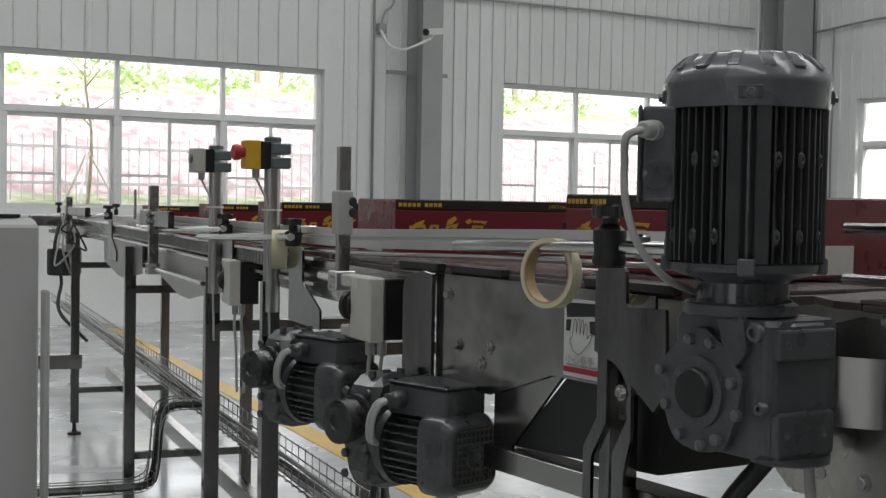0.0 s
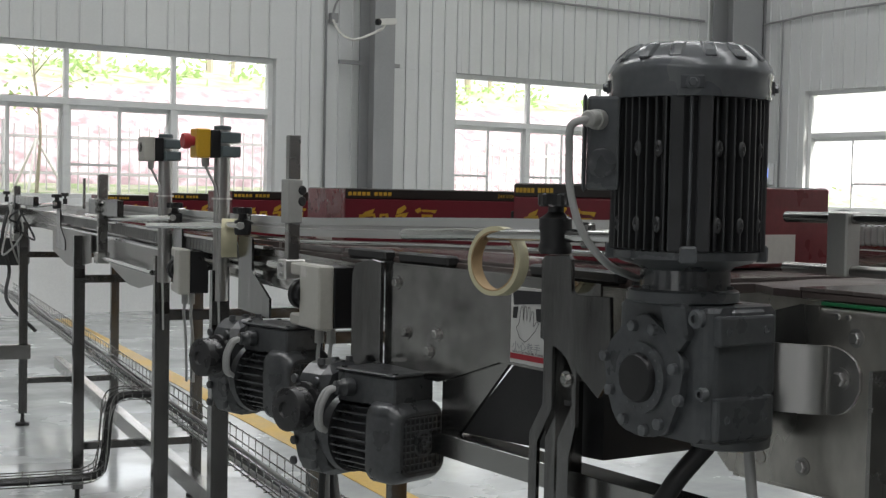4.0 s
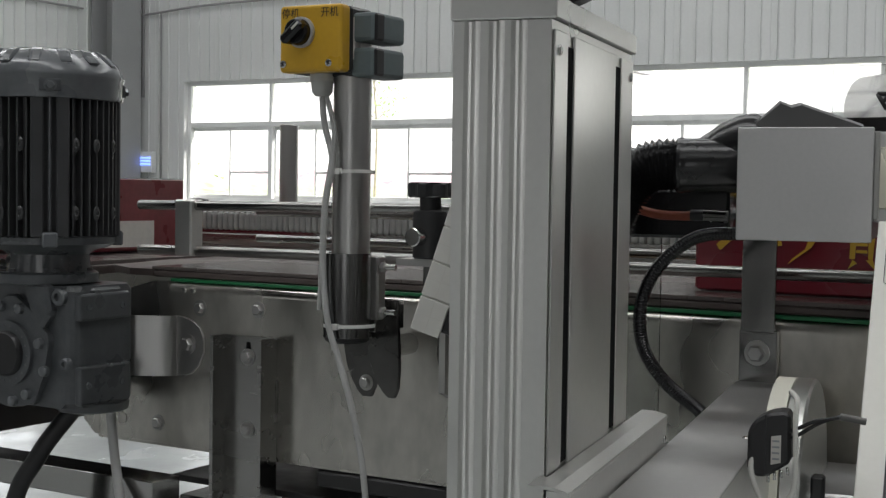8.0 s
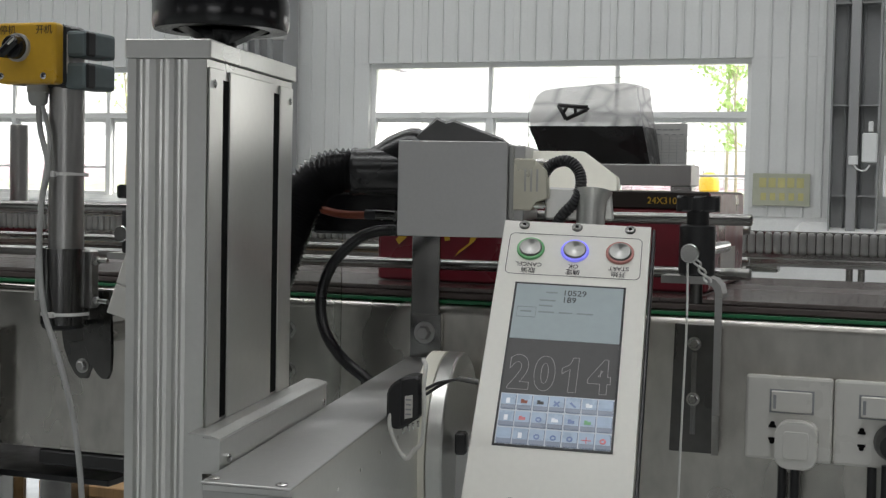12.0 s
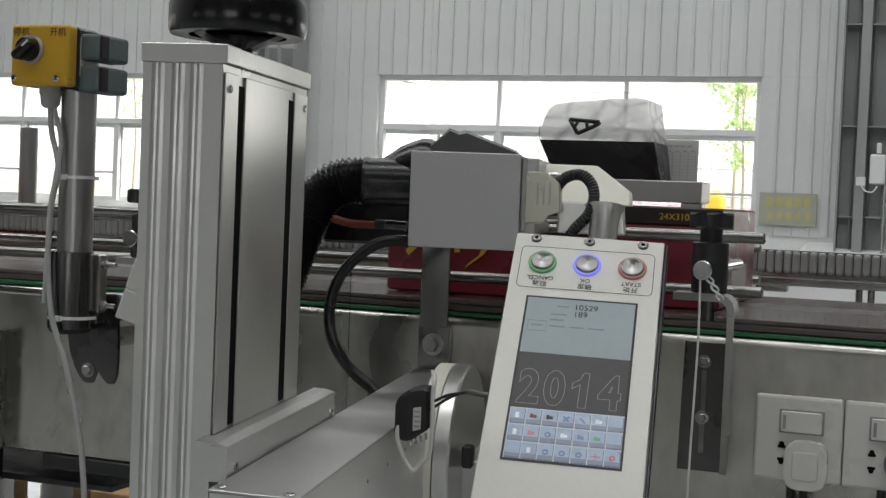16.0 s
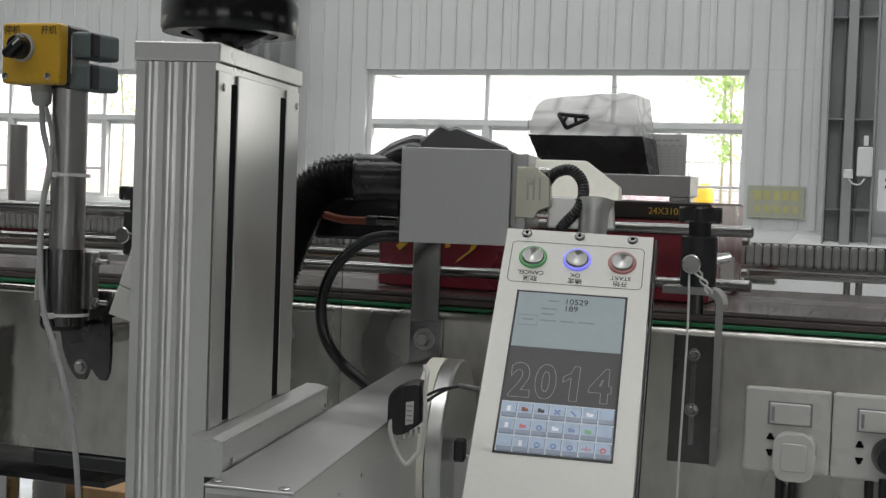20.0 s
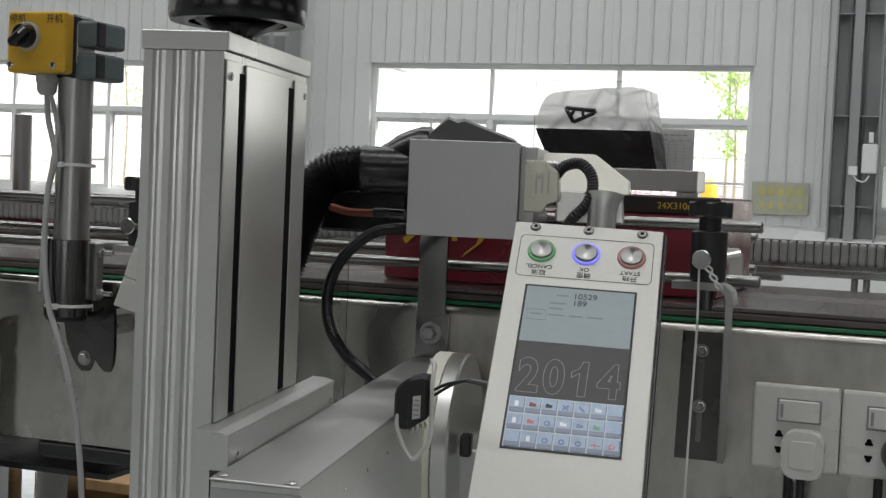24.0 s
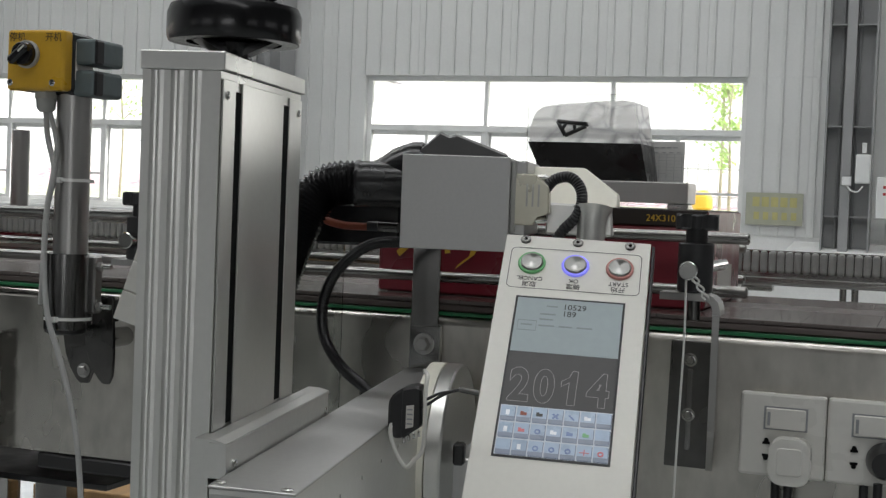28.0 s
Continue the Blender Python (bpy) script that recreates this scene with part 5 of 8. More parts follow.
for nm, y0, y1, mt in (("screen_field", H1, SY1, SCREEN_TOP), ("screen_preview", H2, H1, SCREEN_DARK), ("screen_toolbar", SY0, H2, SCREEN_BAR)):
    bm = bm_new()
    add_box(bm, SX0, SX1, y0 + 0.0002, y1 - 0.0002, 0.0, 0.0009)
    scr = part(nm, bm, mt, panel)
    if nm == "screen_field":
        text_part("count", "10529", 0.0085, Matrix.Translation((SX0 + 0.0416, SY1 - 0.0112, 0.0011)), INK, scr, 0.0001)
        text_part("count", "189", 0.0085, Matrix.Translation((SX0 + 0.0416, SY1 - 0.0190, 0.0011)), INK, scr, 0.0001)
        bm = bm_new()
        for x0, x1, yy in ((0.027, 0.037, 0.0085), (0.022, 0.036, 0.0175), (0.022, 0.034, 0.0235), (0.006, 0.016, 0.0305), (0.022, 0.036, 0.0305), (0.040, 0.052, 0.0305), (0.056, 0.070, 0.0305)):
            add_box(bm, SX0 + x0, SX0 + x1, SY1 - yy - 0.0007, SY1 - yy + 0.0007, 0.0009, 0.0011)
        part("field_mark", bm, FIELD_INK, scr)
        bm = bm_new()
        for q in ((0.003, 0.020, 0.0255, 0.0260), (0.003, 0.020, 0.0365, 0.0370), (0.003, 0.0035, 0.0255, 0.037), (0.0195, 0.02, 0.0255, 0.037)):
            add_box(bm, SX0 + q[0], SX0 + q[1], SY1 - q[3], SY1 - q[2], 0.0009, 0.0011)
        part("field_box", bm, FIELD_INK, scr)
    elif nm == "screen_preview":
        for digit, x0, x1 in (("2", 0.0240, 0.0418), ("0", 0.0456, 0.0632), ("1", 0.0690, 0.0826), ("4", 0.0912, 0.1102)):
            cu = bpy.data.curves.new("preview_outline", "FONT")
            cu.body, cu.size, cu.offset = digit, 0.050, 0.0017
            tmp = new("preview_outline", cu)
            bpy.context.view_layer.update()
            loops = bpy.data.meshes.new_from_object(tmp.evaluated_get(bpy.context.evaluated_depsgraph_get()))
            bpy.data.objects.remove(tmp)
            tb = bmesh.new()
            tb.from_mesh(loops)
            bmesh.ops.remove_doubles(tb, verts=tb.verts[:], dist=0.00002)
            edges = [(e.verts[0].co.copy(), e.verts[1].co.copy()) for e in tb.edges if e.is_boundary]
            tb.free()
            if digit == "1":
                rim = [(0.42, 0.0), (0.86, 0.0), (0.90, 1.0), (0.58, 1.0), (0.42, 0.80), (0.0, 0.68), (0.0, 0.52), (0.44, 0.66)]
                edges = [(Vector((*p, 0)), Vector((*q, 0))) for p, q in zip(rim, rim[1:] + rim[:1])]
            lo = Vector((min(e[0].x for e in edges), min(e[0].y for e in edges), 0))
            hi = Vector((max(e[0].x for e in edges), max(e[0].y for e in edges), 0))
            bm = bm_new()
            for p, q in edges:
                p, q = (Vector((x0 + (c.x - lo.x) / (hi.x - lo.x) * (x1 - x0), -0.1885 + (c.y - lo.y) / (hi.y - lo.y) * 0.0355, 0.0011)) for c in (p, q))
                d = q - p
                if d.length < 1e-6:
                    continue
                w = Vector((-d.y, d.x, 0)).normalized() * 0.00026
                bm.faces.new([bm.verts.new(c) for c in (p - w, q - w, q + w, p + w)])
            part("preview_outline", bm, SCREEN_LINE, scr, "outlined digit")
    else:
        w, h = (SX1 - SX0) / 7, (H2 - SY0) / 3
        kinds = [ICON_W, ORANGE, INK, ICON_D, ICON_D, ICON_W, ICON, ICON_W, ICON_R, ICON_D, ICON_W, ICON_D, GREEN_LED, ICON, ICON, ICON_W, ICON_D, ICON_D, ICON_D, ICON_R, ICON_R]
        for r in range(3):
            for c in range(7):
                cx, cy = SX0 + (c + 0.5) * w, H2 - (r + 0.5) * h
                bm = bm_new()
                add_box(bm, cx - w * 0.44, cx + w * 0.44, cy - h * 0.43, cy + h * 0.43, 0.0009, 0.0012)
                tile = part("icon_tile", bm, ICON, scr)
                bm = bm_new()
                add_box(bm, cx - w * 0.40, cx + w * 0.49, cy - h * 0.49, cy + h * 0.40, 0.00092, 0.0010)
                part("tile_edge", bm, TILE_EDGE, tile)
                bm = bm_new()
                add_box(bm, cx - w * 0.44, cx + w * 0.44, cy - h * 0.43, cy - h * 0.20, 0.00121, 0.00125)
                part("tile_foot", bm, TILE_FOOT, tile)
                bm = bm_new()
                i = r * 7 + c
                s = 0.0029
                if i in (3, 4):
                    add_prism(bm, [(cx - s, cy + s * 0.6), (cx - s * 0.6, cy + s), (cx + s, cy - s * 0.6), (cx + s * 0.6, cy - s)], "z", 0.0012, 0.0014)
                    if i == 3:
                        add_prism(bm, [(cx + s, cy + s * 0.6), (cx + s * 0.6, cy + s), (cx - s, cy - s * 0.6), (cx - s * 0.6, cy - s)], "z", 0.0014, 0.0016)
                elif i == 19:
                    add_box(bm, cx - s * 1.4, cx + s * 1.4, cy - 0.0004, cy + 0.0004, 0.0012, 0.0014)
                    add_box(bm, cx - 0.0004, cx + 0.0004, cy - s, cy + s, 0.0014, 0.0016)
                elif i in (9, 16, 17, 18, 20):
                    add_ring(bm, (cx, cy, 0.0012), (0, 0, 1), s * 0.9, s * 0.45, 0.0003, 16)
                elif i in (0, 7, 15):
                    add_box(bm, cx - s * 0.6, cx + s * 0.5, cy - s * 0.8, cy + s, 0.0012, 0.0014)
                else:
                    add_box(bm, cx - s, cx + s * 0.9, cy - s * 0.5, cy + s * 0.5, 0.0012, 0.0014)
                    add_box(bm, cx - s, cx - s * 0.1, cy + s * 0.5, cy + s * 0.85, 0.0012, 0.0014)
                part("icon", bm, kinds[i], tile)
for x in (0.040, 0.056):
    bm = bm_new()
    add_ring(bm, (x, -0.299, 0.0), (0, 0, 1), 0.0055, 0.0042, 0.004, 18)
    part("socket_ring", bm, DARK_STEEL, panel)
panel.matrix_basis = CODER @ Matrix.Translation((0.3740, -0.1582, 1.1734)) @ Matrix(((0.0007, 0.6725, -0.7400, 0), (-0.9997, -0.0185, -0.0177, 0), (-0.0256, 0.7398, 0.6723, 0), (0, 0, 0, 1)))

# ---- switch sockets on the side plate ----


def switch_socket(y0, z0, plug):
    root = thing("switch_socket", "white switched wall socket with a plug in it", "socket", (PX - 0.006, y0 - 0.043, z0), "sockets on the side plate")
    x = PX - 0.012
    box_part("back_box", (x + 0.004, PX - 0.001, y0 - 0.084, y0 - 0.002, z0 + 0.002, z0 + 0.084), WHITE_PL, root, 0.002)
    bm = bm_new()
    add_box(bm, x - 0.006, x + 0.004, y0 - 0.086, y0, z0, z0 + 0.086, bevel=0.003, seg=2)
    part("face_plate", bm, WHITE_PL, root)
    rocker = box_part("rocker", (x - 0.0095, x - 0.0055, y0 - 0.066, y0 - 0.026, z0 + 0.050, z0 + 0.071), WHITE_PL, root, 0.001)
    box_part("gap_line", (x - 0.0066, x - 0.0061, y0 - 0.068, y0 - 0.024, z0 + 0.0485, z0 + 0.0725), GREY_INK, root, 0)
    box_part("rocker_mark", (x - 0.0100, x - 0.0096, y0 - 0.031, y0 - 0.028, z0 + 0.053, z0 + 0.067), GREY_INK, rocker, 0)
    for z in (0.036, 0.020):
        bm = bm_new()
        up = 1 if z > 0.03 else -1
        hole = [(-0.0038, -0.003), (0.0038, -0.003), (0.0038, -0.0005), (0.0026, 0.0), (0.0022, 0.0026), (0.0009, 0.0036), (-0.0009, 0.0036), (-0.0022, 0.0026), (-0.0026, 0.0), (-0.0038, -0.0005)]
        add_prism(bm, [(y0 - 0.0275 + a, z0 + z + up * b) for a, b in hole], "x", x - 0.0068, x - 0.0062)
        part("pin_hole", bm, SLOT_BLK, root)
    mt = WHITE_PL if plug == "white" else BLACK
    bm = bm_new()
    if plug == "white":
        add_prism(bm, rounded(y0 - 0.0735, y0 - 0.0325, z0 - 0.004, z0 + 0.043, 0.012, 6), "x", x - 0.028, x - 0.0065, bevel=0.0014)
        add_prism(bm, rounded(y0 - 0.0655, y0 - 0.0405, z0 + 0.006, z0 + 0.034, 0.004, 4), "x", x - 0.0290, x - 0.0275, bevel=0.0006)
    else:
        add_lathe(bm, (x - 0.0065, y0 - 0.058, z0 + 0.028), (-1, 0, 0), [(0, 0.018), (0.006, 0.019), (0.02, 0.016), (0.032, 0.012), (0.034, 0)], 26)
    pl = part("plug", bm, mt, root, "white plug" if plug == "white" else "black plug")
    cable_part("lead", [(x - 0.018, y0 - 0.052, z0 + 0.006), (x - 0.018, y0 - 0.052, z0 - 0.03), (x - 0.012, y0 - 0.05, z0 - 0.09), (x, y0 - 0.045, z0 - 0.2)], 0.0045, BLACK, root)
    cable_part("lead", [(x, y0 - 0.038, z0 + 0.001), (x, y0 - 0.038, z0 - 0.06), (x + 0.004, y0 - 0.036, z0 - 0.16)], 0.0045, BLACK, root)
    return root


switch_socket(-0.184, 0.932, "white")
switch_socket(-0.271, 0.932, "black")

# ---- upright gear motor ----
MX, MY = 1.012, 1.0255
VIEW = Vector((-0.67, -0.74, 0))
gm = thing("gear_motor", "dark grey upright gear motor with cooling fins", "gear motor", (MX, MY, 0.915))
R0 = 0.070
bm = bm_new()
add_lathe(bm, (MX, MY, 1.128), (0, 0, 1), [(0, R0), (0.165, R0)], 40)
part("stator", bm, FIN, gm)
bm = bm_new()
add_box(bm, R0 - 0.006, 0.0825, -0.0011, 0.0011, 1.131, 1.292, bevel=0.0005)
fin_mesh = mesh_of("fin", bm, FIN)
view_a = math.degrees(math.atan2(VIEW.y, VIEW.x))
for k in range(48):
    a = view_a + 7.5 * k + 3.75
    if abs((a - view_a + 180) % 360 - 180) < 11:
        continue
    f = new("fin", fin_mesh)
    f.matrix_basis = Matrix.Translation((MX, MY, 0)) @ pose(0, 0, 0, 0, 0, a)
    hang(f, gm)
# smooth pads with a tie rod between them, towards the front and sides
for da in (0, 90, 180, 270):
    m = Matrix.Translation((MX, MY, 0)) @ pose(0, 0, 0, 0, 0, view_a + da)
    bm = bm_new()
    for s in (-1, 1):
        add_box(bm, R0 - 0.01, 0.0835, s * 0.0145 - 0.0075, s * 0.0145 + 0.0075, 1.130, 1.294, bevel=0.0015, m=m)
    part("fin_pad", bm, FIN, gm)
    bm = bm_new()
    add_cyl(bm, m @ Vector((0.079, 0, 1.125)), m @ Vector((0.079, 0, 1.31)), 0.0022, 10)
    part("tie_rod", bm, MOTOR, gm)
    bm = bm_new()
    add_box(bm, 0.074, 0.088, -0.009, 0.009, 1.118, 1.136, bevel=0.002, m=m)
    part("rod_lug", bm, MOTOR_L, gm)
# cast bosses on the fins
bm = bm_new()
add_lathe(bm, (0.0815, 0, 0), (1, 0, 0), [(0, 0.0050), (0.0016, 0.0040), (0.0024, 0.0020), (0.0008, 0.0008), (0.0008, 0)], 8)
for v in bm.verts:
    v.co.z *= 1.8
boss_mesh = mesh_of("boss", bm, FIN)
for z in (1.158, 1.238):
    for a in (-66, -42, -24, 21, 41, 65, 120, 150, 200, 235, 260):
        b = new("boss", boss_mesh)
        b.matrix_basis = Matrix.Translation((MX, MY, z)) @ pose(0, 0, 0, 0, 0, view_a + a)
        hang(b, gm)
# fan cover: a many-sided cap with a facetted top
bm = bm_new()


def cap_ring(r, z, n=48, square=0.035):
    out = []
    for k in range(n):
        a = 2 * math.pi * k / n
        rr = r * (1 + square * (abs(math.cos(2 * a)) - 0.5))
        out.append(bm.verts.new((MX + rr * math.cos(a + radians(view_a)), MY + rr * math.sin(a + radians(view_a)), z)))
    return out


rings = [cap_ring(0.0855, 1.2925), cap_ring(0.0865, 1.296), cap_ring(0.0868, 1.3155), cap_ring(0.0882, 1.3185), cap_ring(0.0880, 1.3215), cap_ring(0.0862, 1.3255), cap_ring(0.0840, 1.3300), cap_ring(0.0790, 1.3360), cap_ring(0.0640, 1.3490, square=0.03), cap_ring(0.055, 1.3520, square=0.02), cap_ring(0.045, 1.3528, square=0.02)]
for ra, rb in zip(rings, rings[1:]):
    for k in range(48):
        f = bm.faces.new([ra[k], ra[(k + 1) % 48], rb[(k + 1) % 48], rb[k]])
        f.smooth = True
bm.faces.new(rings[-1])
bm.faces.new(rings[0][::-1])
cover = part("fan_cover", bm, MOTOR_L, gm, "glossy grey fan cover")
for k in range(14):
    m = Matrix.Translation((MX, MY, 0)) @ pose(0, 0, 0, 0, 0, view_a + 360 / 14 * (k + 0.5))
    bm = bm_new()
    add_prism(bm, [(0.056, 1.3490), (0.0800, 1.3320), (0.0838, 1.3325), (0.0790, 1.3392), (0.0660, 1.3503), (0.060, 1.3520)], "y", -0.0085, 0.0085, bevel=0.0030)
    for v in bm.verts:
        v.co = m @ v.co
    part("cover_rib", bm, MOTOR_L, cover)
for da in (0, 90, 180, 270):
    m = Matrix.Translation((MX, MY, 0)) @ pose(0, 0, 0, 0, 0, view_a + da)
    bm = bm_new()
    add_box(bm, 0.084, 0.0895, -0.0125, 0.0125, 1.2995, 1.3135, bevel=0.001, m=m)
    part("clip", bm, MOTOR, cover)
    hex_bolt(m @ Vector((0.0895, 0, 1.306)), m.to_3x3() @ Vector((1, 0, 0)), 0.0052, cover, MOTOR_L)
# lower flange and neck
bm = bm_new()
add_lathe(bm, (MX, MY, 1.086), (0, 0, 1), [(0, 0.050), (0.022, 0.049), (0.026, 0.054), (0.030, 0.070), (0.035, 0.079), (0.043, 0.080), (0.045, 0.070)], 44)
part("motor_flange", bm, MOTOR, gm)
bm = bm_new()
add_lathe(bm, (MX - 0.003, MY, 1.0725), (0, 0, 1), [(0, 0.058), (0.002, 0.0615), (0.0125, 0.0615), (0.0145, 0.058), (0.0145, 0)], 44)
part("adapter_flange", bm, MOTOR, gm)
for a in range(0, 360, 60):
    hex_bolt((MX - 0.004 + 0.053 * math.cos(radians(a)), MY + 0.053 * math.sin(radians(a)), 1.087), (0, 0, 1), 0.0045, gm, MOTOR, washer=False)
# gearbox housing
GX0, GX1, GY0, GY1, GZ0, GZ1 = 0.972, 1.079, 0.943, 1.095, 0.928, 1.0722
bm = bm_new()
add_prism(bm, rounded(GX0, GX1, GY0, GY1, 0.018, 5), "z", GZ0, GZ1, bevel=0.006)
body = part("gearbox", bm, MOTOR, gm)
for z0, z1 in ((1.032, 1.064), (0.932, 0.978)):
    bm = bm_new()
    add_box(bm, GX0 + 0.006, GX1 - 0.018, GY0 - 0.007, GY0 + 0.004, z0, z1, bevel=0.003, seg=2)
    part("foot_pad", bm, MOTOR, gm)
    for x in (GX0 + 0.020, GX1 - 0.032):
        bm = bm_new()
        add_lathe(bm, (x, GY0 - 0.007, (z0 + z1) / 2), (0, -1, 0), [(0, 0.0048), (0.001, 0.0048), (0.001, 0.0028), (0.0002, 0.0024), (0.0002, 0)], 18)
        part("threaded_hole", bm, MOTOR_L, gm)
bm = bm_new()
add_box(bm, GX0 + 0.028, GX1 - 0.03, GY0 - 0.004, GY0 + 0.004, 1.056, 1.070, bevel=0.003)
part("rib_block", bm, MOTOR, gm)
# output flange on the side, with a ring of screws round a plugged hub
HY, HZ = 1.036, 0.990
bm = bm_new()
outl = []
for k in range(40):
    a = 2 * math.pi * k / 40
    r = 0.060 + (0.005 if k % 8 in (0, 1) else 0.0)
    outl.append((HY + r * math.cos(a + 0.25), HZ + r * math.sin(a + 0.25) * 1.08))
add_prism(bm, outl, "x", GX0 - 0.010, GX0 + 0.004, bevel=0.002)
part("output_flange", bm, MOTOR, gm)
bm = bm_new()
add_ring(bm, (GX0 - 0.0098, HY, HZ), (-1, 0, 0), 0.039, 0.027, 0.005, 40)
part("hub_ring", bm, MOTOR, gm)
bm = bm_new()
add_lathe(bm, (GX0 - 0.009, HY, HZ), (-1, 0, 0), [(0, 0.027), (0.010, 0.027), (0.013, 0.0245), (0.013, 0)], 40)
part("hub_plug", bm, BLACK, gm, "black hub plug")
for k in range(18):
    a = 2 * math.pi * k / 18
    bm = bm_new()
    add_lathe(bm, (GX0 - 0.0148, HY + 0.033 * math.cos(a), HZ + 0.033 * math.sin(a)), (-1, 0, 0), [(0, 0.0013), (0.0006, 0.0013), (0.0006, 0)], 8)
    part("ring_pin", bm, MOTOR_L, gm)
for a in (15, 75, 110, 165, 195, 235, 262, 300, 340):
    r = 0.053 if a not in (15, 195) else 0.062
    bm = bm_new()
    add_lathe(bm, (GX0 - 0.010, HY + r * math.cos(radians(a)), HZ + r * math.sin(radians(a)) * 1.08), (-1, 0, 0), [(0, 0.0065), (0.006, 0.006), (0.0075, 0.004), (0.0075, 0)], 16)
    part("flange_screw", bm, MOTOR_L, gm)
for y, z, r in ((0.962, 1.060, 0.0105), (0.951, 0.982, 0.0075)):
    bm = bm_new()
    add_lathe(bm, (GX0 + 0.001, y, z), (-1, 0, 0), [(0, r), (0.006, r), (0.008, r * 0.8), (0.008, r * 0.45), (0.004, r * 0.45), (0.004, 0)], 20)
    part("oil_plug", bm, MOTOR_L, gm)
bm = bm_new()
add_prism(bm, [(1.015, 1.075), (0.975, 1.075), (0.968, 1.04), (0.985, 1.02), (1.0, 1.045)], "x", GX0 - 0.012, GX0 + 0.004, bevel=0.004)
part("cast_rib", bm, MOTOR, gm)
bm = bm_new()
add_lathe(bm, (1.045, 0.985, GZ0), (0, 0, -1), [(0, 0.045), (0.010, 0.044), (0.012, 0.040), (0.012, 0)], 32)
part("bottom_cover", bm, MOTOR, gm)
# terminal box on the flank
TD = Vector((-0.77, 0.64, 0))
m = Matrix.Translation((MX, MY, 0)) @ pose(0, 0, 0, 0, 0, math.degrees(math.atan2(TD.y, TD.x)))
bm = bm_new()
add_box(bm, 0.076, 0.111, -0.050, 0.048, 1.193, 1.294, bevel=0.004, seg=2, m=m)
tbox = part("terminal_box", bm, MOTOR_L, gm)
bm = bm_new()
add_box(bm, 0.1112, 0.116, -0.052, 0.050, 1.191, 1.296, bevel=0.003, m=m)
part("box_lid", bm, MOTOR, tbox)
bm = bm_new()
add_lathe(bm, m @ Vector((0.095, 0.048, 1.222)), m.to_3x3() @ Vector((0, 1, 0)), [(0, 0.016), (0.004, 0.016), (0.005, 0.014), (0.005, 0)], 24)
part("blind_plug", bm, MOTOR, tbox)
g0 = m @ Vector((0.098, 0.048, 1.268))
gd = (m.to_3x3() @ Vector((0.6, 1, 0))).normalized()
bm = bm_new()
add_lathe(bm, g0, gd, [(0, 0.011), (0.010, 0.011), (0.011, 0.0095), (0.024, 0.009), (0.026, 0.007)], 16)
part("cable_gland", bm, GREY_PL, tbox, "pale grey cable gland")
g1 = g0 + gd * 0.022
side = Vector((-0.74, 0.67, 0))
lead = [g1, g1 + gd * 0.012 + side * 0.012 + Vector((0, 0, -0.008)), g1 + side * 0.020 + Vector((0, 0, -0.035)), g1 + side * 0.018 + Vector((0, 0, -0.075)), g1 + side * 0.004 + Vector((0, 0, -0.12)),
        g1 - side * 0.022 + Vector((0.02, 0.02, -0.155)), g1 - side * 0.05 + Vector((0.08, 0.08, -0.175))]
cable_part("motor_lead", lead, 0.0043, CABLE, gm, 12, label="grey motor cable")
cable_part("drain_hose", [(1.03, 1.00, 0.918), (1.00, 1.03, 0.86), (0.985, 1.06, 0.78), (0.98, 1.07, 0.55)], 0.011, BLACK, gm, 12, label="black hose under the gearbox")
cable_part("grey_lead", [(1.06, 0.97, 0.918), (1.055, 0.955, 0.85), (1.03, 0.91, 0.74), (1.02, 0.88, 0.55)], 0.006, CABLE, gm, 10)

# ---- stop switch on a tube in front of the main plate ----


st = thing("start_switch", "yellow rotary switch box clamped to a steel tube", "switch", (1.0, 0.575, 1.03))
TX, TY, TR = 0.985, 0.5605, 0.0195
cyl_part("tube", (TX, TY, 1.040), (TX, TY, 1.366), TR, TUBE, st, 32, 0.001, "brushed stainless tube")
bm = bm_new()
add_ring(bm, (TX - 0.001, TY + 0.003, 1.040), (0, 0, 1), TR + 0.0052, TR + 0.0022, 0.086, 40)
part("sleeve", bm, LEG_STEEL, st, "split steel sleeve")
bm = bm_new()
add_lathe(bm, (TX - 0.001, TY + 0.003, 1.034), (0, 0, 1), [(0, TR - 0.001), (0.002, TR + 0.003), (0.006, TR + 0.004), (0.006, 0)], 32)
part("foot_cap", bm, BLACK, st)
bm = bm_new()
add_lathe(bm, (TX, TY, 1.3662), (0, 0, 1), [(0, TR + 0.001), (0.004, TR + 0.001), (0.007, TR - 0.004), (0.007, 0)], 32)
part("end_cap", bm, BLACK, st)
box_part("clamp_ear", (TX + 0.008, TX + 0.024, TY - 0.028, TY - 0.014, 1.058, 1.124), TUBE, st, 0.002)
for z in (1.112, 1.066):
    hex_bolt((TX + 0.014, TY - 0.028, z), (0, -1, 0), 0.0055, st)
    cyl_part("stud", (TX + 0.014, TY - 0.030, z), (TX + 0.014, TY - 0.046, z), 0.003, CHROME, st, 12)
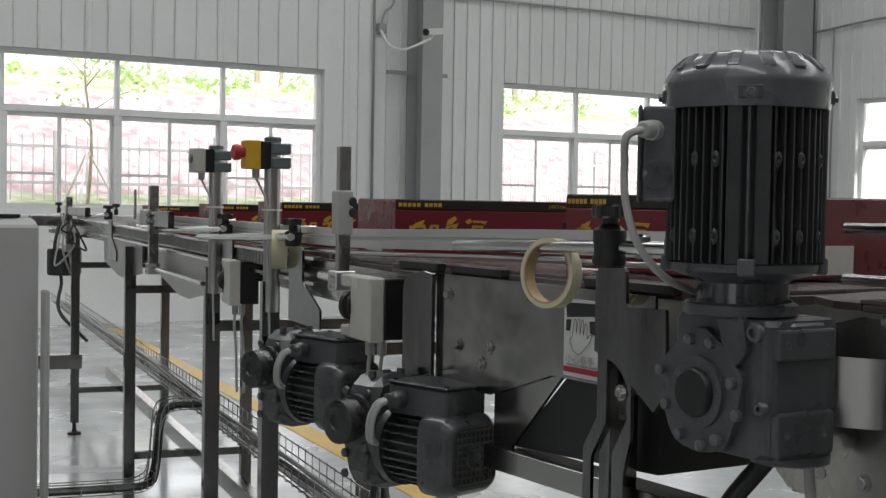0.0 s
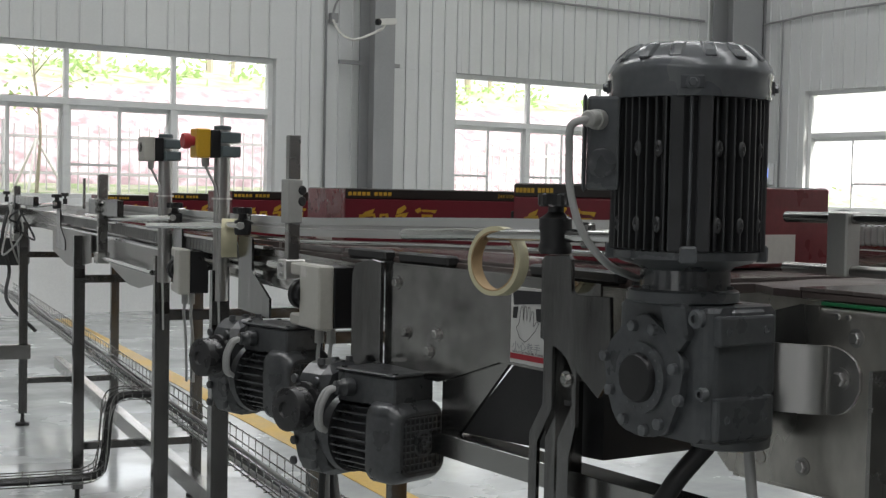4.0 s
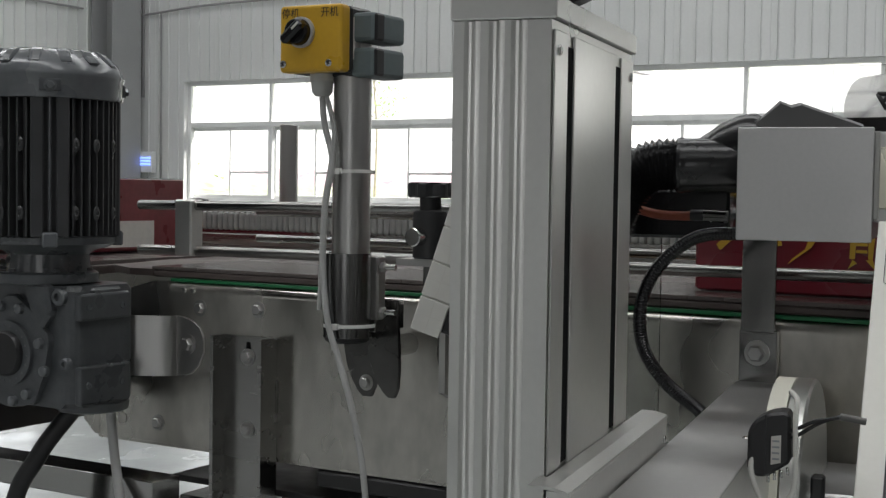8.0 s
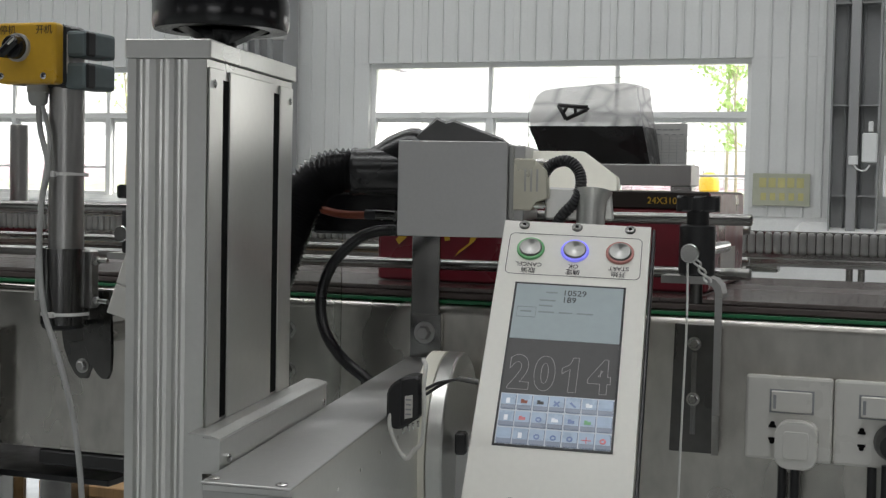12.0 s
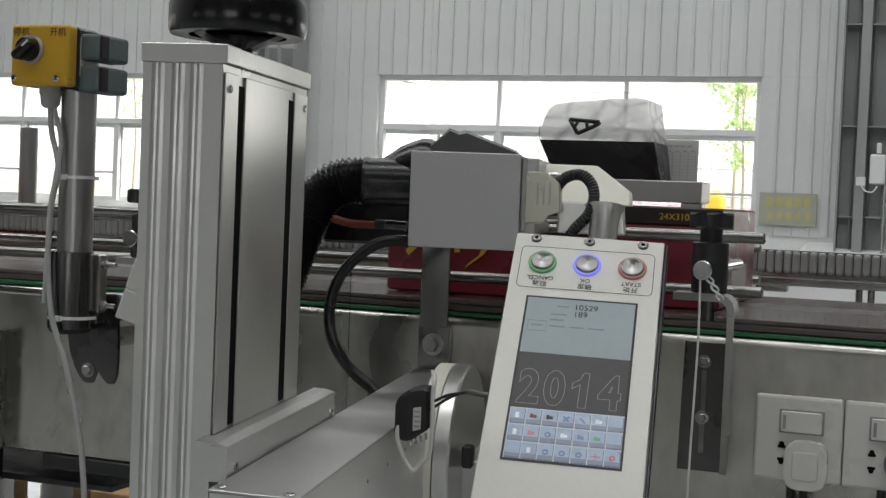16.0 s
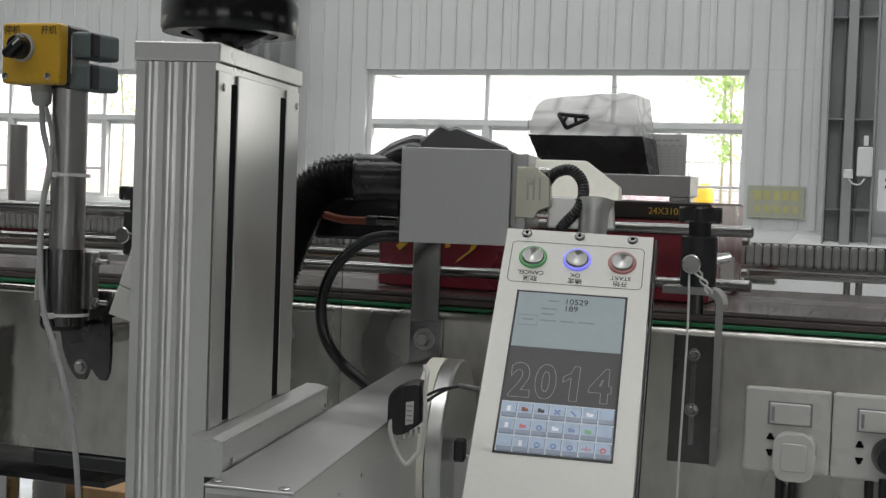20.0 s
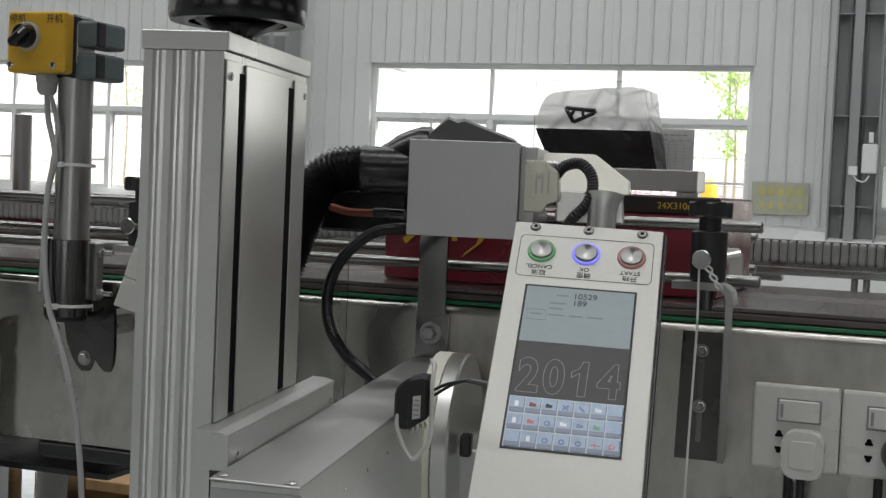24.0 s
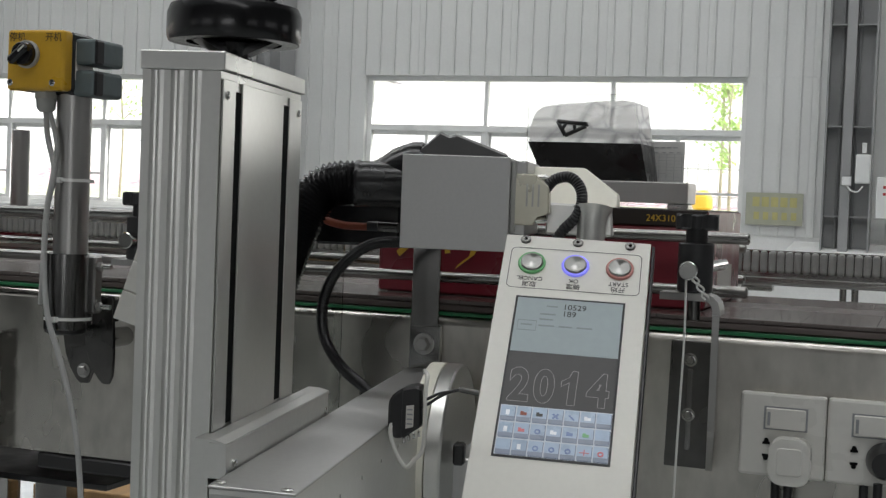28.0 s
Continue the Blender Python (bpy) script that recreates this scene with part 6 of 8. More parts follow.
for x, prof in ((1.034, [(0.603, 1.050), (0.602, 1.026), (0.598, 1.005), (0.592, 0.988), (0.584, 0.976), (0.578, 0.971), (0.566, 0.971), (0.559, 0.987), (0.552, 1.050)]),
                (1.016, [(0.559, 1.078), (0.5600, 1.044), (0.5590, 1.030), (0.5570, 1.014), (0.5530, 1.001), (0.547, 0.990), (0.541, 0.981), (0.534, 0.975), (0.5255, 0.975), (0.521, 0.985), (0.5205, 1.004), (0.521, 1.026), (0.523, 1.078)])):
    bm = bm_new()
    add_prism(bm, prof, "x", x, x + 0.005, bevel=0.0011)
    part("mount_lug", bm, DARK_STEEL, st, "curved steel lug")
box_part("lug_bridge", (TX + 0.010, 1.05, 0.536, 0.566, 1.045, 1.075), STEEL, st, 0.001)
hex_bolt((1.034, 0.5720, 0.986), (-1, 0, 0), 0.006, st)
cyl_part("spacer", (1.036, 0.572, 1.02), (PX, 0.572, 1.02), 0.012, STEEL, st, 16)
# clamp jaws on the tube
for z in (1.353, 1.318):
    bm = bm_new()
    zz0, zz1 = z - 0.0145, z + 0.0145
    add_box(bm, TX - 0.022, TX + 0.036, TY - 0.040, TY - 0.012, zz0, zz1, bevel=0.004, seg=2)
    part("clamp_jaw", bm, TEAL, st, "blue-grey cast clamp jaw")
    box_part("jaw_plate", (TX - 0.020, TX - 0.004, TY - 0.0415, TY + 0.030, zz0 + 0.001, zz1 - 0.001), BLACK, st, 0.002)
m = Matrix.Translation((0.961, 0.582, 1.341)) @ pose(0, 0, 0, 0, 0, 3)
bm = bm_new()
add_box(bm, -0.004, 0.026, -0.0365, 0.0365, -0.033, 0.033, bevel=0.003, m=m)
enc = part("enclosure", bm, BLACK, st, "black rear half of the switch box")
bm = bm_new()
add_box(bm, -0.022, -0.0035, -0.0362, 0.0372, -0.0335, 0.0335, bevel=0.004, seg=3, m=m)
lid = part("lid", bm, YELLOW, enc, "yellow lid")
bm = bm_new()
add_box(bm, 0.000, 0.020, -0.0378, -0.0367, -0.020, 0.022, m=m)
part("rating_label", bm, PALE, enc, "pale rating label")
bm = bm_new()
c, d = m @ Vector((-0.022, 0.010, 0.006)), m.to_3x3() @ Vector((-1, 0, 0))
add_lathe(bm, c, d, [(0, 0.0155), (0.004, 0.0155), (0.005, 0.0145), (0.005, 0)], 32)
part("bezel", bm, GREY_PL, lid, "grey switch bezel")
bm = bm_new()
add_lathe(bm, c + d * 0.005, d, [(0, 0.0135), (0.008, 0.0125), (0.009, 0.0115), (0.009, 0)], 32)
m2 = m @ Matrix.Translation((-0.031, 0.010, 0.006)) @ pose(0, 0, 0, 50, 0, 0)
add_box(bm, -0.012, 0.004, -0.0055, 0.0055, -0.016, 0.013, bevel=0.003, m=m2)
knob = part("rotary_knob", bm, GLOSS_BLACK, lid, "black rotary knob")
bm = bm_new()
add_box(bm, -0.0126, -0.0119, -0.0011, 0.0011, 0.002, 0.012, m=m2)
part("pointer", bm, PALE, lid)
for dy, word in ((0.034, "停机"), (-0.012, "开机")):
    text_part("lettering", word, 0.0105, m @ Matrix.Translation((-0.0223, dy, 0.0215)) @ Matrix(((0, 0, -1, 0), (-1, 0, 0, 0), (0, 1, 0, 0), (0, 0, 0, 1))), INK, lid, 0.0001)
for dy in (0.032, -0.022):
    bm = bm_new()
    add_lathe(bm, m @ Vector((-0.022, dy, -0.025)), d, [(0, 0.0038), (0.0008, 0.0038), (0.0012, 0.003), (0.0012, 0)], 16)
    scr = part("screw", bm, CHROME, lid)
    bm = bm_new()
    mm = m @ Matrix.Translation((-0.0235, dy, -0.025)) @ pose(0, 0, 0, 30, 0, 0)
    add_box(bm, -0.0002, 0.0002, -0.0025, 0.0025, -0.0005, 0.0005, m=mm)
    add_box(bm, -0.0003, 0.0001, -0.0005, 0.0005, -0.0025, 0.0025, m=mm)
    part("cross_slot", bm, INK, lid)
bm = bm_new()
gp = m @ Vector((0.004, 0.002, -0.033))
add_lathe(bm, gp, (0, 0, -1), [(0, 0.0125), (0.008, 0.0125), (0.009, 0.0115), (0.019, 0.0105), (0.023, 0.007), (0.023, 0)], 18)
part("cable_gland", bm, GREY_PL, enc, "pale grey cable gland")
gx, gy, gz = gp
cable_part("lead", [(gx, gy, gz - 0.02), (gx - 0.004, gy - 0.006, gz - 0.05), (gx - 0.009, gy - 0.020, gz - 0.09), (gx - 0.010, gy - 0.013, gz - 0.13), (gx - 0.012, gy - 0.012, gz - 0.19), (gx - 0.014, gy - 0.020, gz - 0.25),
                    (gx - 0.014, gy - 0.035, gz - 0.29), (gx - 0.014, gy - 0.052, gz - 0.34), (gx - 0.012, gy - 0.064, gz - 0.40), (gx - 0.010, gy - 0.072, gz - 0.50), (gx, gy - 0.08, gz - 0.72)], 0.0032, CABLE, st, 10, label="pale grey switch cable")
cable_part("lead", [(gx + 0.001, gy - 0.004, gz - 0.02), (gx - 0.006, gy - 0.020, gz - 0.06), (gx - 0.008, gy - 0.016, gz - 0.10), (gx - 0.006, gy - 0.008, gz - 0.14), (gx - 0.006, gy - 0.004, gz - 0.24)], 0.0026, CABLE, st, 10)
for z in (1.207, 1.050):
    bm = bm_new()
    rr = TR + (0.0062 if z < 1.1 else 0.004)
    add_ring(bm, (TX - 0.001, TY, z), (0.02, 0.02, 1), rr + 0.0012, rr, 0.0035, 36)
    add_box(bm, TX - rr - 0.005, TX - rr + 0.001, TY - 0.004, TY + 0.003, z - 0.001, z + 0.005, bevel=0.0005)
    part("cable_tie", bm, TIE, st, "white cable tie")

# ---- hand scanner with a white checked face, hanging behind the column ----
eye = thing("hand_scanner", "tilted scanner with a white checked face and black back", "scanner", (0.69, 0.27, 1.07))
su, sw = Vector((0.06, -0.31, 0.95)).normalized(), Vector((0.29, -0.91, -0.29)).normalized()
sn = su.cross(sw).normalized()
sw = sn.cross(su)
m = Matrix((sw, su, sn)).transposed().to_4x4()
m.translation = Vector((0.681, 0.298, 1.090))
for k in range(7):
    bm = bm_new()
    add_box(bm, 0.0, 0.0225, k * 0.0268 + 0.0004, (k + 1) * 0.0268 - 0.0004, 0.0, 0.003, bevel=0.0006, m=m)
    seg_ob = part("face_segment", bm, WHITE_PL, eye, "white face segment")
    bm = bm_new()
    add_box(bm, 0.0112, 0.0115, k * 0.0268 + 0.001, (k + 1) * 0.0268 - 0.001, -0.0002, 0.0, m=m)
    add_box(bm, 0.001, 0.0215, k * 0.0268 + 0.0133, k * 0.0268 + 0.0136, -0.0002, 0.0, m=m)
    part("score_line", bm, PALE, seg_ob)
bm = bm_new()
add_box(bm, 0.0005, 0.022, 0.001, 0.187, 0.0025, 0.0045, m=m)
part("face_backing", bm, PALE, eye, "white backing of the face")
bm = bm_new()
add_box(bm, 0.001, 0.046, 0.004, 0.188, 0.0046, 0.034, bevel=0.003, seg=2, m=m)
part("body", bm, BLACK, eye, "black rear housing")
bm = bm_new()
add_box(bm, 0.018, 0.10, 0.12, 0.15, 0.010, 0.016, bevel=0.001, m=m)
part("bracket", bm, STEEL, eye, "steel holding bracket")
p = m @ Vector((0.035, 0.002, 0.022))
cable_part("lead", [p + Vector((0, 0, 0.004)), p + Vector((0.010, 0.006, -0.022)), p + Vector((0.050, 0.028, -0.06)), p + Vector((0.085, 0.046, -0.10)), p + Vector((0.10, 0.052, -0.20)), p + Vector((0.10, 0.05, -0.5))], 0.0040, BLACK, eye, 12)
bm = bm_new()
add_sweep(bm, [p + Vector((0.0022 * k, 0.0012 * k, -0.004 - 0.0026 * k)) for k in range(17)], 0.0058, 12, ribs=0.16)
part("strain_relief", bm, BLACK, eye, "ribbed strain relief")

# ---- feed conveyor with its two drives ----
TH = radians(10)


def P2(s, lat=0.0, z=0.0):
    """A place on the feed line: metres along it from its bend, metres to its far side, height."""
    return Vector((1.10 + s * math.sin(TH) + lat * math.cos(TH), 1.9 + s * math.cos(TH) - lat * math.sin(TH), z))


FEED = Matrix.Translation(P2(0)) @ pose(0, 0, 0, 0, 0, -10)  # local y along the line, x to its far side

feed = thing("feed_conveyor", "stainless feed conveyor bed with blotched side plates", "conveyor", (1.3, 1.6, 0))
bm = bm_new()
add_prism(bm, [(1.235, 1.073), (1.235, 0.952), (1.45, 0.952), (1.60, 0.905), (1.756, 0.905), (1.756, 1.073)], "x", 1.070, 1.074)
add_box(bm, 1.0705, 1.10, 1.235, 1.90, 1.0732, 1.0762)
part("side_plate", bm, STEEL_M, feed, "mirror-like side plate with cloudy reflections in its colour")
bm = bm_new()
add_prism(bm, [(1.752, 0.905), (1.752, 1.076), (1.776, 1.079), (1.832, 1.070), (1.842, 1.05), (1.842, 0.905)], "x", 1.058, 1.066, bevel=0.001)
part("end_bracket", bm, LEG_STEEL, feed, "folded steel end bracket")
box_part("side_plate", (1.52, 1.524, 1.10, 1.95, 0.90, 1.075), STEEL_W, feed, 0)
box_part("bed", (1.10, 1.51, 1.12, 1.95, 1.070, 1.082), BELT_EDGE, feed, 0.001, "dark belt bed")
bm = bm_new()
add_box(bm, 0, 0.40, 0, 0.0370, 0, 0.005, bevel=0.0003)
slat2 = mesh_of("slat", bm, BELT)
for k in range(20):
    s = new("slat", slat2)
    s.matrix_basis = Matrix.Translation((1.105, 1.13 + k * 0.0375, 1.0825))
    hang(s, feed)
for y0, y1 in ((1.22, 1.40), (1.60, 1.74), (1.78, 1.90)):
    box_part("edge_pad", (1.082, 1.104, y0, y1, 1.0765, 1.092), RUBBER, feed, 0.003, "black rubber edge pad")
for y, z in ((1.69, 0.970), (1.605, 0.975), (1.72, 1.045), (1.625, 0.948)):
    hex_bolt((1.070, y, z), (-1, 0, 0), 0.0075, feed, STEEL)
# black chute under the plate
bm = bm_new()
add_prism(bm, [(1.24, 0.945), (1.43, 0.952), (1.56, 0.835), (1.24, 0.850)], "x", 1.085, 1.42)
part("chute", bm, BLACK, feed, "black chute below the plate")
bm = bm_new()
add_prism(bm, [(1.43, 0.956), (1.60, 0.95), (1.60, 0.82), (1.56, 0.828)], "x", 1.078, 1.084)
part("chute_cheek", bm, STEEL, feed)
box_part("cross_beam", (1.06, 1.11, 0.90, 1.60, 0.800, 0.833), STEEL, feed, 0.001)
box_part("cross_beam", (1.06, 1.11, 0.90, 1.30, 0.700, 0.733), STEEL, feed, 0.001)
# warning sign
sign = thing("warning_sign", "white warning sign with a hand caught in rollers", "sign", (1.068, 1.38, 0.96))
box_part("card", (1.0665, 1.0695, 1.332, 1.418, 0.957, 1.061), PAPER, sign, 0.0005)
box_part("red_bar", (1.0660, 1.0664, 1.333, 1.417, 0.9625, 0.9700), RED_INK, sign, 0)
bm = bm_new()
add_prism(bm, [(1.340, 1.042), (1.411, 1.036), (1.413, 1.052), (1.408, 1.056), (1.340, 1.058)], "x", 1.0659, 1.0664, bevel=0.0)
add_prism(bm, [(1.413, 1.018), (1.404, 1.018), (1.401, 1.034), (1.412, 1.033)], "x", 1.0659, 1.0664)
add_prism(bm, [(1.346, 1.016), (1.360, 1.018), (1.362, 1.034), (1.344, 1.035)], "x", 1.0659, 1.0664)
part("roller_mark", bm, INK, sign)
outline = [(1.404, 1.005), (1.398, 1.012), (1.394, 1.034), (1.390, 1.034), (1.389, 1.016), (1.386, 1.035), (1.382, 1.035), (1.381, 1.016), (1.378, 1.035), (1.374, 1.034), (1.374, 1.015), (1.370, 1.030), (1.366, 1.029),
           (1.366, 1.010), (1.360, 1.016), (1.354, 1.016), (1.362, 1.004), (1.376, 0.992), (1.384, 0.987), (1.396, 0.992)]
bm = bm_new()
for (a, b), (c, d) in zip(outline, outline[1:] + outline[:1]):
    e = Vector((c - a, d - b))
    w = Vector((-e.y, e.x)).normalized() * 0.0005
    vs = [bm.verts.new((1.0657, q[0], q[1])) for q in ((a - w.x, b - w.y), (c - w.x, d - w.y), (c + w.x, d + w.y), (a + w.x, b + w.y))]
    bm.faces.new(vs)
part("hand_mark", bm, INK, sign, "outlined hand sign")
SIGN = Matrix(((0, 0, -1, 1.0660), (-1, 0, 0, 1.413), (0, 1, 0, 0), (0, 0, 0, 1)))
text_part("lettering", "小心卷手", 0.0150, SIGN @ Matrix.Translation((0, 0.9755, 0)) @ Matrix.Diagonal((1.05, 0.9, 1, 1)), GREY_INK, sign, 0.0001)
text_part("lettering", "WATCH YOUR HANDS", 0.0062, SIGN @ Matrix.Translation((0.001, 0.9712, 0)) @ Matrix.Diagonal((1.15, 0.62, 1, 1)), INK, sign, 0.0001)

# ---- steel bracket and leg beside the gear motor ----
leg = thing("support_leg", "stainless support leg toned dark, with an angled bracket plate", "support", (1.03, 1.28, 0))
bm = bm_new()
add_prism(bm, [(1.290, 1.104), (1.284, 1.110), (1.236, 1.113), (1.231, 1.108), (1.230, 1.068), (1.224, 1.063), (1.157, 1.067), (1.152, 0.973), (1.176, 0.943), (1.250, 0.995), (1.290, 1.005)], "x", 1.018, 1.024, bevel=0.0008)
part("bracket_plate", bm, LEG_STEEL, leg, "thick bracket plate")
bm = bm_new()
add_prism(bm, [(1.290, 1.02), (1.290, 0.920), (1.316, 0.880), (1.322, 0.0), (1.305, 0.0), (1.300, 0.87), (1.272, 0.915), (1.272, 1.02)], "x", 1.0245, 1.030)
add_box(bm, 1.030, 1.075, 1.270, 1.290, 0.0, 1.0)
part("upright", bm, LEG_STEEL, leg)
bm = bm_new()
add_prism(bm, [(1.245, 0.985), (1.232, 0.968), (1.232, 0.925), (1.258, 0.88), (1.258, 0.0), (1.240, 0.0), (1.236, 0.86), (1.224, 0.90), (1.224, 0.985)], "x", 1.0245, 1.030)
part("upright", bm, LEG_STEEL, leg)
hex_bolt((1.024, 1.241, 0.958), (-1, 0, 0), 0.007, leg, STEEL)
box_part("slot", (1.0238, 1.0243, 1.232, 1.245, 0.925, 0.931), INK, leg, 0)
box_part("cross_tube", (1.03, 1.07, 0.85, 1.28, 0.60, 0.64), LEG_STEEL, leg, 0.001)

# ---- rod clamp with masking tape ----
rc = thing("rail_clamp", "black star knob clamp holding a bright rod", "rail clamp", (1.02, 1.25, 1.11), "clamps of the guide rods")
bm = bm_new()
add_lathe(bm, (1.012, 1.256, 1.1135), (0, 0, 1), [(0, 0.019), (0.004, 0.021), (0.010, 0.021), (0.014, 0.019), (0.026, 0.019), (0.030, 0.0205), (0.044, 0.0205), (0.048, 0.014), (0.052, 0.010), (0.060, 0.010)], 22)
part("clamp_body", bm, BLACK, rc)
bm = bm_new()
star = [(1.012 + r * math.cos(a), 1.256 + r * math.sin(a)) for a, r in ((2 * math.pi * k / 24, 0.0235 if k % 4 in (0, 1) else 0.019) for k in range(24))]
add_prism(bm, star, "z", 1.172, 1.189, bevel=0.0025)
part("star_knob", bm, BLACK, rc, "black star knob")
bm = bm_new()
add_cyl(bm, (1.000, 1.592, 1.1255), (1.006, 1.25, 1.137), 0.0080, 20, 0.001)
part("rod", bm, CHROME, rc, "bright steel rod")
cyl_part("rod", (1.016, 1.235, 1.137), (1.03, 1.14, 1.139), 0.0085, CHROME, rc, 18, 0.001)
box_part("rod_eye", (1.018, 1.030, 1.140, 1.165, 1.124, 1.152), STEEL, rc, 0.003)
box_part("rod_eye", (1.016, 1.028, 1.195, 1.215, 1.122, 1.154), STEEL, rc, 0.003)


def tape_roll(name, center, axis, r_out, r_in, width, label):
    root = thing(name, label, "tape roll", center)
    bm = bm_new()
    ax = Vector(axis).normalized()
    add_ring(bm, Vector(center) - ax * width / 2, ax, r_out, r_in + 0.002, width, 48)
    part("tape", bm, TAPE, root)
    bm = bm_new()
    add_ring(bm, Vector(center) - ax * (width / 2 + 0.0003), ax, r_in + 0.002, r_in, width + 0.0006, 48)
    core = part("core", bm, CARD, root, "brown card core")
    bm = bm_new()
    d, u, w = basis(ax)
    for k in range(7):
        a = radians(150 + k * 9)
        c = Vector(center) + (u * math.cos(a) + w * math.sin(a)) * (r_in - 0.0004)
        add_box(bm, -0.002, 0.002, -0.0002, 0.0002, -0.003, 0.003, m=Matrix.Translation(c) @ Matrix((u, w, d)).transposed().to_4x4() @ pose(0, 0, 0, 0, 0, math.degrees(a) + 90))
    part("core_print", bm, GREY_INK, core)
    return root


tape_roll("tape_roll", (1.004, 1.365, 1.0985), (-0.98, -0.2, 0.05), 0.0455, 0.0375, 0.019, "cream masking tape roll hanging on a rod")
c2 = P2(0.79, -0.012, 1.076)
tape_roll("tape_roll", c2, (0.90, -0.44, 0), 0.043, 0.036, 0.034, "cream masking tape roll hanging on a rod")

# aluminium side guide of the feed line, bending away
guide = thing("side_guide", "bright aluminium side guide along the feed belt", "side guide", (1.2, 1.9, 1.11))
path = smooth_path([(1.150, 1.10, 1.157), (1.152, 1.40, 1.153), (1.158, 1.75, 1.146), (1.190, 2.30, 1.132), (1.30, 2.95, 1.128), (1.45, 3.8, 1.126), (1.62, 4.8, 1.124)], 6)
bm = bm_new()
sec = [(0, 0), (0, -0.014), (0.004, -0.016), (0.004, -0.020), (0, -0.022), (0, -0.036), (0.014, -0.036), (0.014, 0)]
rings = []
for i, q in enumerate(path):
    d = (path[min(i + 1, len(path) - 1)] - path[max(i - 1, 0)]).normalized()
    n = Vector((d.y, -d.x, 0)).normalized()
    rings.append([bm.verts.new(q + n * a + Vector((0, 0, b))) for a, b in sec])
for ra, rb in zip(rings, rings[1:]):
    for k in range(len(sec)):
        bm.faces.new([ra[k], ra[(k + 1) % len(sec)], rb[(k + 1) % len(sec)], rb[k]])
bm.faces.new(rings[0])
bm.faces.new(rings[-1][::-1])
part("profile", bm, ALU_RAIL, guide)
bm = bm_new()
add_sweep(bm, [q + Vector((0.004, 0, -0.046)) for q in path], 0.005, 10)
part("lower_rod", bm, CHROME, guide)
for s, w in ((0.72, 0.0), (0.42, 0.02), (1.5, 0.0)):
    c = P2(s, 0.02, 1.117)
    bm = bm_new()
    add_box(bm, c.x - 0.012, c.x + 0.03, c.y - 0.012, c.y + 0.012, 1.100, 1.13, bevel=0.003)
    part("swivel_clamp", bm, STEEL, guide)

# ---- second stretch of the feed line ----
feed2 = thing("feed_conveyor", "long steel feed conveyor on square legs with braces", "conveyor", P2(2.5, 0.2, 0))
dims2 = [("side_beam", (0.02, 0.026, 0.05, 6.6, 0.985, 1.062), STEEL_H), ("side_beam", (0.42, 0.426, 0.05, 6.6, 0.985, 1.062), STEEL_H), ]


def feed_box(name, d, mat, parent=feed2, bevel=0.0, label=""):
    bm = bm_new()
    add_box(bm, *d, bevel=bevel, m=FEED)
    return part(name, bm, mat, parent, label)


for nm, d, mt in dims2:
    feed_box(nm, d, mt)
# the belt falls a little towards the far end
FALL = FEED @ Matrix.Translation((0, 0.4, 1.07)) @ pose(0, 0, 0, -0.9) @ Matrix.Translation((0, -0.4, -1.07))
for nm, d, mt in (("bed", (0.030, 0.416, 0.05, 6.55, 1.045, 1.0665), BELT_EDGE), ("deck_belt", (0.05, 0.40, 0.05, 6.55, 1.0668, 1.0782), BELT)):
    bm = bm_new()
    add_box(bm, *d, m=FALL)
    part(nm, bm, mt, feed2)
bm = bm_new()
add_box(bm, 0.0, 0.012, 0.0, 0.022, 0.0, 0.030)
tooth = mesh_of("chain_link", bm, CHAIN)
for k in range(90):
    s = new("chain_link", tooth)
    s.matrix_basis = FEED @ Matrix.Translation((0.006, 0.7 + k * 0.032, 1.030))
    hang(s, feed2)
feed_box("chain_guard", (-0.004, 0.018, 0.55, 3.9, 1.062, 1.070), CHROME, bevel=0.001)
feed_box("chain_guard", (-0.004, 0.004, 0.55, 3.9, 1.010, 1.018), CHROME, bevel=0.001)
for s0, s1, z0 in ((1.55, 2.35, 0.885), (2.75, 3.75, 0.87)):
    bm = bm_new()
    add_prism(bm, [(s0, 1.02), (s1, 1.02), (s1, z0 + 0.04), ((s0 + s1) / 2 + 0.08, z0), ((s0 + s1) / 2 - 0.08, z0), (s0, z0 + 0.04)], "x", -0.002, 0.002)
    for v in bm.verts:
        v.co = FEED @ v.co
    part("return_guard", bm, TUBE, feed2, "grey sheet guard under the belt")
feed_box("skirt", (0.018, 0.020, 1.5, 3.2, 0.94, 1.0), TUBE)
for s in (0.87, 1.50, 2.95, 4.72):
    for lat in (-0.012, 0.43):
        bm = bm_new()
        add_prism(bm, [(s - 0.017, 0.06), (s - 0.017, 0.845), (s - 0.010, 0.875), (s - 0.010, 1.0), (s + 0.014, 1.0), (s + 0.014, 0.875), (s + 0.020, 0.845), (s + 0.020, 0.06)], "x", lat - 0.02, lat + 0.02, bevel=0.001)
        for v in bm.verts:
            v.co = FEED @ v.co
        lg = part("leg", bm, LEG_STEEL, feed2)
        c = FEED @ Vector((lat, s, 0))
        bm = bm_new()
        add_lathe(bm, c, (0, 0, 1), [(0, 0.034), (0.012, 0.032), (0.018, 0.012), (0.03, 0.009), (0.07, 0.009), (0.07, 0)], 18)
        part("foot", bm, RUBBER, lg, "black levelling foot")
    for z in (0.84, 0.22):
        feed_box("cross_tube", (0.008, 0.41, s - 0.014, s + 0.014, z - 0.014, z + 0.014), LEG_STEEL, bevel=0.001)
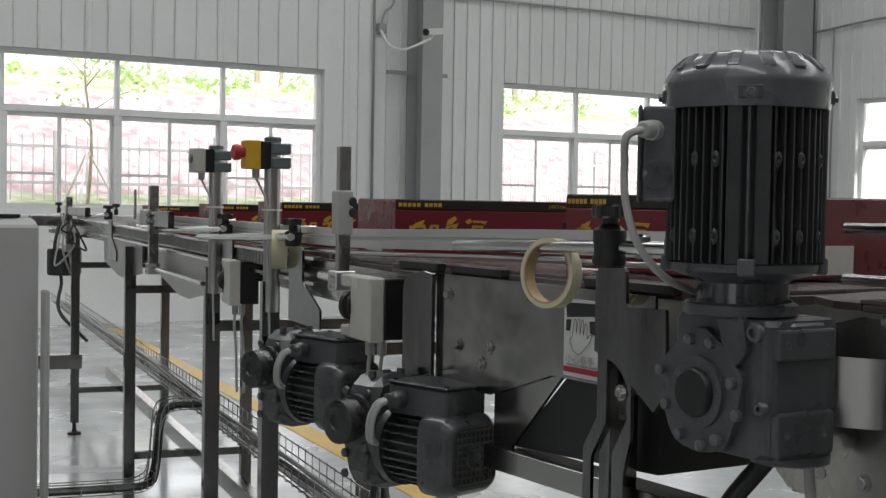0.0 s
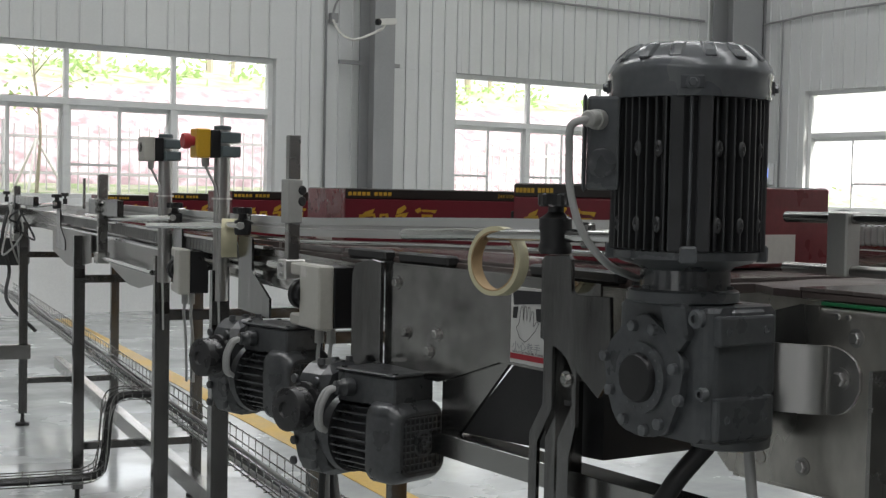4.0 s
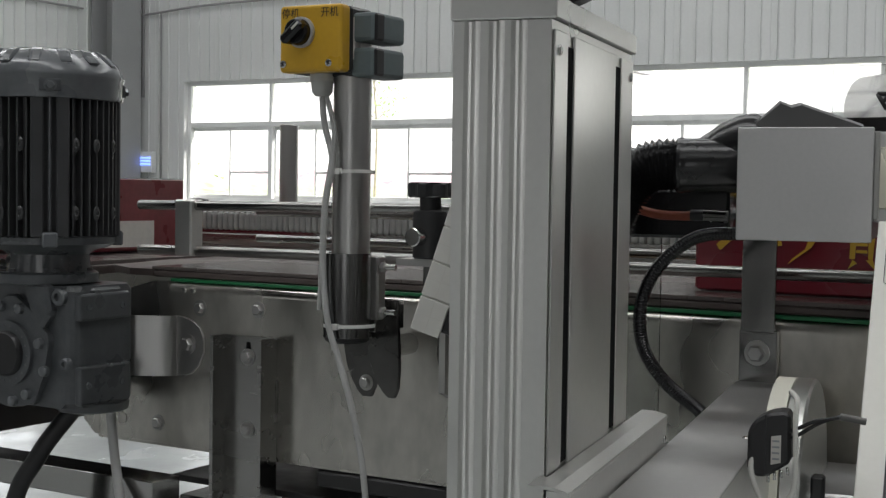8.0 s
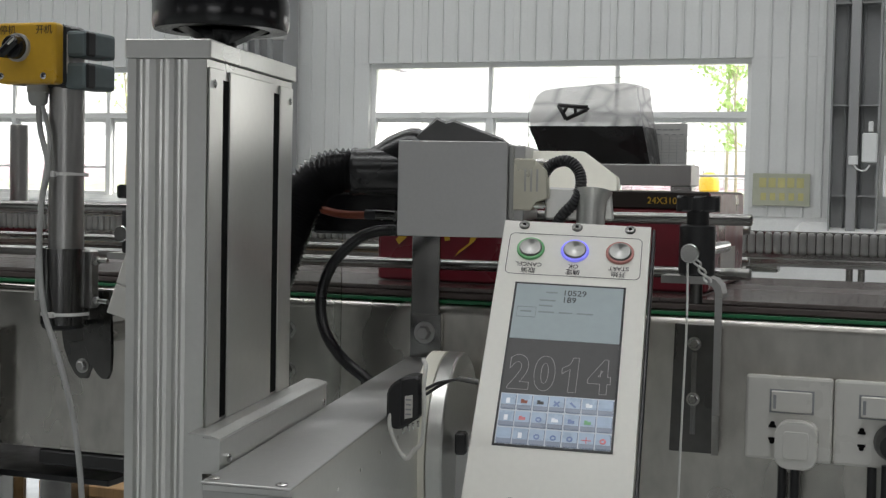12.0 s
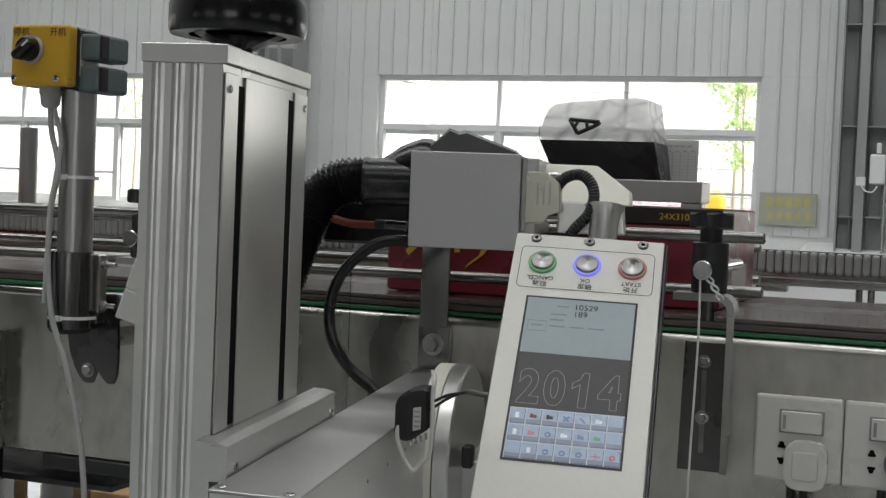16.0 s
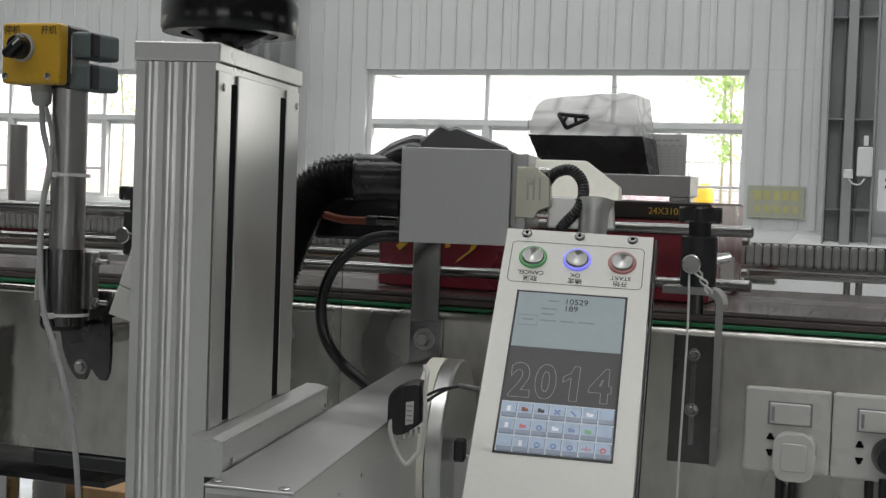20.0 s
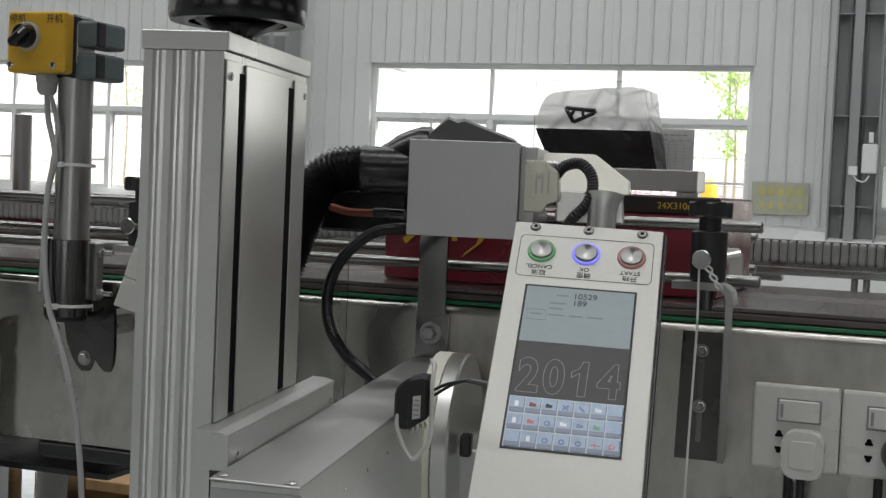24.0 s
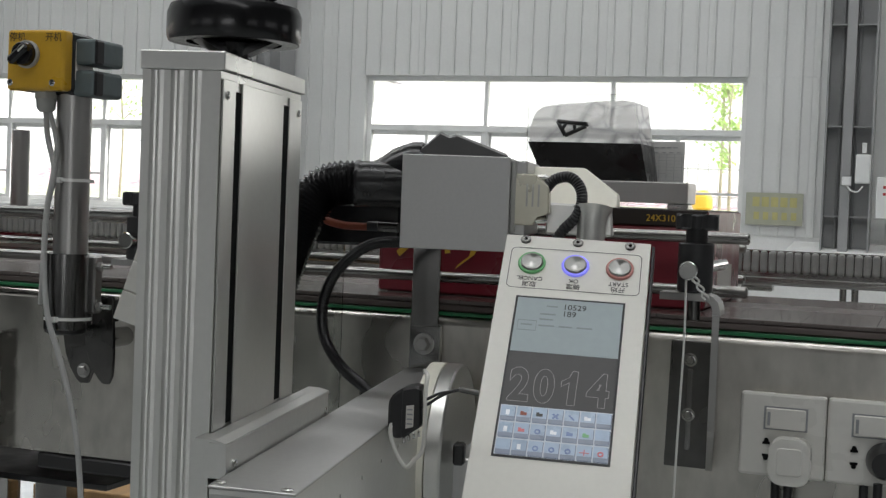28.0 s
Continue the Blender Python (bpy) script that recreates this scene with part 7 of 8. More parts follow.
feed_box("long_beam", (0.20, 0.24, 0.5, 5.2, 0.215, 0.275), STEEL, bevel=0.001, label="bright long floor beam")
bm = bm_new()
add_box(bm, -0.9, 0.02, 4.68, 4.72, 0.33, 0.40, bevel=0.001, m=FEED)
part("side_beam_arm", bm, STEEL, feed2)


def tube_switch(s, tube_r, box_mat, side_mat, button, label):
    """A steel tube with a switch box on a double clamp."""
    c = P2(s, -0.01)
    root = thing("stop_switch", label, "switch", (c.x, c.y, 1.0))
    cyl_part("tube", (c.x, c.y, 0.93), (c.x, c.y, 1.317), tube_r, TUBE, root, 22, 0.001)
    bm = bm_new()
    add_lathe(bm, (c.x, c.y, 1.317), (0, 0, 1), [(0, tube_r + 0.001), (0.008, tube_r + 0.001), (0.010, tube_r - 0.003), (0.010, 0)], 22)
    part("end_cap", bm, TEAL, root)
    m = Matrix.Translation((c.x, c.y, -0.008)) @ pose(0, 0, 0, 0, 0, -4)
    for z in (1.308, 1.276):
        bm = bm_new()
        add_box(bm, -0.012, 0.034, -0.030, 0.012, z - 0.0125, z + 0.0125, bevel=0.003, m=m)
        part("clamp_jaw", bm, TEAL, root, "blue-grey cast clamp jaw")
    bm = bm_new()
    add_box(bm, -0.035, -0.012, -0.022, 0.024, 1.262, 1.324, bevel=0.002, m=m)
    enc = part("enclosure", bm, BLACK, root)
    bm = bm_new()
    add_box(bm, -0.068, -0.0355, -0.023, 0.025, 1.261, 1.326, bevel=0.003, m=m)
    part("lid", bm, box_mat, enc, "coloured lid")
    bm = bm_new()
    if button:
        add_lathe(bm, m @ Vector((-0.068, 0, 1.298)), m.to_3x3() @ Vector((-1, 0, 0)), [(0, 0.011), (0.008, 0.011), (0.010, 0.017), (0.022, 0.018), (0.026, 0.016), (0.026, 0)], 24)
        part("push_button", bm, side_mat, enc, "red mushroom push button")
    else:
        add_lathe(bm, m @ Vector((-0.068, 0, 1.298)), m.to_3x3() @ Vector((-1, 0, 0)), [(0, 0.013), (0.004, 0.013), (0.006, 0.010), (0.006, 0)], 20)
        part("push_button", bm, side_mat, enc)
    bm = bm_new()
    g = m @ Vector((-0.04, 0.0, 1.261))
    add_lathe(bm, g, (0, 0, -1), [(0, 0.009), (0.008, 0.009), (0.018, 0.008), (0.020, 0.004), (0.020, 0)], 14)
    part("cable_gland", bm, GREY_PL, enc, "grey cable gland")
    cable_part("lead", [g + Vector((0, 0, -0.018)), g + Vector((0.010, -0.004, -0.04)), g + Vector((0.022, -0.012, -0.075)), g + Vector((0.022, -0.014, -0.13)), g + Vector((0.028, -0.014, -0.25)), g + Vector((0.034, -0.014, -0.45))], 0.003, CABLE, root)
    bm = bm_new()
    add_ring(bm, (c.x, c.y, 1.16), (0, 0, 1), tube_r + 0.0045, tube_r + 0.003, 0.004, 24)
    part("cable_tie", bm, TIE, root, "white cable tie")
    return root


tube_switch(0.87, 0.0185, YELLOW, RED_PL, True, "yellow emergency stop box with red button on a tube")
tube_switch(1.475, 0.0185, SENSOR, STEEL, False, "pale grey push button box on a steel tube")


def end_plate(s, mirror, label):
    """A bracket plate on the line's edge carrying a star knob and a bright rod."""
    root = thing("rod_bracket", label, "bracket", P2(s, -0.03, 0.95), "rod brackets of the feed line")
    bm = bm_new()
    add_prism(bm, [(s - 0.055, 1.080), (s - 0.050, 1.085), (s + 0.045, 1.085), (s + 0.050, 1.08), (s + 0.050, 0.925), (s - 0.19, 0.925), (s - 0.19, 0.965), (s - 0.055, 1.015)], "x", -0.007, -0.002, bevel=0.0008)
    for v in bm.verts:
        v.co = FEED @ v.co
    part("plate", bm, LEG_STEEL, root)
    c = P2(s, -0.012)
    bm = bm_new()
    add_lathe(bm, (c.x, c.y, 1.087), (0, 0, 1), [(0, 0.016), (0.006, 0.018), (0.030, 0.018), (0.034, 0.010), (0.046, 0.009)], 18)
    part("clamp_body", bm, BLACK, root)
    bm = bm_new()
    star = [(c.x + r * math.cos(a), c.y + r * math.sin(a)) for a, r in ((2 * math.pi * k / 20, 0.0225 if k % 4 in (0, 1) else 0.018) for k in range(20))]
    add_prism(bm, star, "z", 1.132, 1.146, bevel=0.002)
    part("star_knob", bm, BLACK, root, "black star knob")
    a, b = P2(s - 0.02, -0.022, 1.107), P2(s + 0.95, -0.022, 1.078)
    cyl_part("rod", a, b, 0.0088, CHROME, root, 16, 0.001, "bright steel rod")
    return root


end_plate(0.68, False, "steel bracket with star knob and bright rod")
end_plate(1.34, False, "steel bracket with star knob and bright rod")
end_plate(3.55, False, "steel bracket with star knob and bright rod")


def mast(s, lat, z0, z1, w, label, cross=0.0):
    """A flat upright sensor mast in a clamp block with a side rod."""
    root = thing("sensor_mast", label, "mast", P2(s, lat, z0), "sensor masts of the feed line")
    c = P2(s, lat)
    bm = bm_new()
    add_box(bm, -w / 2, w / 2, -w / 2, w / 2, z0, z1, bevel=0.0015, m=Matrix.Translation(c) @ pose(0, 0, 0, 0, 0, -10))
    part("bar", bm, ROD, root)
    bm = bm_new()
    add_box(bm, -0.022, 0.02, -0.016, 0.016, z0 - 0.012, z0 + 0.024, bevel=0.002, m=Matrix.Translation(c))
    part("clamp_block", bm, ALU, root)
    for dz in (-0.003, 0.015):
        hex_bolt(c + Vector((-0.022, -0.004, z0 + dz)), (-1, -0.2, 0), 0.0045, root, washer=False)
    if cross:
        cyl_part("side_rod", c + Vector((-0.002, 0, z0 + 0.008)), P2(s + cross, lat, z0 + 0.008), 0.0075, CHROME, root, 14, 0.001)
    return root


m1 = mast(0.235, -0.04, 1.035, 1.285, 0.022, "flat steel sensor mast with clamp block", 0.14)
c = P2(0.235, -0.04)
bm = bm_new()
add_box(bm, c.x - 0.0175, c.x + 0.0125, c.y - 0.0165, c.y + 0.0135, 1.125, 1.205, bevel=0.002)
part("sensor_block", bm, GREY_PL, m1, "grey sensor block")
for z in (1.185, 1.165):
    bm = bm_new()
    add_lathe(bm, (c.x + 0.01, c.y - 0.008, z), (0.2, -1, 0), [(0, 0.009), (0.008, 0.009), (0.010, 0.007), (0.010, 0)], 16)
    part("thumb_screw", bm, BLACK, m1)
m2 = mast(2.32, -0.034, 0.945, 1.222, 0.03, "steel sensor mast with crossed clamp plates", -0.8)
c = P2(2.32, -0.034)
bm = bm_new()
add_box(bm, -0.010, 0.010, -0.32, 0.22, 1.090, 1.142, bevel=0.002, m=Matrix.Translation(c) @ pose(0, 0, 0, 0, 0, -10))
part("cross_plate", bm, LEG_STEEL, m2, "cross plate toned dark")
for z in (1.128, 1.106):
    hex_bolt(c + Vector((-0.016, -0.006, z)), (-1, -0.3, 0), 0.009, m2, STEEL)
m3 = mast(4.81, -0.034, 0.915, 1.176, 0.03, "steel sensor mast with crossed clamp plates", 0.9)
c = P2(4.81, -0.034)
bm = bm_new()
add_box(bm, -0.012, 0.012, -0.75, 0.10, 1.085, 1.130, bevel=0.003, m=Matrix.Translation(c) @ pose(0, 0, 0, 0, 0, -10))
part("cross_plate", bm, LEG_STEEL, m3)
th_rod = thing("thin_rod", "thin upright steel rod over the feed belt", "rod", P2(4.03, 0.17, 1.08))
cyl_part("rod", P2(4.03, 0.17, 1.08), P2(4.03, 0.17, 1.215), 0.007, STEEL, th_rod, 12)


def photo_sensor(base, label, tilt=0):
    """A two-part optical sensor: ivory front, black back half, cables below."""
    root = thing("photo_sensor", label, "sensor", base, "optical sensors of the feed line")
    x, y, z = base
    m = Matrix.Translation(base) @ pose(0, 0, 0, 0, 0, tilt)
    bm = bm_new()
    add_prism(bm, [(-0.045, 0.0), (0.045, 0.0), (0.045, 0.110), (-0.045, 0.110)], "x", -0.028, 0.0, bevel=0.003)
    bmesh.ops.transform(bm, matrix=m, verts=bm.verts)
    part("front_half", bm, SENSOR, root, "ivory front housing")
    bm = bm_new()
    add_box(bm, 0.0005, 0.045, -0.043, 0.043, 0.003, 0.107, bevel=0.002, m=m)
    part("rear_half", bm, BLACK, root)
    for z0, z1 in ((0.088, 0.110), (0.0, 0.020)):
        bm = bm_new()
        add_box(bm, -0.027, -0.002, 0.044, 0.092, z0, z1, bevel=0.003, m=m)
        part("wing", bm, SENSOR, root, "ivory side wing")
    bm = bm_new()
    add_lathe(bm, m @ Vector((-0.012, 0.044, 0.055)), m.to_3x3() @ Vector((-0.25, 1, 0)), [(0, 0.022), (0.012, 0.022), (0.014, 0.026), (0.024, 0.026), (0.026, 0.015), (0.026, 0)], 22)
    part("lens_barrel", bm, BLACK, root)
    bm = bm_new()
    add_box(bm, -0.029, -0.0275, 0.010, 0.035, 0.088, 0.105, m=m)
    add_box(bm, -0.0292, -0.0290, 0.019, 0.024, 0.093, 0.100, m=m)
    part("lamp_window", bm, PALE, root)
    for k in (0, 1):
        bm = bm_new()
        add_cyl(bm, m @ Vector((-0.005 + 0.014 * k, 0.006 - 0.02 * k, 0.0)), m @ Vector((-0.005 + 0.014 * k, 0.006 - 0.02 * k, -0.026)), 0.008, 14)
        part("cable_gland", bm, GREY_PL, root, "pale cable gland")
        p = m @ Vector((-0.005 + 0.014 * k, 0.006 - 0.02 * k, -0.024))
        cable_part("lead", [p, p + Vector((0.0, 0.004, -0.03)), p + Vector((0.012, 0.02, -0.08)), p + Vector((0.02, 0.03, -0.2))], 0.0035, CABLE, root)
    return root


photo_sensor((1.085, 1.985, 0.948), "ivory and black optical sensor with pale cables", -6)
c = P2(1.16, -0.02)
photo_sensor((c.x, c.y, 0.925), "ivory and black optical sensor with pale cables", -14)


def drive(m, label):
    """A small lying gear motor: gearbox, finned body, boxy fan cover with a grille, terminal box on top."""
    root = thing("drive_motor", label, "gear motor", (0, 0, 0), "drive motors of the feed line")
    # local: y runs from the gearbox (at +y) to the fan cover (at -y); x to the far side
    bm = bm_new()
    shells = [[bm.verts.new((x * k, y, z * k)) for x, z in rounded(-0.060, 0.060, -0.062, 0.062, 0.028, 7)] for y, k in ((0.006, 0.985), (0.004, 1.0), (-0.026, 1.0), (-0.036, 0.975), (-0.046, 0.90), (-0.0535, 0.82), (-0.0555, 0.77))]
    for ra, rb in zip(shells, shells[1:]):
        for k in range(len(ra)):
            bm.faces.new([ra[k], ra[(k + 1) % len(ra)], rb[(k + 1) % len(ra)], rb[k]]).smooth = True
    bm.faces.new(shells[0])
    bm.faces.new(shells[-1])
    part("fan_cover", bm, DRIVE, root, "rounded square fan cover")
    bm = bm_new()
    add_prism(bm, rounded(-0.040, 0.040, -0.043, 0.043, 0.014, 4), "y", -0.0562, -0.0548)
    part("grille_back", bm, INK, root)
    bm = bm_new()
    for k in range(-4, 5):
        e = 0.034 if abs(k) == 4 else 0.041
        add_box(bm, k * 0.0093 - 0.0013, k * 0.0093 + 0.0013, -0.058, -0.0563, -e, e)
        add_box(bm, -e, e, -0.0584, -0.0566, k * 0.0098 - 0.0013, k * 0.0098 + 0.0013)
    for r in (0.008, 0.020):
        add_ring(bm, (0, -0.0562, 0), (0, -1, 0), r, r - 0.004, 0.0026, 24)
    part("grille", bm, DRIVE, root, "square mesh grille")
    bm = bm_new()
    add_lathe(bm, (0, 0.0, 0), (0, 1, 0), [(0, 0.048), (0.085, 0.048)], 30)
    part("stator", bm, FIN, root)
    bm = bm_new()
    add_box(bm, 0.046, 0.060, 0.0, 0.085, -0.0014, 0.0014)
    fm = mesh_of("fin", bm, DRIVE)
    for k in range(28):
        a = 360 * k / 28
        if 60 < a < 120:
            continue
        f = new("fin", fm)
        f.matrix_basis = pose(0, 0, 0, 0, -a, 0)
        hang(f, root)
    box_part("terminal_box", (-0.040, 0.044, -0.035, 0.092, 0.052, 0.098), DRIVE, root, 0.003)
    box_part("box_lid", (-0.042, 0.046, -0.037, 0.094, 0.0985, 0.103), DRIVE, root, 0.002)
    for x, y in ((-0.032, -0.028), (0.036, -0.028), (-0.032, 0.084), (0.036, 0.084)):
        bm = bm_new()
        add_lathe(bm, (x, y, 0.103), (0, 0, 1), [(0, 0.0045), (0.002, 0.0045), (0.002, 0)], 12)
        part("lid_screw", bm, DRIVE_D, root)
    bm = bm_new()
    add_lathe(bm, (-0.040, 0.058, 0.076), (-1, 0.25, 0), [(0, 0.014), (0.014, 0.014), (0.016, 0.012), (0.028, 0.011), (0.030, 0.006), (0.030, 0)], 16)
    part("cable_gland", bm, DRIVE, root, "grey cable gland")
    for dx in (0.0, 0.008):
        cable_part("motor_lead", [(-0.066, 0.062 + dx, 0.076), (-0.076, 0.070 + dx, 0.070), (-0.082, 0.078 + dx, 0.050), (-0.080, 0.084 + dx, 0.030), (-0.074, 0.088 + dx, 0.014), (-0.058, 0.090 + dx, 0.004)], 0.0046, CABLE, root, label="pale grey motor cable")
    # gearbox: flange, bulged case, output caps
    bm = bm_new()
    add_lathe(bm, (0, 0.085, 0), (0, 1, 0), [(0, 0.064), (0.012, 0.066), (0.016, 0.058), (0.03, 0.056)], 30)
    part("flange", bm, DRIVE, root)
    bm = bm_new()
    add_prism(bm, [(-0.050, -0.058), (-0.058, 0.02), (-0.056, 0.066), (-0.040, 0.098), (-0.012, 0.106), (0.034, 0.104), (0.050, 0.070), (0.058, 0.02), (0.054, -0.058), (0.03, -0.074), (-0.03, -0.074)], "y", 0.112, 0.180, bevel=0.012)
    part("gearbox", bm, DRIVE, root)
    for z in (-0.052, 0.078, -0.02):
        for y in (0.122, 0.172):
            bm = bm_new()
            add_lathe(bm, (-0.055, y, z), (-1, 0, 0), [(0, 0.0075), (0.004, 0.0068), (0.0048, 0.004), (0.0048, 0)], 12)
            part("case_lug", bm, DRIVE, root)
    for x in (-0.03, 0.0, 0.03):
        bm = bm_new()
        add_lathe(bm, (x, 0.14, 0.100), (0, 0, 1), [(0, 0.007), (0.010, 0.006), (0.010, 0)], 10)
        part("case_lug", bm, DRIVE, root)
    bm = bm_new()
    add_lathe(bm, (-0.056, 0.144, 0.036), (-1, 0, 0), [(0, 0.040), (0.008, 0.040), (0.011, 0.033), (0.022, 0.032), (0.024, 0.035), (0.042, 0.034), (0.045, 0.030), (0.045, 0.013), (0.041, 0.011), (0.041, 0)], 32)
    part("output_cap", bm, DRIVE_D, root, "round output cap")
    bm = bm_new()
    add_lathe(bm, (0.056, 0.142, -0.005), (1, 0, 0), [(0, 0.050), (0.03, 0.050), (0.03, 0.03), (0.1, 0.03), (0.1, 0)], 30)
    part("output_flange", bm, DRIVE, root)
    root.matrix_basis = m
    return root


D1 = drive(Matrix.Translation((1.041, 1.668, 0.812)) @ pose(0, 0, 0, 0, 0, 13), "dark grey lying gear motor with grille cover")
copy_thing(D1, Matrix.Translation((1.077, 2.085, 0.842)) @ pose(0, 0, 0, 0, 0, 11))
lead1 = thing("cable_bundle", "bundle of grey cables hanging below the drives", "cables", (1.05, 1.85, 0.3))
for k in range(4):
    cable_part("cable", [(1.02 + 0.012 * k, 1.86 + 0.01 * k, 0.73), (1.03 + 0.012 * k, 1.88, 0.66), (1.06 + 0.02 * k, 1.90 - 0.01 * k, 0.58), (1.15 + 0.03 * k, 1.95, 0.47)], 0.006, CABLE if k % 2 else RUBBER, lead1)

# ---- wire cable tray with cables ----
tray = thing("cable_tray", "galvanised wire mesh cable tray with black cables", "cable tray", P2(3, 0.25, 0.4))
T0, T1, TZ = 0.2, 8.2, 0.40


def wire(points, r=0.0022):
    bm = bm_new()
    add_sweep(bm, [Vector(p) for p in points], r, 6)
    return part("wire", bm, STEEL, tray)


for lat, z in ((0.20, TZ + 0.055), (0.20, TZ + 0.02), (0.21, TZ), (0.25, TZ), (0.29, TZ), (0.30, TZ + 0.02), (0.30, TZ + 0.055)):
    wire([P2(T0, lat, z), P2(T1, lat, z)])
for k in range(110):
    s = T0 + (T1 - T0) * k / 110
    wire([P2(s, 0.20, TZ + 0.06), P2(s, 0.20, TZ), P2(s, 0.30, TZ), P2(s, 0.30, TZ + 0.06)], 0.0019)
for k in range(5):
    bm = bm_new()
    pts = [P2(T0 + 0.5 * j, 0.22 + 0.014 * k + 0.008 * math.sin(j * 1.3 + k), TZ + 0.012 + 0.008 * (k % 2) + 0.004 * math.sin(j + 2 * k)) for j in range(16)]
    add_sweep(bm, pts, 0.0065, 8)
    part("cable", bm, RUBBER if k % 3 else CABLE, tray)
drop = thing("cable_drop", "wire tray branch dropping to the cabinet", "cable tray", P2(2.9, 0.1, 0.1))
drop_path = [P2(2.62, 0.19, 0.44), P2(2.68, 0.10, 0.43), P2(2.70, 0.06, 0.38), P2(2.74, 0.05, 0.2), P2(2.80, 0.03, 0.13), P2(2.84, -0.08, 0.11), P2(2.90, -0.5, 0.10), P2(2.9, -0.95, 0.10)]
for off in (-0.045, 0.0, 0.045):
    for dz in (0.0, 0.05):
        bm = bm_new()
        add_sweep(bm, [p + Vector((-0.01, off, dz * 0.7)) for p in smooth_path(drop_path, 5)], 0.0022, 6)
        part("wire", bm, STEEL, drop)
sm = smooth_path(drop_path, 6)
for p in sm[::2]:
    bm = bm_new()
    add_sweep(bm, [p + Vector((-0.01, -0.045, 0.04)), p + Vector((-0.01, -0.045, 0)), p + Vector((-0.01, 0.045, 0)), p + Vector((-0.01, 0.045, 0.04))], 0.0019, 6)
    part("wire", bm, STEEL, drop)
for k in range(4):
    bm = bm_new()
    add_sweep(bm, [p + Vector((0.0, -0.03 + 0.018 * k, 0.012)) for p in sm], 0.007, 8)
    part("cable", bm, RUBBER, drop)
cable_part("floor_cable", [P2(2.75, 0.05, 0.03), P2(2.7, 0.15, 0.008), P2(2.5, 0.3, 0.008), P2(2.2, 0.38, 0.012), P2(2.05, 0.4, 0.05)], 0.009, RUBBER, drop)

# ---- control cabinet at the edge ----
cab = thing("control_cabinet", "light grey sheet metal control cabinet with slanted top", "cabinet", (0.6, 3.5, 0))
bm = bm_new()
add_prism(bm, [(3.42, 0.06), (3.42, 1.108), (3.46, 1.124), (3.52, 1.126), (4.05, 1.075), (4.05, 0.06)], "x", 0.10, 0.895, bevel=0.006)
part("body", bm, CABINET, cab)
box_part("plinth", (0.12, 0.875, 3.44, 4.03, 0.0, 0.06), BLACK, cab, 0.002)
bm = bm_new()
add_prism(bm, [(3.47, 1.128), (3.90, 1.092), (3.90, 1.098), (3.47, 1.136)], "x", 0.15, 0.86)
part("top_pad", bm, BLACK, cab, "black pad on the slanted top")
box_part("door_edge", (0.896, 0.912, 3.375, 3.41, 0.10, 0.945), CABINET, cab, 0.004)


# ---- far end of the feed line: drum and small clamps ----
drum = thing("end_drum", "black rubber covered end drum of the feed line", "roller", P2(5.35, -0.2, 0.93))
bm = bm_new()
add_lathe(bm, P2(5.35, 0.0, 0.755), (0, 0, 1), [(0, 0.085), (0.01, 0.09), (0.13, 0.09), (0.14, 0.085), (0.14, 0)], 28)
part("drum", bm, RUBBER, drum)
box_part("bearing", (P2(5.3, -0.1).x - 0.10, P2(5.3, -0.1).x + 0.10, 7.05, 7.12, 1.02, 1.075), STEEL, drum, 0.004)


def small_clamp(x, y, z, label):
    root = thing("rail_clamp", label, "rail clamp", (x, y, z - 0.06), "clamps of the guide rods")
    bm = bm_new()
    add_lathe(bm, (x, y, z - 0.062), (0, 0, 1), [(0, 0.012), (0.030, 0.012), (0.032, 0.007), (0.045, 0.007)], 16)
    part("clamp_body", bm, BLACK, root)
    bm = bm_new()
    add_prism(bm, [(x + r * math.cos(a), y + r * math.sin(a)) for a, r in ((2 * math.pi * k / 20, 0.0215 if k % 4 in (0, 1) else 0.017) for k in range(20))], "z", z - 0.018, z, bevel=0.002)
    part("star_knob", bm, BLACK, root, "black star knob")
    return root


small_clamp(1.55, 2.04, 1.153, "black star knob clamp on the far guide")
q = P2(5.55, 0.30)
small_clamp(q.x, q.y, 1.139, "black star knob clamp on the far guide")
q = P2(6.15, 0.05)
small_clamp(q.x, q.y, 1.139, "black star knob clamp on the far guide")

tangle = thing("sensor_cables", "thin grey sensor cables looping under the clamps", "cables", P2(4.9, -0.05, 0.95))
for k, (s0, drop, sway) in enumerate(((4.75, 0.16, 0.05), (4.85, 0.24, -0.04), (4.95, 0.10, 0.08), (5.05, 0.30, 0.03))):
    a0, a1 = P2(s0, -0.05, 1.09), P2(s0 - 0.25 + 0.1 * (k % 2), -0.04, 1.06)
    cable_part("cable", [a0, a0 + Vector((sway, -0.03, -drop * 0.6)), (a0 + a1) / 2 + Vector((sway * 1.5, 0, -drop)), a1 + Vector((-sway * 0.5, 0, -drop * 0.5)), a1], 0.005, CABLE if k % 2 else RUBBER, tangle, 8)
cable_part("cable", [P2(5.0, -0.06, 1.05), P2(4.95, -0.09, 0.9), P2(5.0, -0.05, 0.75), P2(4.9, -0.07, 0.6), P2(4.75, 0.05, 0.46)], 0.009, RUBBER, tangle, 8)

# ---- fittings on the walls ----
pipe1 = thing("conduit", "grey conduit running along the wall", "conduit", (9.5, NY - 0.04, 3.35), kind="structure")
bm = bm_new()
add_sweep(bm, [Vector((7.5, NY - 0.045, 3.34)), Vector((9.5, NY - 0.045, 3.36)), Vector((11.85, NY - 0.045, 3.35))], 0.014, 8)
part("pipe", bm, PIPE_M, pipe1)
bm = bm_new()
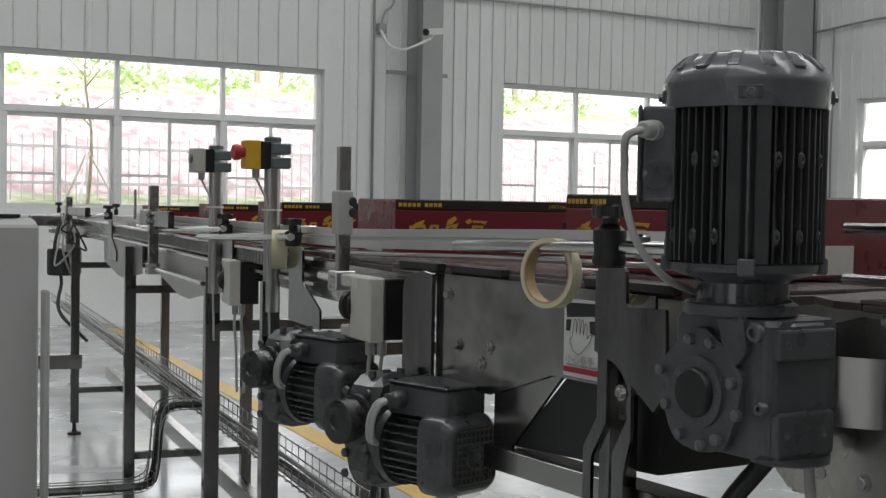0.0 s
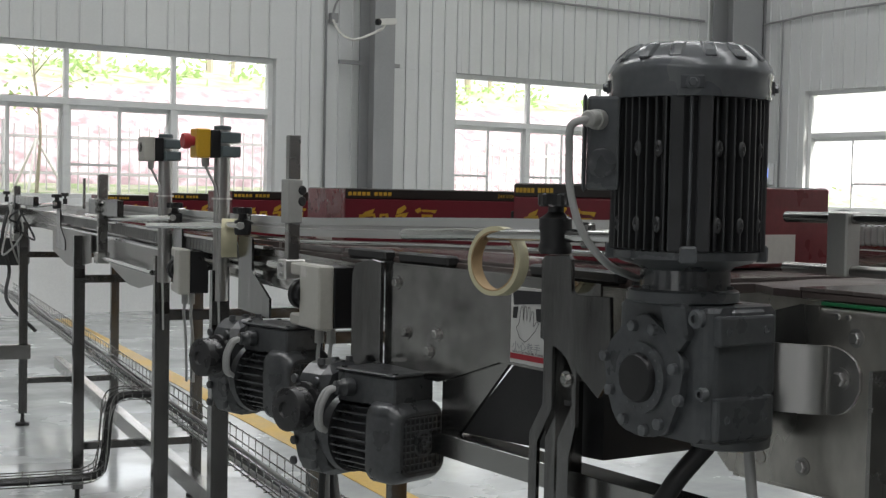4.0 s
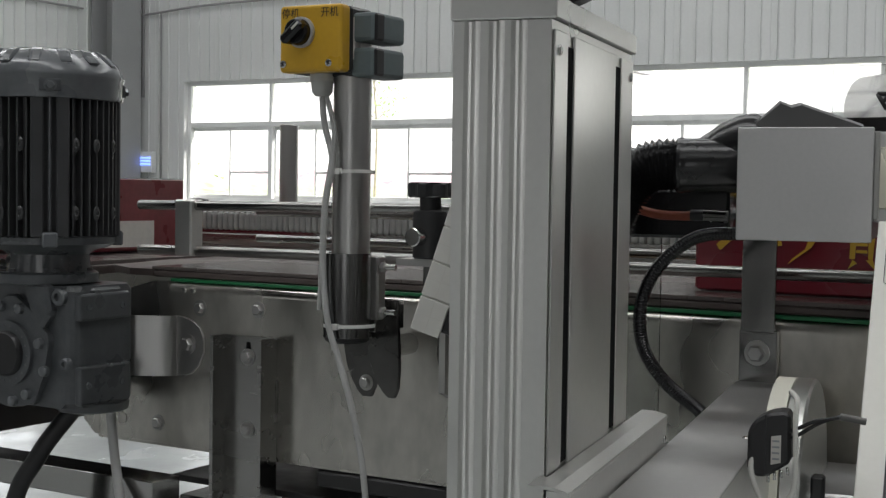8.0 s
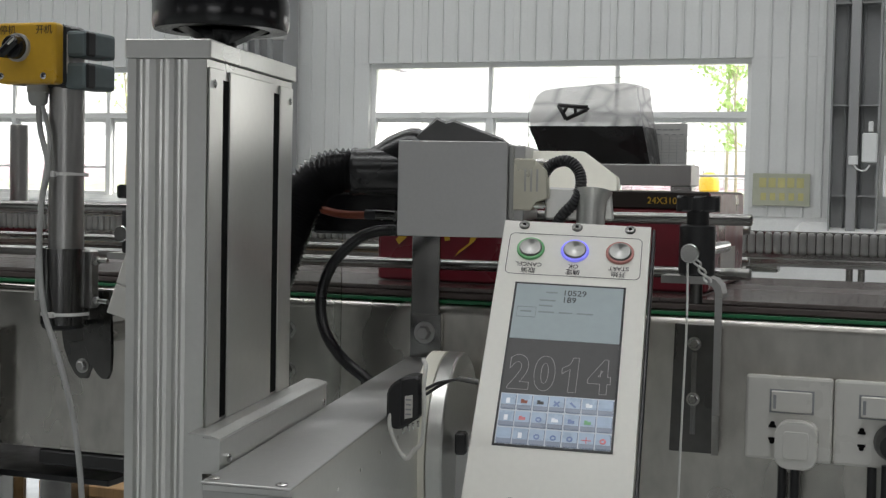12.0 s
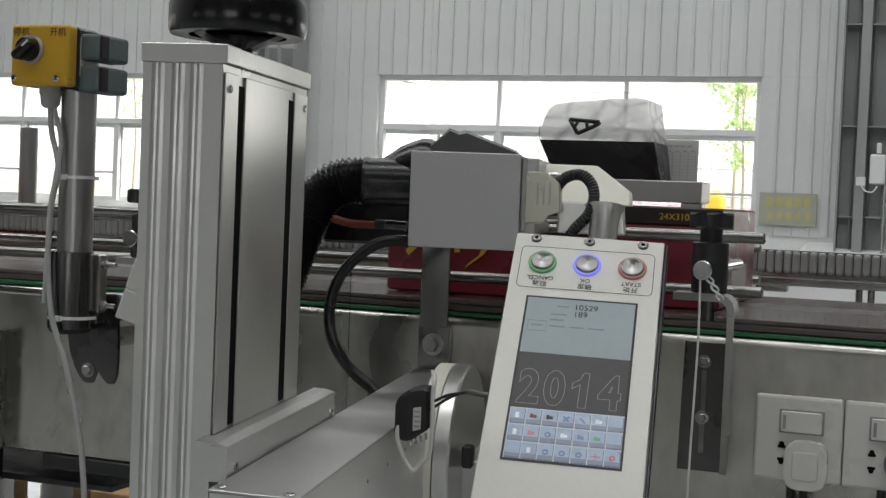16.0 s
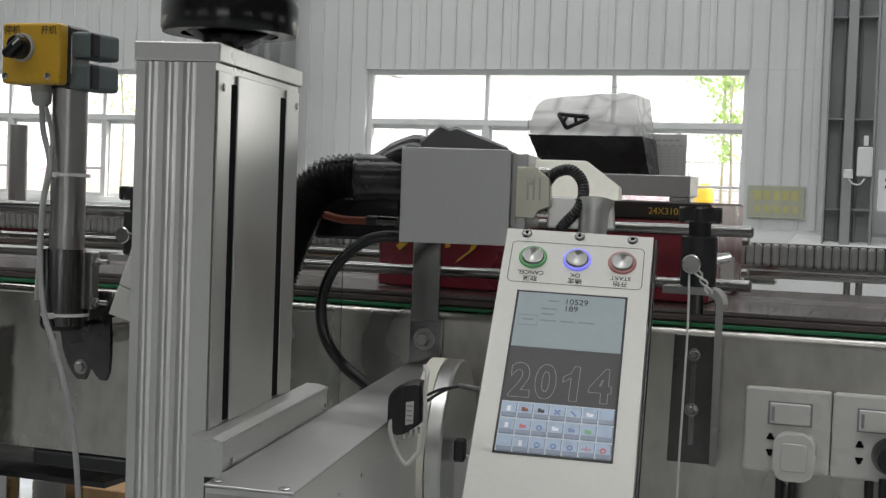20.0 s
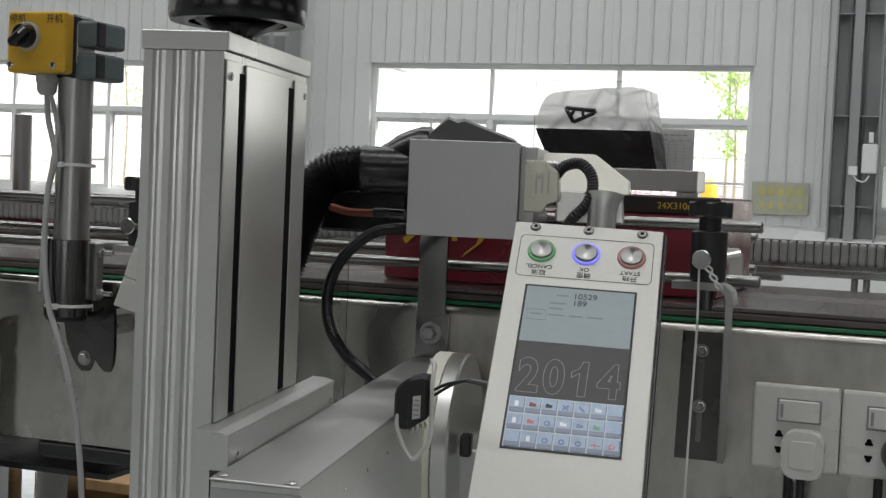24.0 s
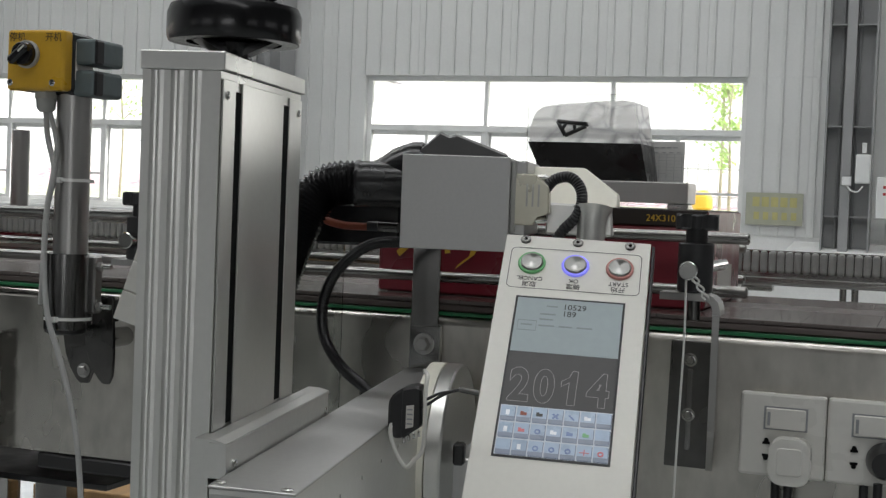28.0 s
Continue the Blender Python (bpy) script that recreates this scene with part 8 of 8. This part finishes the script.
add_sweep(bm, smooth_path([(EX - 0.05, 11.95, 3.33), (EX - 0.05, 11.5, 3.34), (EX - 0.05, 10.4, 3.40), (EX - 0.05, 7.0, 3.42)], 4), 0.014, 8)
part("pipe", bm, PIPE_M, pipe1)
bm = bm_new()
add_cyl(bm, (EX - 0.045, 11.40, 1.2), (EX - 0.045, 11.40, 3.33), 0.012, 8)
part("pipe", bm, PIPE_M, pipe1)
bm = bm_new()
add_cyl(bm, (EX - 0.045, 11.70, 2.3), (EX - 0.045, 11.70, TOP - 0.5), 0.02, 8)
part("pipe", bm, PIPE_M, pipe1)
bm = bm_new()
add_cyl(bm, (6.57, NY - 0.04, 1.15), (6.57, NY - 0.04, TOP - 0.5), 0.014, 8)
part("pipe", bm, PIPE_M, pipe1)
bm = bm_new()
add_box(bm, 6.68, 6.95, NY - 0.14, NY - 0.10, 2.47, 2.51, bevel=0.003)
part("bracket", bm, PIPE_M, pipe1)
bm = bm_new()
add_box(bm, 7.20, 7.40, NY - 0.14, NY - 0.10, 2.47, 2.51, bevel=0.003)
part("bracket", bm, PIPE_M, pipe1)
# camera on the column
cc = thing("security_camera", "small white security camera on a wall arm", "camera", (6.9, NY - 0.47, 2.85))
bm = bm_new()
add_box(bm, -0.105, 0.115, -0.036, 0.036, -0.032, 0.032, bevel=0.012, seg=2, m=Matrix.Translation((6.94, 11.50, 2.868)) @ pose(0, 0, 0, 0, -7, 12))
part("housing", bm, WHITE_PL, cc)
bm = bm_new()
add_lathe(bm, (6.845, 11.478, 2.856), (-1, -0.2, -0.12), [(0, 0.034), (0.03, 0.034), (0.032, 0.026), (0.02, 0.024), (0.02, 0)], 18)
part("lens", bm, INK, cc)
cable_part("arm", [(6.92, 11.50, 2.84), (6.90, 11.50, 2.80), (6.854, 11.50, 2.775), (6.725, 11.52, 2.71), (6.64, 11.55, 2.675), (6.585, 11.60, 2.68), (6.56, 11.75, 2.745), (6.60, 11.98, 2.90)], 0.013, WHITE_PL, cc, 8)
box_part("junction_box", (6.60, 6.68, NY - 0.10, NY - 0.03, 2.88, 2.98), PIPE_M, cc, 0.004, "small grey junction box")
cable_part("conduit_drop", [(6.64, NY - 0.06, 2.98), (6.68, NY - 0.06, 3.1), (6.80, NY - 0.06, 3.3), (6.80, NY - 0.06, 4.2)], 0.012, PIPE_M, cc, 8)
# cable ladder brackets on the east column
lad = thing("cable_ladder", "grey cable ladder brackets on the steel column", "cable ladder", (EX - 0.6, 6.25, 1.8))
for z in (2.73, 2.13):
    box_part("bracket", (11.93, 12.0, 5.93, 6.58, z - 0.05, z + 0.03), CABINET, lad, 0.004)
    box_part("bracket", (12.0, 12.50, 6.50, 6.56, z - 0.05, z + 0.08), COLUMN_M, lad, 0.004)
for y in (6.10, 6.24):
    cyl_part("cable", (11.95, y, 0.4), (11.95, y, TOP - 0.6), 0.03, COLUMN_M, lad, 8)
box_part("lamp_switch", (12.46, 12.52, 6.42, 6.55, 1.82, 1.94), WHITE_PL, lad, 0.004)
# lit insect lamp in the corner
lamp = thing("wall_unit", "white wall unit with glowing blue tubes", "lamp", (EX - 0.1, 11.62, 1.4))
box_part("case", (EX - 0.10, EX - 0.02, 11.50, 11.78, 1.36, 1.62), FRAME_M, lamp, 0.004)
BLUE_TUBE = material("blue_tube", (0.22, 0.35, 1.0), 0.4, emit=0.7, bump=0)
for z in (1.46, 1.50, 1.54):
    cyl_part("tube", (EX - 0.11, 11.52, z), (EX - 0.11, 11.72, z), 0.012, BLUE_TUBE, lamp, 8)
# dispensers at the right column
disp = thing("wall_phone", "white wall unit with a curled cable on the column", "wall unit", (EX - 0.45, 0.3, 1.6))
box_part("case", (12.08, 12.14, 0.20, 0.33, 1.50, 1.76), FRAME_M, disp, 0.01)
box_part("hook", (12.08, 12.12, 0.24, 0.28, 1.77, 1.86), FRAME_M, disp, 0.004)
box_part("socket", (12.08, 12.12, 0.36, 0.44, 1.48, 1.56), FRAME_M, disp, 0.006)
cable_part("lead", [(12.10, 0.40, 1.49), (12.09, 0.36, 1.44), (12.09, 0.30, 1.43), (12.10, 0.26, 1.48)], 0.008, FRAME_M, disp, 6)
panel_box = thing("alarm_panel", "white alarm panel with rows of red lamps", "alarm panel", (12.2, -0.02, 1.2))
box_part("case", (12.0, 12.12, -0.35, 0.14, 1.20, 1.56), FRAME_M, panel_box, 0.006)
for r in range(2):
    for k in range(5):
        box_part("lamp", (11.995, 12.0, 0.06 - k * 0.07, 0.085 - k * 0.07, 1.40 + r * 0.06, 1.425 + r * 0.06), RED_PL, panel_box, 0.001)
note = thing("wall_notice", "pale green notice board with yellow bars", "notice", (EX - 0.03, 1.05, 1.12))
NOTE_M = material("pale_green_print", (0.42, 0.43, 0.34), 0.6)
NOTE_Y = material("dull_yellow_print", (0.50, 0.47, 0.20), 0.6)
box_part("card", (EX - 0.045, EX - 0.03, 0.80, 1.32, 1.10, 1.40), NOTE_M, note, 0.003)
for k in range(5):
    box_part("bar", (EX - 0.047, EX - 0.0455, 0.855 + k * 0.085, 0.920 + k * 0.085, 1.27, 1.36), NOTE_Y, note, 0)
    box_part("bar", (EX - 0.047, EX - 0.0455, 0.855 + k * 0.085, 0.905 + k * 0.085, 1.15, 1.22), NOTE_Y, note, 0)

# ---- frame with a bagged instrument beyond the belt ----
fr = thing("instrument_stand", "stainless steel table frame beyond the belt", "frame", (2.0, 0.15, 0))
box_part("top_bar", (1.96, 2.04, 0.03, 0.40, 1.213, 1.249), TUBE, fr, 0.002)
for y in (0.05, 0.38):
    box_part("leg", (1.98, 2.02, y - 0.018, y + 0.018, 0.0, 1.213), STEEL, fr, 0.001)
box_part("low_bar", (1.98, 2.02, 0.07, 0.36, 1.188, 1.200), STEEL_H, fr, 0.001)
bag = thing("bagged_instrument", "instrument in a clear plastic bag with a black base", "bag", (2.0, 0.21, 1.25))
bm = bm_new()
rng_b = random.Random(5)


def bag_ring(z, y0, y1, x0, x1, rough, n=4):
    """A crumpled four-sided ring of the bag, y0 to y1 along the frame."""
    pts = []
    corners = [(x0, y0), (x0, y1), (x1, y1), (x1, y0)]
    for (ax, ay), (bx, by) in zip(corners, corners[1:] + corners[:1]):
        for k in range(n):
            t = k / n
            j = 0.0 if k == 0 else rough
            pts.append(bm.verts.new((ax + (bx - ax) * t + rng_b.uniform(-j, j), ay + (by - ay) * t + rng_b.uniform(-j, j), z + rng_b.uniform(-j, j) * 0.6)))
    return pts


def skin(rings):
    """Faces between rings, cut into triangles so that the folds stay sharp."""
    for i, (ra, rb) in enumerate(zip(rings, rings[1:])):
        for k in range(len(ra)):
            q = [ra[k], ra[(k + 1) % len(ra)], rb[(k + 1) % len(ra)], rb[k]]
            if (i + k) % 2:
                q = q[1:] + q[:1]
            bm.faces.new([q[0], q[1], q[2]])
            bm.faces.new([q[0], q[2], q[3]])
    bm.faces.new(rings[-1])


skin([bag_ring(1.2495, 0.288, 0.100, 1.962, 2.05, 0.001), bag_ring(1.28, 0.298, 0.106, 1.957, 2.06, 0.002), bag_ring(1.3125, 0.312, 0.112, 1.952, 2.065, 0.001)])
part("base", bm, BLACK_FILM, bag, "black plastic wrapped base")
bm = bm_new()


def fold(x, y, z):
    """Long slanting creases of the film."""
    q = Vector((x * 9 + z * 14, y * 16 - z * 10, z * 9))
    return 0.010 * (abs(noise.noise(q)) - 0.2) + 0.004 * (abs(noise.noise(q * 2.7)) - 0.2)


def film_ring(z, y0, y1, x0, x1, amp, n=7):
    pts = []
    corners = [(x0, y0), (x0, y1), (x1, y1), (x1, y0)]
    cx, cy = (x0 + x1) / 2, (y0 + y1) / 2
    for (ax, ay), (bx, by) in zip(corners, corners[1:] + corners[:1]):
        for k in range(n):
            t = k / n
            x, y = ax + (bx - ax) * t, ay + (by - ay) * t
            f = (fold(x, y, z) * 1.5 + rng_b.uniform(-0.003, 0.003)) * amp
            d = Vector((x - cx, y - cy)).normalized()
            pts.append(bm.verts.new((x + d.x * f, y + d.y * f, z + 0.4 * f)))
    return pts


levels = []
for k in range(5):
    t = k / 4
    levels.append(film_ring(1.3128 + 0.060 * t, 0.309 - 0.006 * t, 0.1125 + 0.016 * t, 1.954 + 0.010 * t, 2.062 - 0.010 * t, 0.12 if k == 0 else 0.55, 5))
levels += [film_ring(1.3800, 0.2890, 0.1400, 1.968, 2.048, 0.6, 5), film_ring(1.3835, 0.272, 0.152, 1.982, 2.035, 0.5, 5)]
for ring_ in levels[2:]:
    for v in ring_:
        v.co.z += (0.215 - v.co.y) * 0.075 * min(1.0, (v.co.z - 1.313) / 0.06)
skin(levels)
part("clear_bag", bm, FILM, bag, "crumpled milky plastic bag")
bm = bm_new()
tri = [(0.2585, 1.3480), (0.2065, 1.3440), (0.2080, 1.3405), (0.2443, 1.3240)]
for (a, b), (c, d) in zip(tri, tri[1:] + tri[:1]):
    add_cyl(bm, (1.949, a, b), (1.949, c, d), 0.0036, 8)
add_cyl(bm, (1.949, 0.2435, 1.345), (1.949, 0.2500, 1.334), 0.003, 8)
add_cyl(bm, (1.949, 0.2290, 1.345), (1.949, 0.2270, 1.332), 0.003, 8)
part("handle", bm, BLACK, bag, "black triangular handle")
ps = thing("record_sheet", "white printed record sheet on the frame", "paper", (2.08, 0.09, 1.25))
bm = bm_new()
add_box(bm, 2.082, 2.084, 0.060, 0.165, 1.235, 1.3235, bevel=0.0002, m=None)
sheet_ob = part("sheet", bm, PAPER, ps)
bm = bm_new()
for k in range(9):
    add_box(bm, 2.0812, 2.0816, 0.064, 0.132, 1.255 + k * 0.0058, 1.2553 + k * 0.0058)
for k in range(6):
    add_box(bm, 2.0812, 2.0816, 0.064 + k * 0.0136, 0.0645 + k * 0.0136, 1.255, 1.3018)
for k in range(5):
    add_box(bm, 2.0812, 2.0816, 0.0665 + k * 0.0136, 0.0735 + k * 0.0136, 1.3035, 1.3048)
for k in range(4):
    add_box(bm, 2.0812, 2.0816, 0.073 + k * 0.011, 0.081 + k * 0.011, 1.3120, 1.3138)
tagged(part("table_lines", bm, GREY_INK, sheet_ob), kind="stuff")
box_part("back_board", (2.30, 2.31, 0.2065, 0.4197, 1.10, 1.4255), ACRYLIC, fr, 0.001)

# ---- low goods behind the belt ----
drip = thing("low_rack", "dark steel rack below the belt", "rack", (1.5, 0.8, 0))
box_part("shelf", (1.30, 1.46, 0.45, 1.00, 0.60, 0.64), COLUMN_M, drip, 0.002)
for x in (1.32, 1.44):
    for y in (0.47, 0.98):
        box_part("leg", (x - 0.012, x + 0.012, y - 0.012, y + 0.012, 0, 0.60), STEEL, drip, 0.001)



def pallet(x, y, z, label):
    root = thing("pallet", label, "pallet", (x + 0.33, y + 0.28, z), "pallets behind the belt")
    for k in range(5):
        box_part("plank", (x + k * 0.14, x + k * 0.14 + 0.105, y, y + 0.56, z + 0.11, z + 0.13), WOOD, root, 0.002)
    for k in range(3):
        box_part("bearer", (x, x + 0.665, y + k * 0.235, y + k * 0.235 + 0.09, z, z + 0.11), WOOD, root, 0.002)
    return root


for k in range(5):
    pallet(1.73, 0.60, 0.132 * k, "small brown wooden pallet on the floor" if k == 0 else "small brown wooden pallet stacked on another")

# ---- painted floor line ----
ln = thing("floor_line", "faded yellow painted line on the floor", "floor marking", (3.0, 6.0, 0), kind="structure")
bm = bm_new()
add_box(bm, -0.06, 0.06, -6.0, 5.5, 0.0005, 0.003, m=Matrix.Translation((2.98, 6.2, 0)) @ pose(0, 0, 0, 0, 0, -8))
part("stripe", bm, LINE_M, ln)

# ---- outside: fence, trees, shrubs, houses ----


def bank(x, y):
    """Height of the ground outside the hall."""
    dn, de = y - NY, x - EX
    prof_n = [(0, -0.15), (2.4, -0.12), (3.4, 0.55), (4.4, 0.98), (5.4, 1.12), (5.9, 1.2), (7.2, 2.0), (8.4, 2.75), (10, 3.05), (13, 3.5), (20, 3.7), (90, 4.5), (1500, 6.0)]
    prof_e = [(0, -0.15), (2.0, -0.12), (4.0, 0.45), (7.0, 0.95), (12, 1.15), (16, 1.25), (22, 2.2), (28, 2.9), (60, 3.2), (1500, 5.0)]

    def at(p, d):
        if d <= 0:
            return -0.15
        for (a, za), (b, zb) in zip(p, p[1:]):
            if d <= b:
                return za + (zb - za) * (d - a) / (b - a)
        return p[-1][1]
    return max(at(prof_n, dn) if x < EX + 6 else at(prof_n, dn) * max(0.0, 1 - (x - EX - 6) / 12), at(prof_e, de) * max(0.0, min(1.0, (y + 25) / 12)))


bm = bm_new()
xs = [-1500, -300, -60] + [-30 + 3 * k for k in range(14)] + [EX + d for d in (0.5, 2, 4, 5.5, 7, 9.5, 12, 14, 16, 19, 22, 25, 28, 34, 44, 60, 120, 300, 1500)]
ys = [-1500, -200, -60, -40, -25, -20, -14, -9, -6, -3, 0, 3, 6, 9, 12.2, 14.4, 15.0, 15.5, 16.0, 16.5, 17.1, 17.6, 18.0, 18.6, 19.3, 19.9, 20.5, 21.3, 22.1, 23.5, 25.1, 28, 32, 50, 100, 300, 1500]
rows = []
for x in xs:
    rows.append([bm.verts.new((x, y, bank(x, y) + (0.16 * noise.noise(Vector((x * 0.45, y * 0.8, 0))) if y > 18 and bank(x, y) > 1.3 else 0))) for y in ys])
for i, (ra, rb) in enumerate(zip(rows, rows[1:])):
    for k in range(len(ra) - 1):
        f = bm.faces.new([ra[k], rb[k], rb[k + 1], ra[k + 1]])
        xm, ym = (xs[i] + xs[i + 1]) / 2, (ys[k] + ys[k + 1]) / 2
        z = bank(xm, ym)
        f.material_index = 2 if z < 0.0 else 1 if z < 1.28 else 0 if z < 2.72 else 1
        # far slope takes the pale yard colour to look washed out by glare
        if xm > EX + 20 and z > 1.28:
            f.material_index = 2
ground = solid("ground", bm, SOIL, "red earth bank rising behind a grass strip and a yard", "ground", kind="structure")
ground.data.materials.append(GRASS)
ground.data.materials.append(YARD)

fence = thing("fence", "dark iron fence with upright bars", "fence", (6, 17.3, 1.1))
FY = 17.4
for z in (1.33, 1.80):
    box_part("rail", (-4, 17, FY - 0.02, FY + 0.02, z - 0.02, z + 0.02), FENCE_M, fence, 0)
bm = bm_new()
add_box(bm, -0.007, 0.007, -0.007, 0.007, 0, 0.86)
bar_mesh = mesh_of("bar", bm, FENCE_M)
for k in range(150):
    b = new("bar", bar_mesh)
    b.matrix_basis = Matrix.Translation((-4 + 0.14 * k, FY, 1.10))
    hang(b, fence)
for k in range(10):
    box_part("post", (-4 + 2.2 * k, -3.94 + 2.2 * k, FY - 0.03, FY + 0.03, 1.0, 2.0), FENCE_M, fence, 0)
fence2 = thing("fence", "dark iron fence beyond the lawn", "fence", (29, 4, 1.25))
FENCE_P = material("pale_fence_iron", (0.48, 0.48, 0.48), 0.6)
bm = bm_new()
add_box(bm, -0.015, 0.015, -0.015, 0.015, 0, 1.0)
bar2 = mesh_of("bar", bm, FENCE_P)
for k in range(110):
    b = new("bar", bar2)
    b.matrix_basis = Matrix.Translation((29, -8 + 0.22 * k, 1.25))
    hang(b, fence2)
for z in (1.5, 2.1):
    box_part("rail", (28.98, 29.02, -8, 16.2, z, z + 0.04), FENCE_P, fence2, 0)


def sapling(x, y, h, leaves, label, seed, spread=0.9):
    rng = random.Random(seed)
    z0 = bank(x, y) - 0.05
    root = thing("young_tree", label, "tree", (x, y, z0), "young trees outside")
    bm = bm_new()
    pts = smooth_path([(x, y, z0), (x + 0.05, y, z0 + h * 0.4), (x - 0.03, y + 0.03, z0 + h * 0.75), (x, y, z0 + h)], 5)
    add_sweep(bm, pts, [0.026 * (1 - 0.8 * i / len(pts)) for i in range(len(pts))], 7)
    tips = []
    for k in range(12):
        b = pts[6 + k * (len(pts) - 7) // 12]
        a = rng.uniform(0, 6.28)
        ln_ = rng.uniform(0.35, 0.8) * spread
        e = b + Vector((math.cos(a) * ln_, math.sin(a) * ln_, ln_ * rng.uniform(0.4, 0.9)))
        add_sweep(bm, [b, (b + e) / 2 + Vector((0, 0, 0.05)), e], [0.010, 0.007, 0.004], 5)
        tips += [b + (e - b) * t for t in (0.45, 0.7, 0.9, 1.0)]
    part("trunk", bm, BARK, root)
    bm = bm_new()
    for k in range(leaves):
        c = rng.choice(tips) + Vector((rng.gauss(0, 0.13), rng.gauss(0, 0.13), rng.gauss(0, 0.13))) * spread
        u = Vector((rng.uniform(-1, 1), rng.uniform(-1, 1), rng.uniform(-1, 1))).normalized() * rng.uniform(0.03, 0.055)
        w = u.cross(Vector((rng.uniform(-1, 1), rng.uniform(-1, 1), rng.uniform(-1, 1)))).normalized() * 0.022
        bm.faces.new([bm.verts.new(c - u), bm.verts.new(c + w), bm.verts.new(c + u), bm.verts.new(c - w)])
    part("crown", bm, LEAF, root)
    return root


sapling(5.0, 16.6, 2.3, 150, "staked young tree with sparse light leaves", 3)
sapling(10.9, 16.8, 2.4, 160, "staked bare young tree", 5)
sapling(19.5, 2.62, 4.2, 900, "young tree with fresh green leaves", 8, 0.6)
sapling(18.6, 2.36, 2.3, 420, "young tree with fresh green leaves", 12, 0.45)
sapling(20.5, 13.5, 3.2, 300, "thin young tree beyond the lawn", 9)
for x, y in ((5.0, 16.6), (10.9, 16.8)):
    st_ = thing("tree_stakes", "pale wooden stakes propping a young tree", "stakes", (x, y, 1.0))
    for a in (0, 120, 240):
        cyl_part("stake", (x + 0.55 * math.cos(radians(a)), y + 0.55 * math.sin(radians(a)), bank(x, y) - 0.2), (x, y, bank(x, y) + 0.75), 0.018, PALE, st_, 8)

# shrubs and far trunks on top of the bank
rng = random.Random(21)
bm = bm_new()
for k in range(150):
    x, y = rng.uniform(-6, 26), rng.uniform(20.6, 24.5)
    z = bank(x, y)
    r = rng.uniform(0.10, 0.26)
    for j in range(14):
        c = Vector((x + rng.gauss(0, r), y + rng.gauss(0, r), z + abs(rng.gauss(0, r * 0.8))))
        u = Vector((rng.uniform(-1, 1), rng.uniform(-1, 1), rng.uniform(-0.3, 1))).normalized() * rng.uniform(0.05, 0.11)
        w = u.cross(Vector((rng.uniform(-1, 1), rng.uniform(-1, 1), 0.2))).normalized() * 0.035
        bm.faces.new([bm.verts.new(c - u), bm.verts.new(c + w), bm.verts.new(c + u), bm.verts.new(c - w)])
solid("shrubs", bm, LEAF, "low green shrubs along the bank top", "shrubs", kind="stuff")
bm = bm_new()
for k in range(26):
    x, y = rng.uniform(-4, 24), rng.uniform(24, 30)
    h = rng.uniform(1.5, 4)
    z = bank(x, y) - 0.1
    add_sweep(bm, smooth_path([(x, y, z), (x + rng.gauss(0, 0.1), y, z + h / 2), (x + rng.gauss(0, 0.2), y, z + h)], 3), rng.uniform(0.04, 0.10), 6)
solid("far_trunks", bm, BARK, "bare tree trunks beyond the bank", "trees", kind="stuff")


def house(x, y, w, d, h, label, rows, cols):
    z = bank(x, y) - 0.3
    root = thing("house", label, "building", (x, y, z))
    box_part("wall", (x, x + d, y, y + w, z, z + h), HOUSE_M, root, 0)
    bm = bm_new()
    add_prism(bm, [(y - 0.4, z + h), (y + w / 2, z + h + 1.3), (y + w + 0.4, z + h)], "x", x - 0.4, x + d + 0.4)
    part("roof", bm, ROOF_M, root)
    for r in range(rows):
        for c in range(cols):
            yy = y + w * (c + 0.5) / cols
            zz = z + 0.9 + r * 2.6
            win = box_part("window", (x - 0.03, x - 0.005, yy - 0.5, yy + 0.5, zz, zz + 1.2), FRAME_M, root, 0)
            box_part("pane", (x - 0.04, x - 0.031, yy - 0.42, yy + 0.42, zz + 0.08, zz + 1.12), HOUSE_M, win, 0)
    return root


house(44, 3.0, 14, 8, 5.2, "pale rendered house beyond the lawn", 2, 4)
house(46, 22, 12, 8, 3.6, "pale rendered house with a grey roof", 1, 3)
hyd = thing("yellow_pillar", "yellow pillar on the lawn outside", "pillar", (19.0, 3.3, 0.8))
bm = bm_new()
add_lathe(bm, (18.0, 2.62, bank(18.0, 2.62) - 0.1), (0, 0, 1), [(0, 0.10), (0.62, 0.10), (0.66, 0.14), (0.78, 0.14), (0.86, 0.11), (0.90, 0.05), (0.90, 0)], 20)
part("post", bm, YELLOW, hyd)
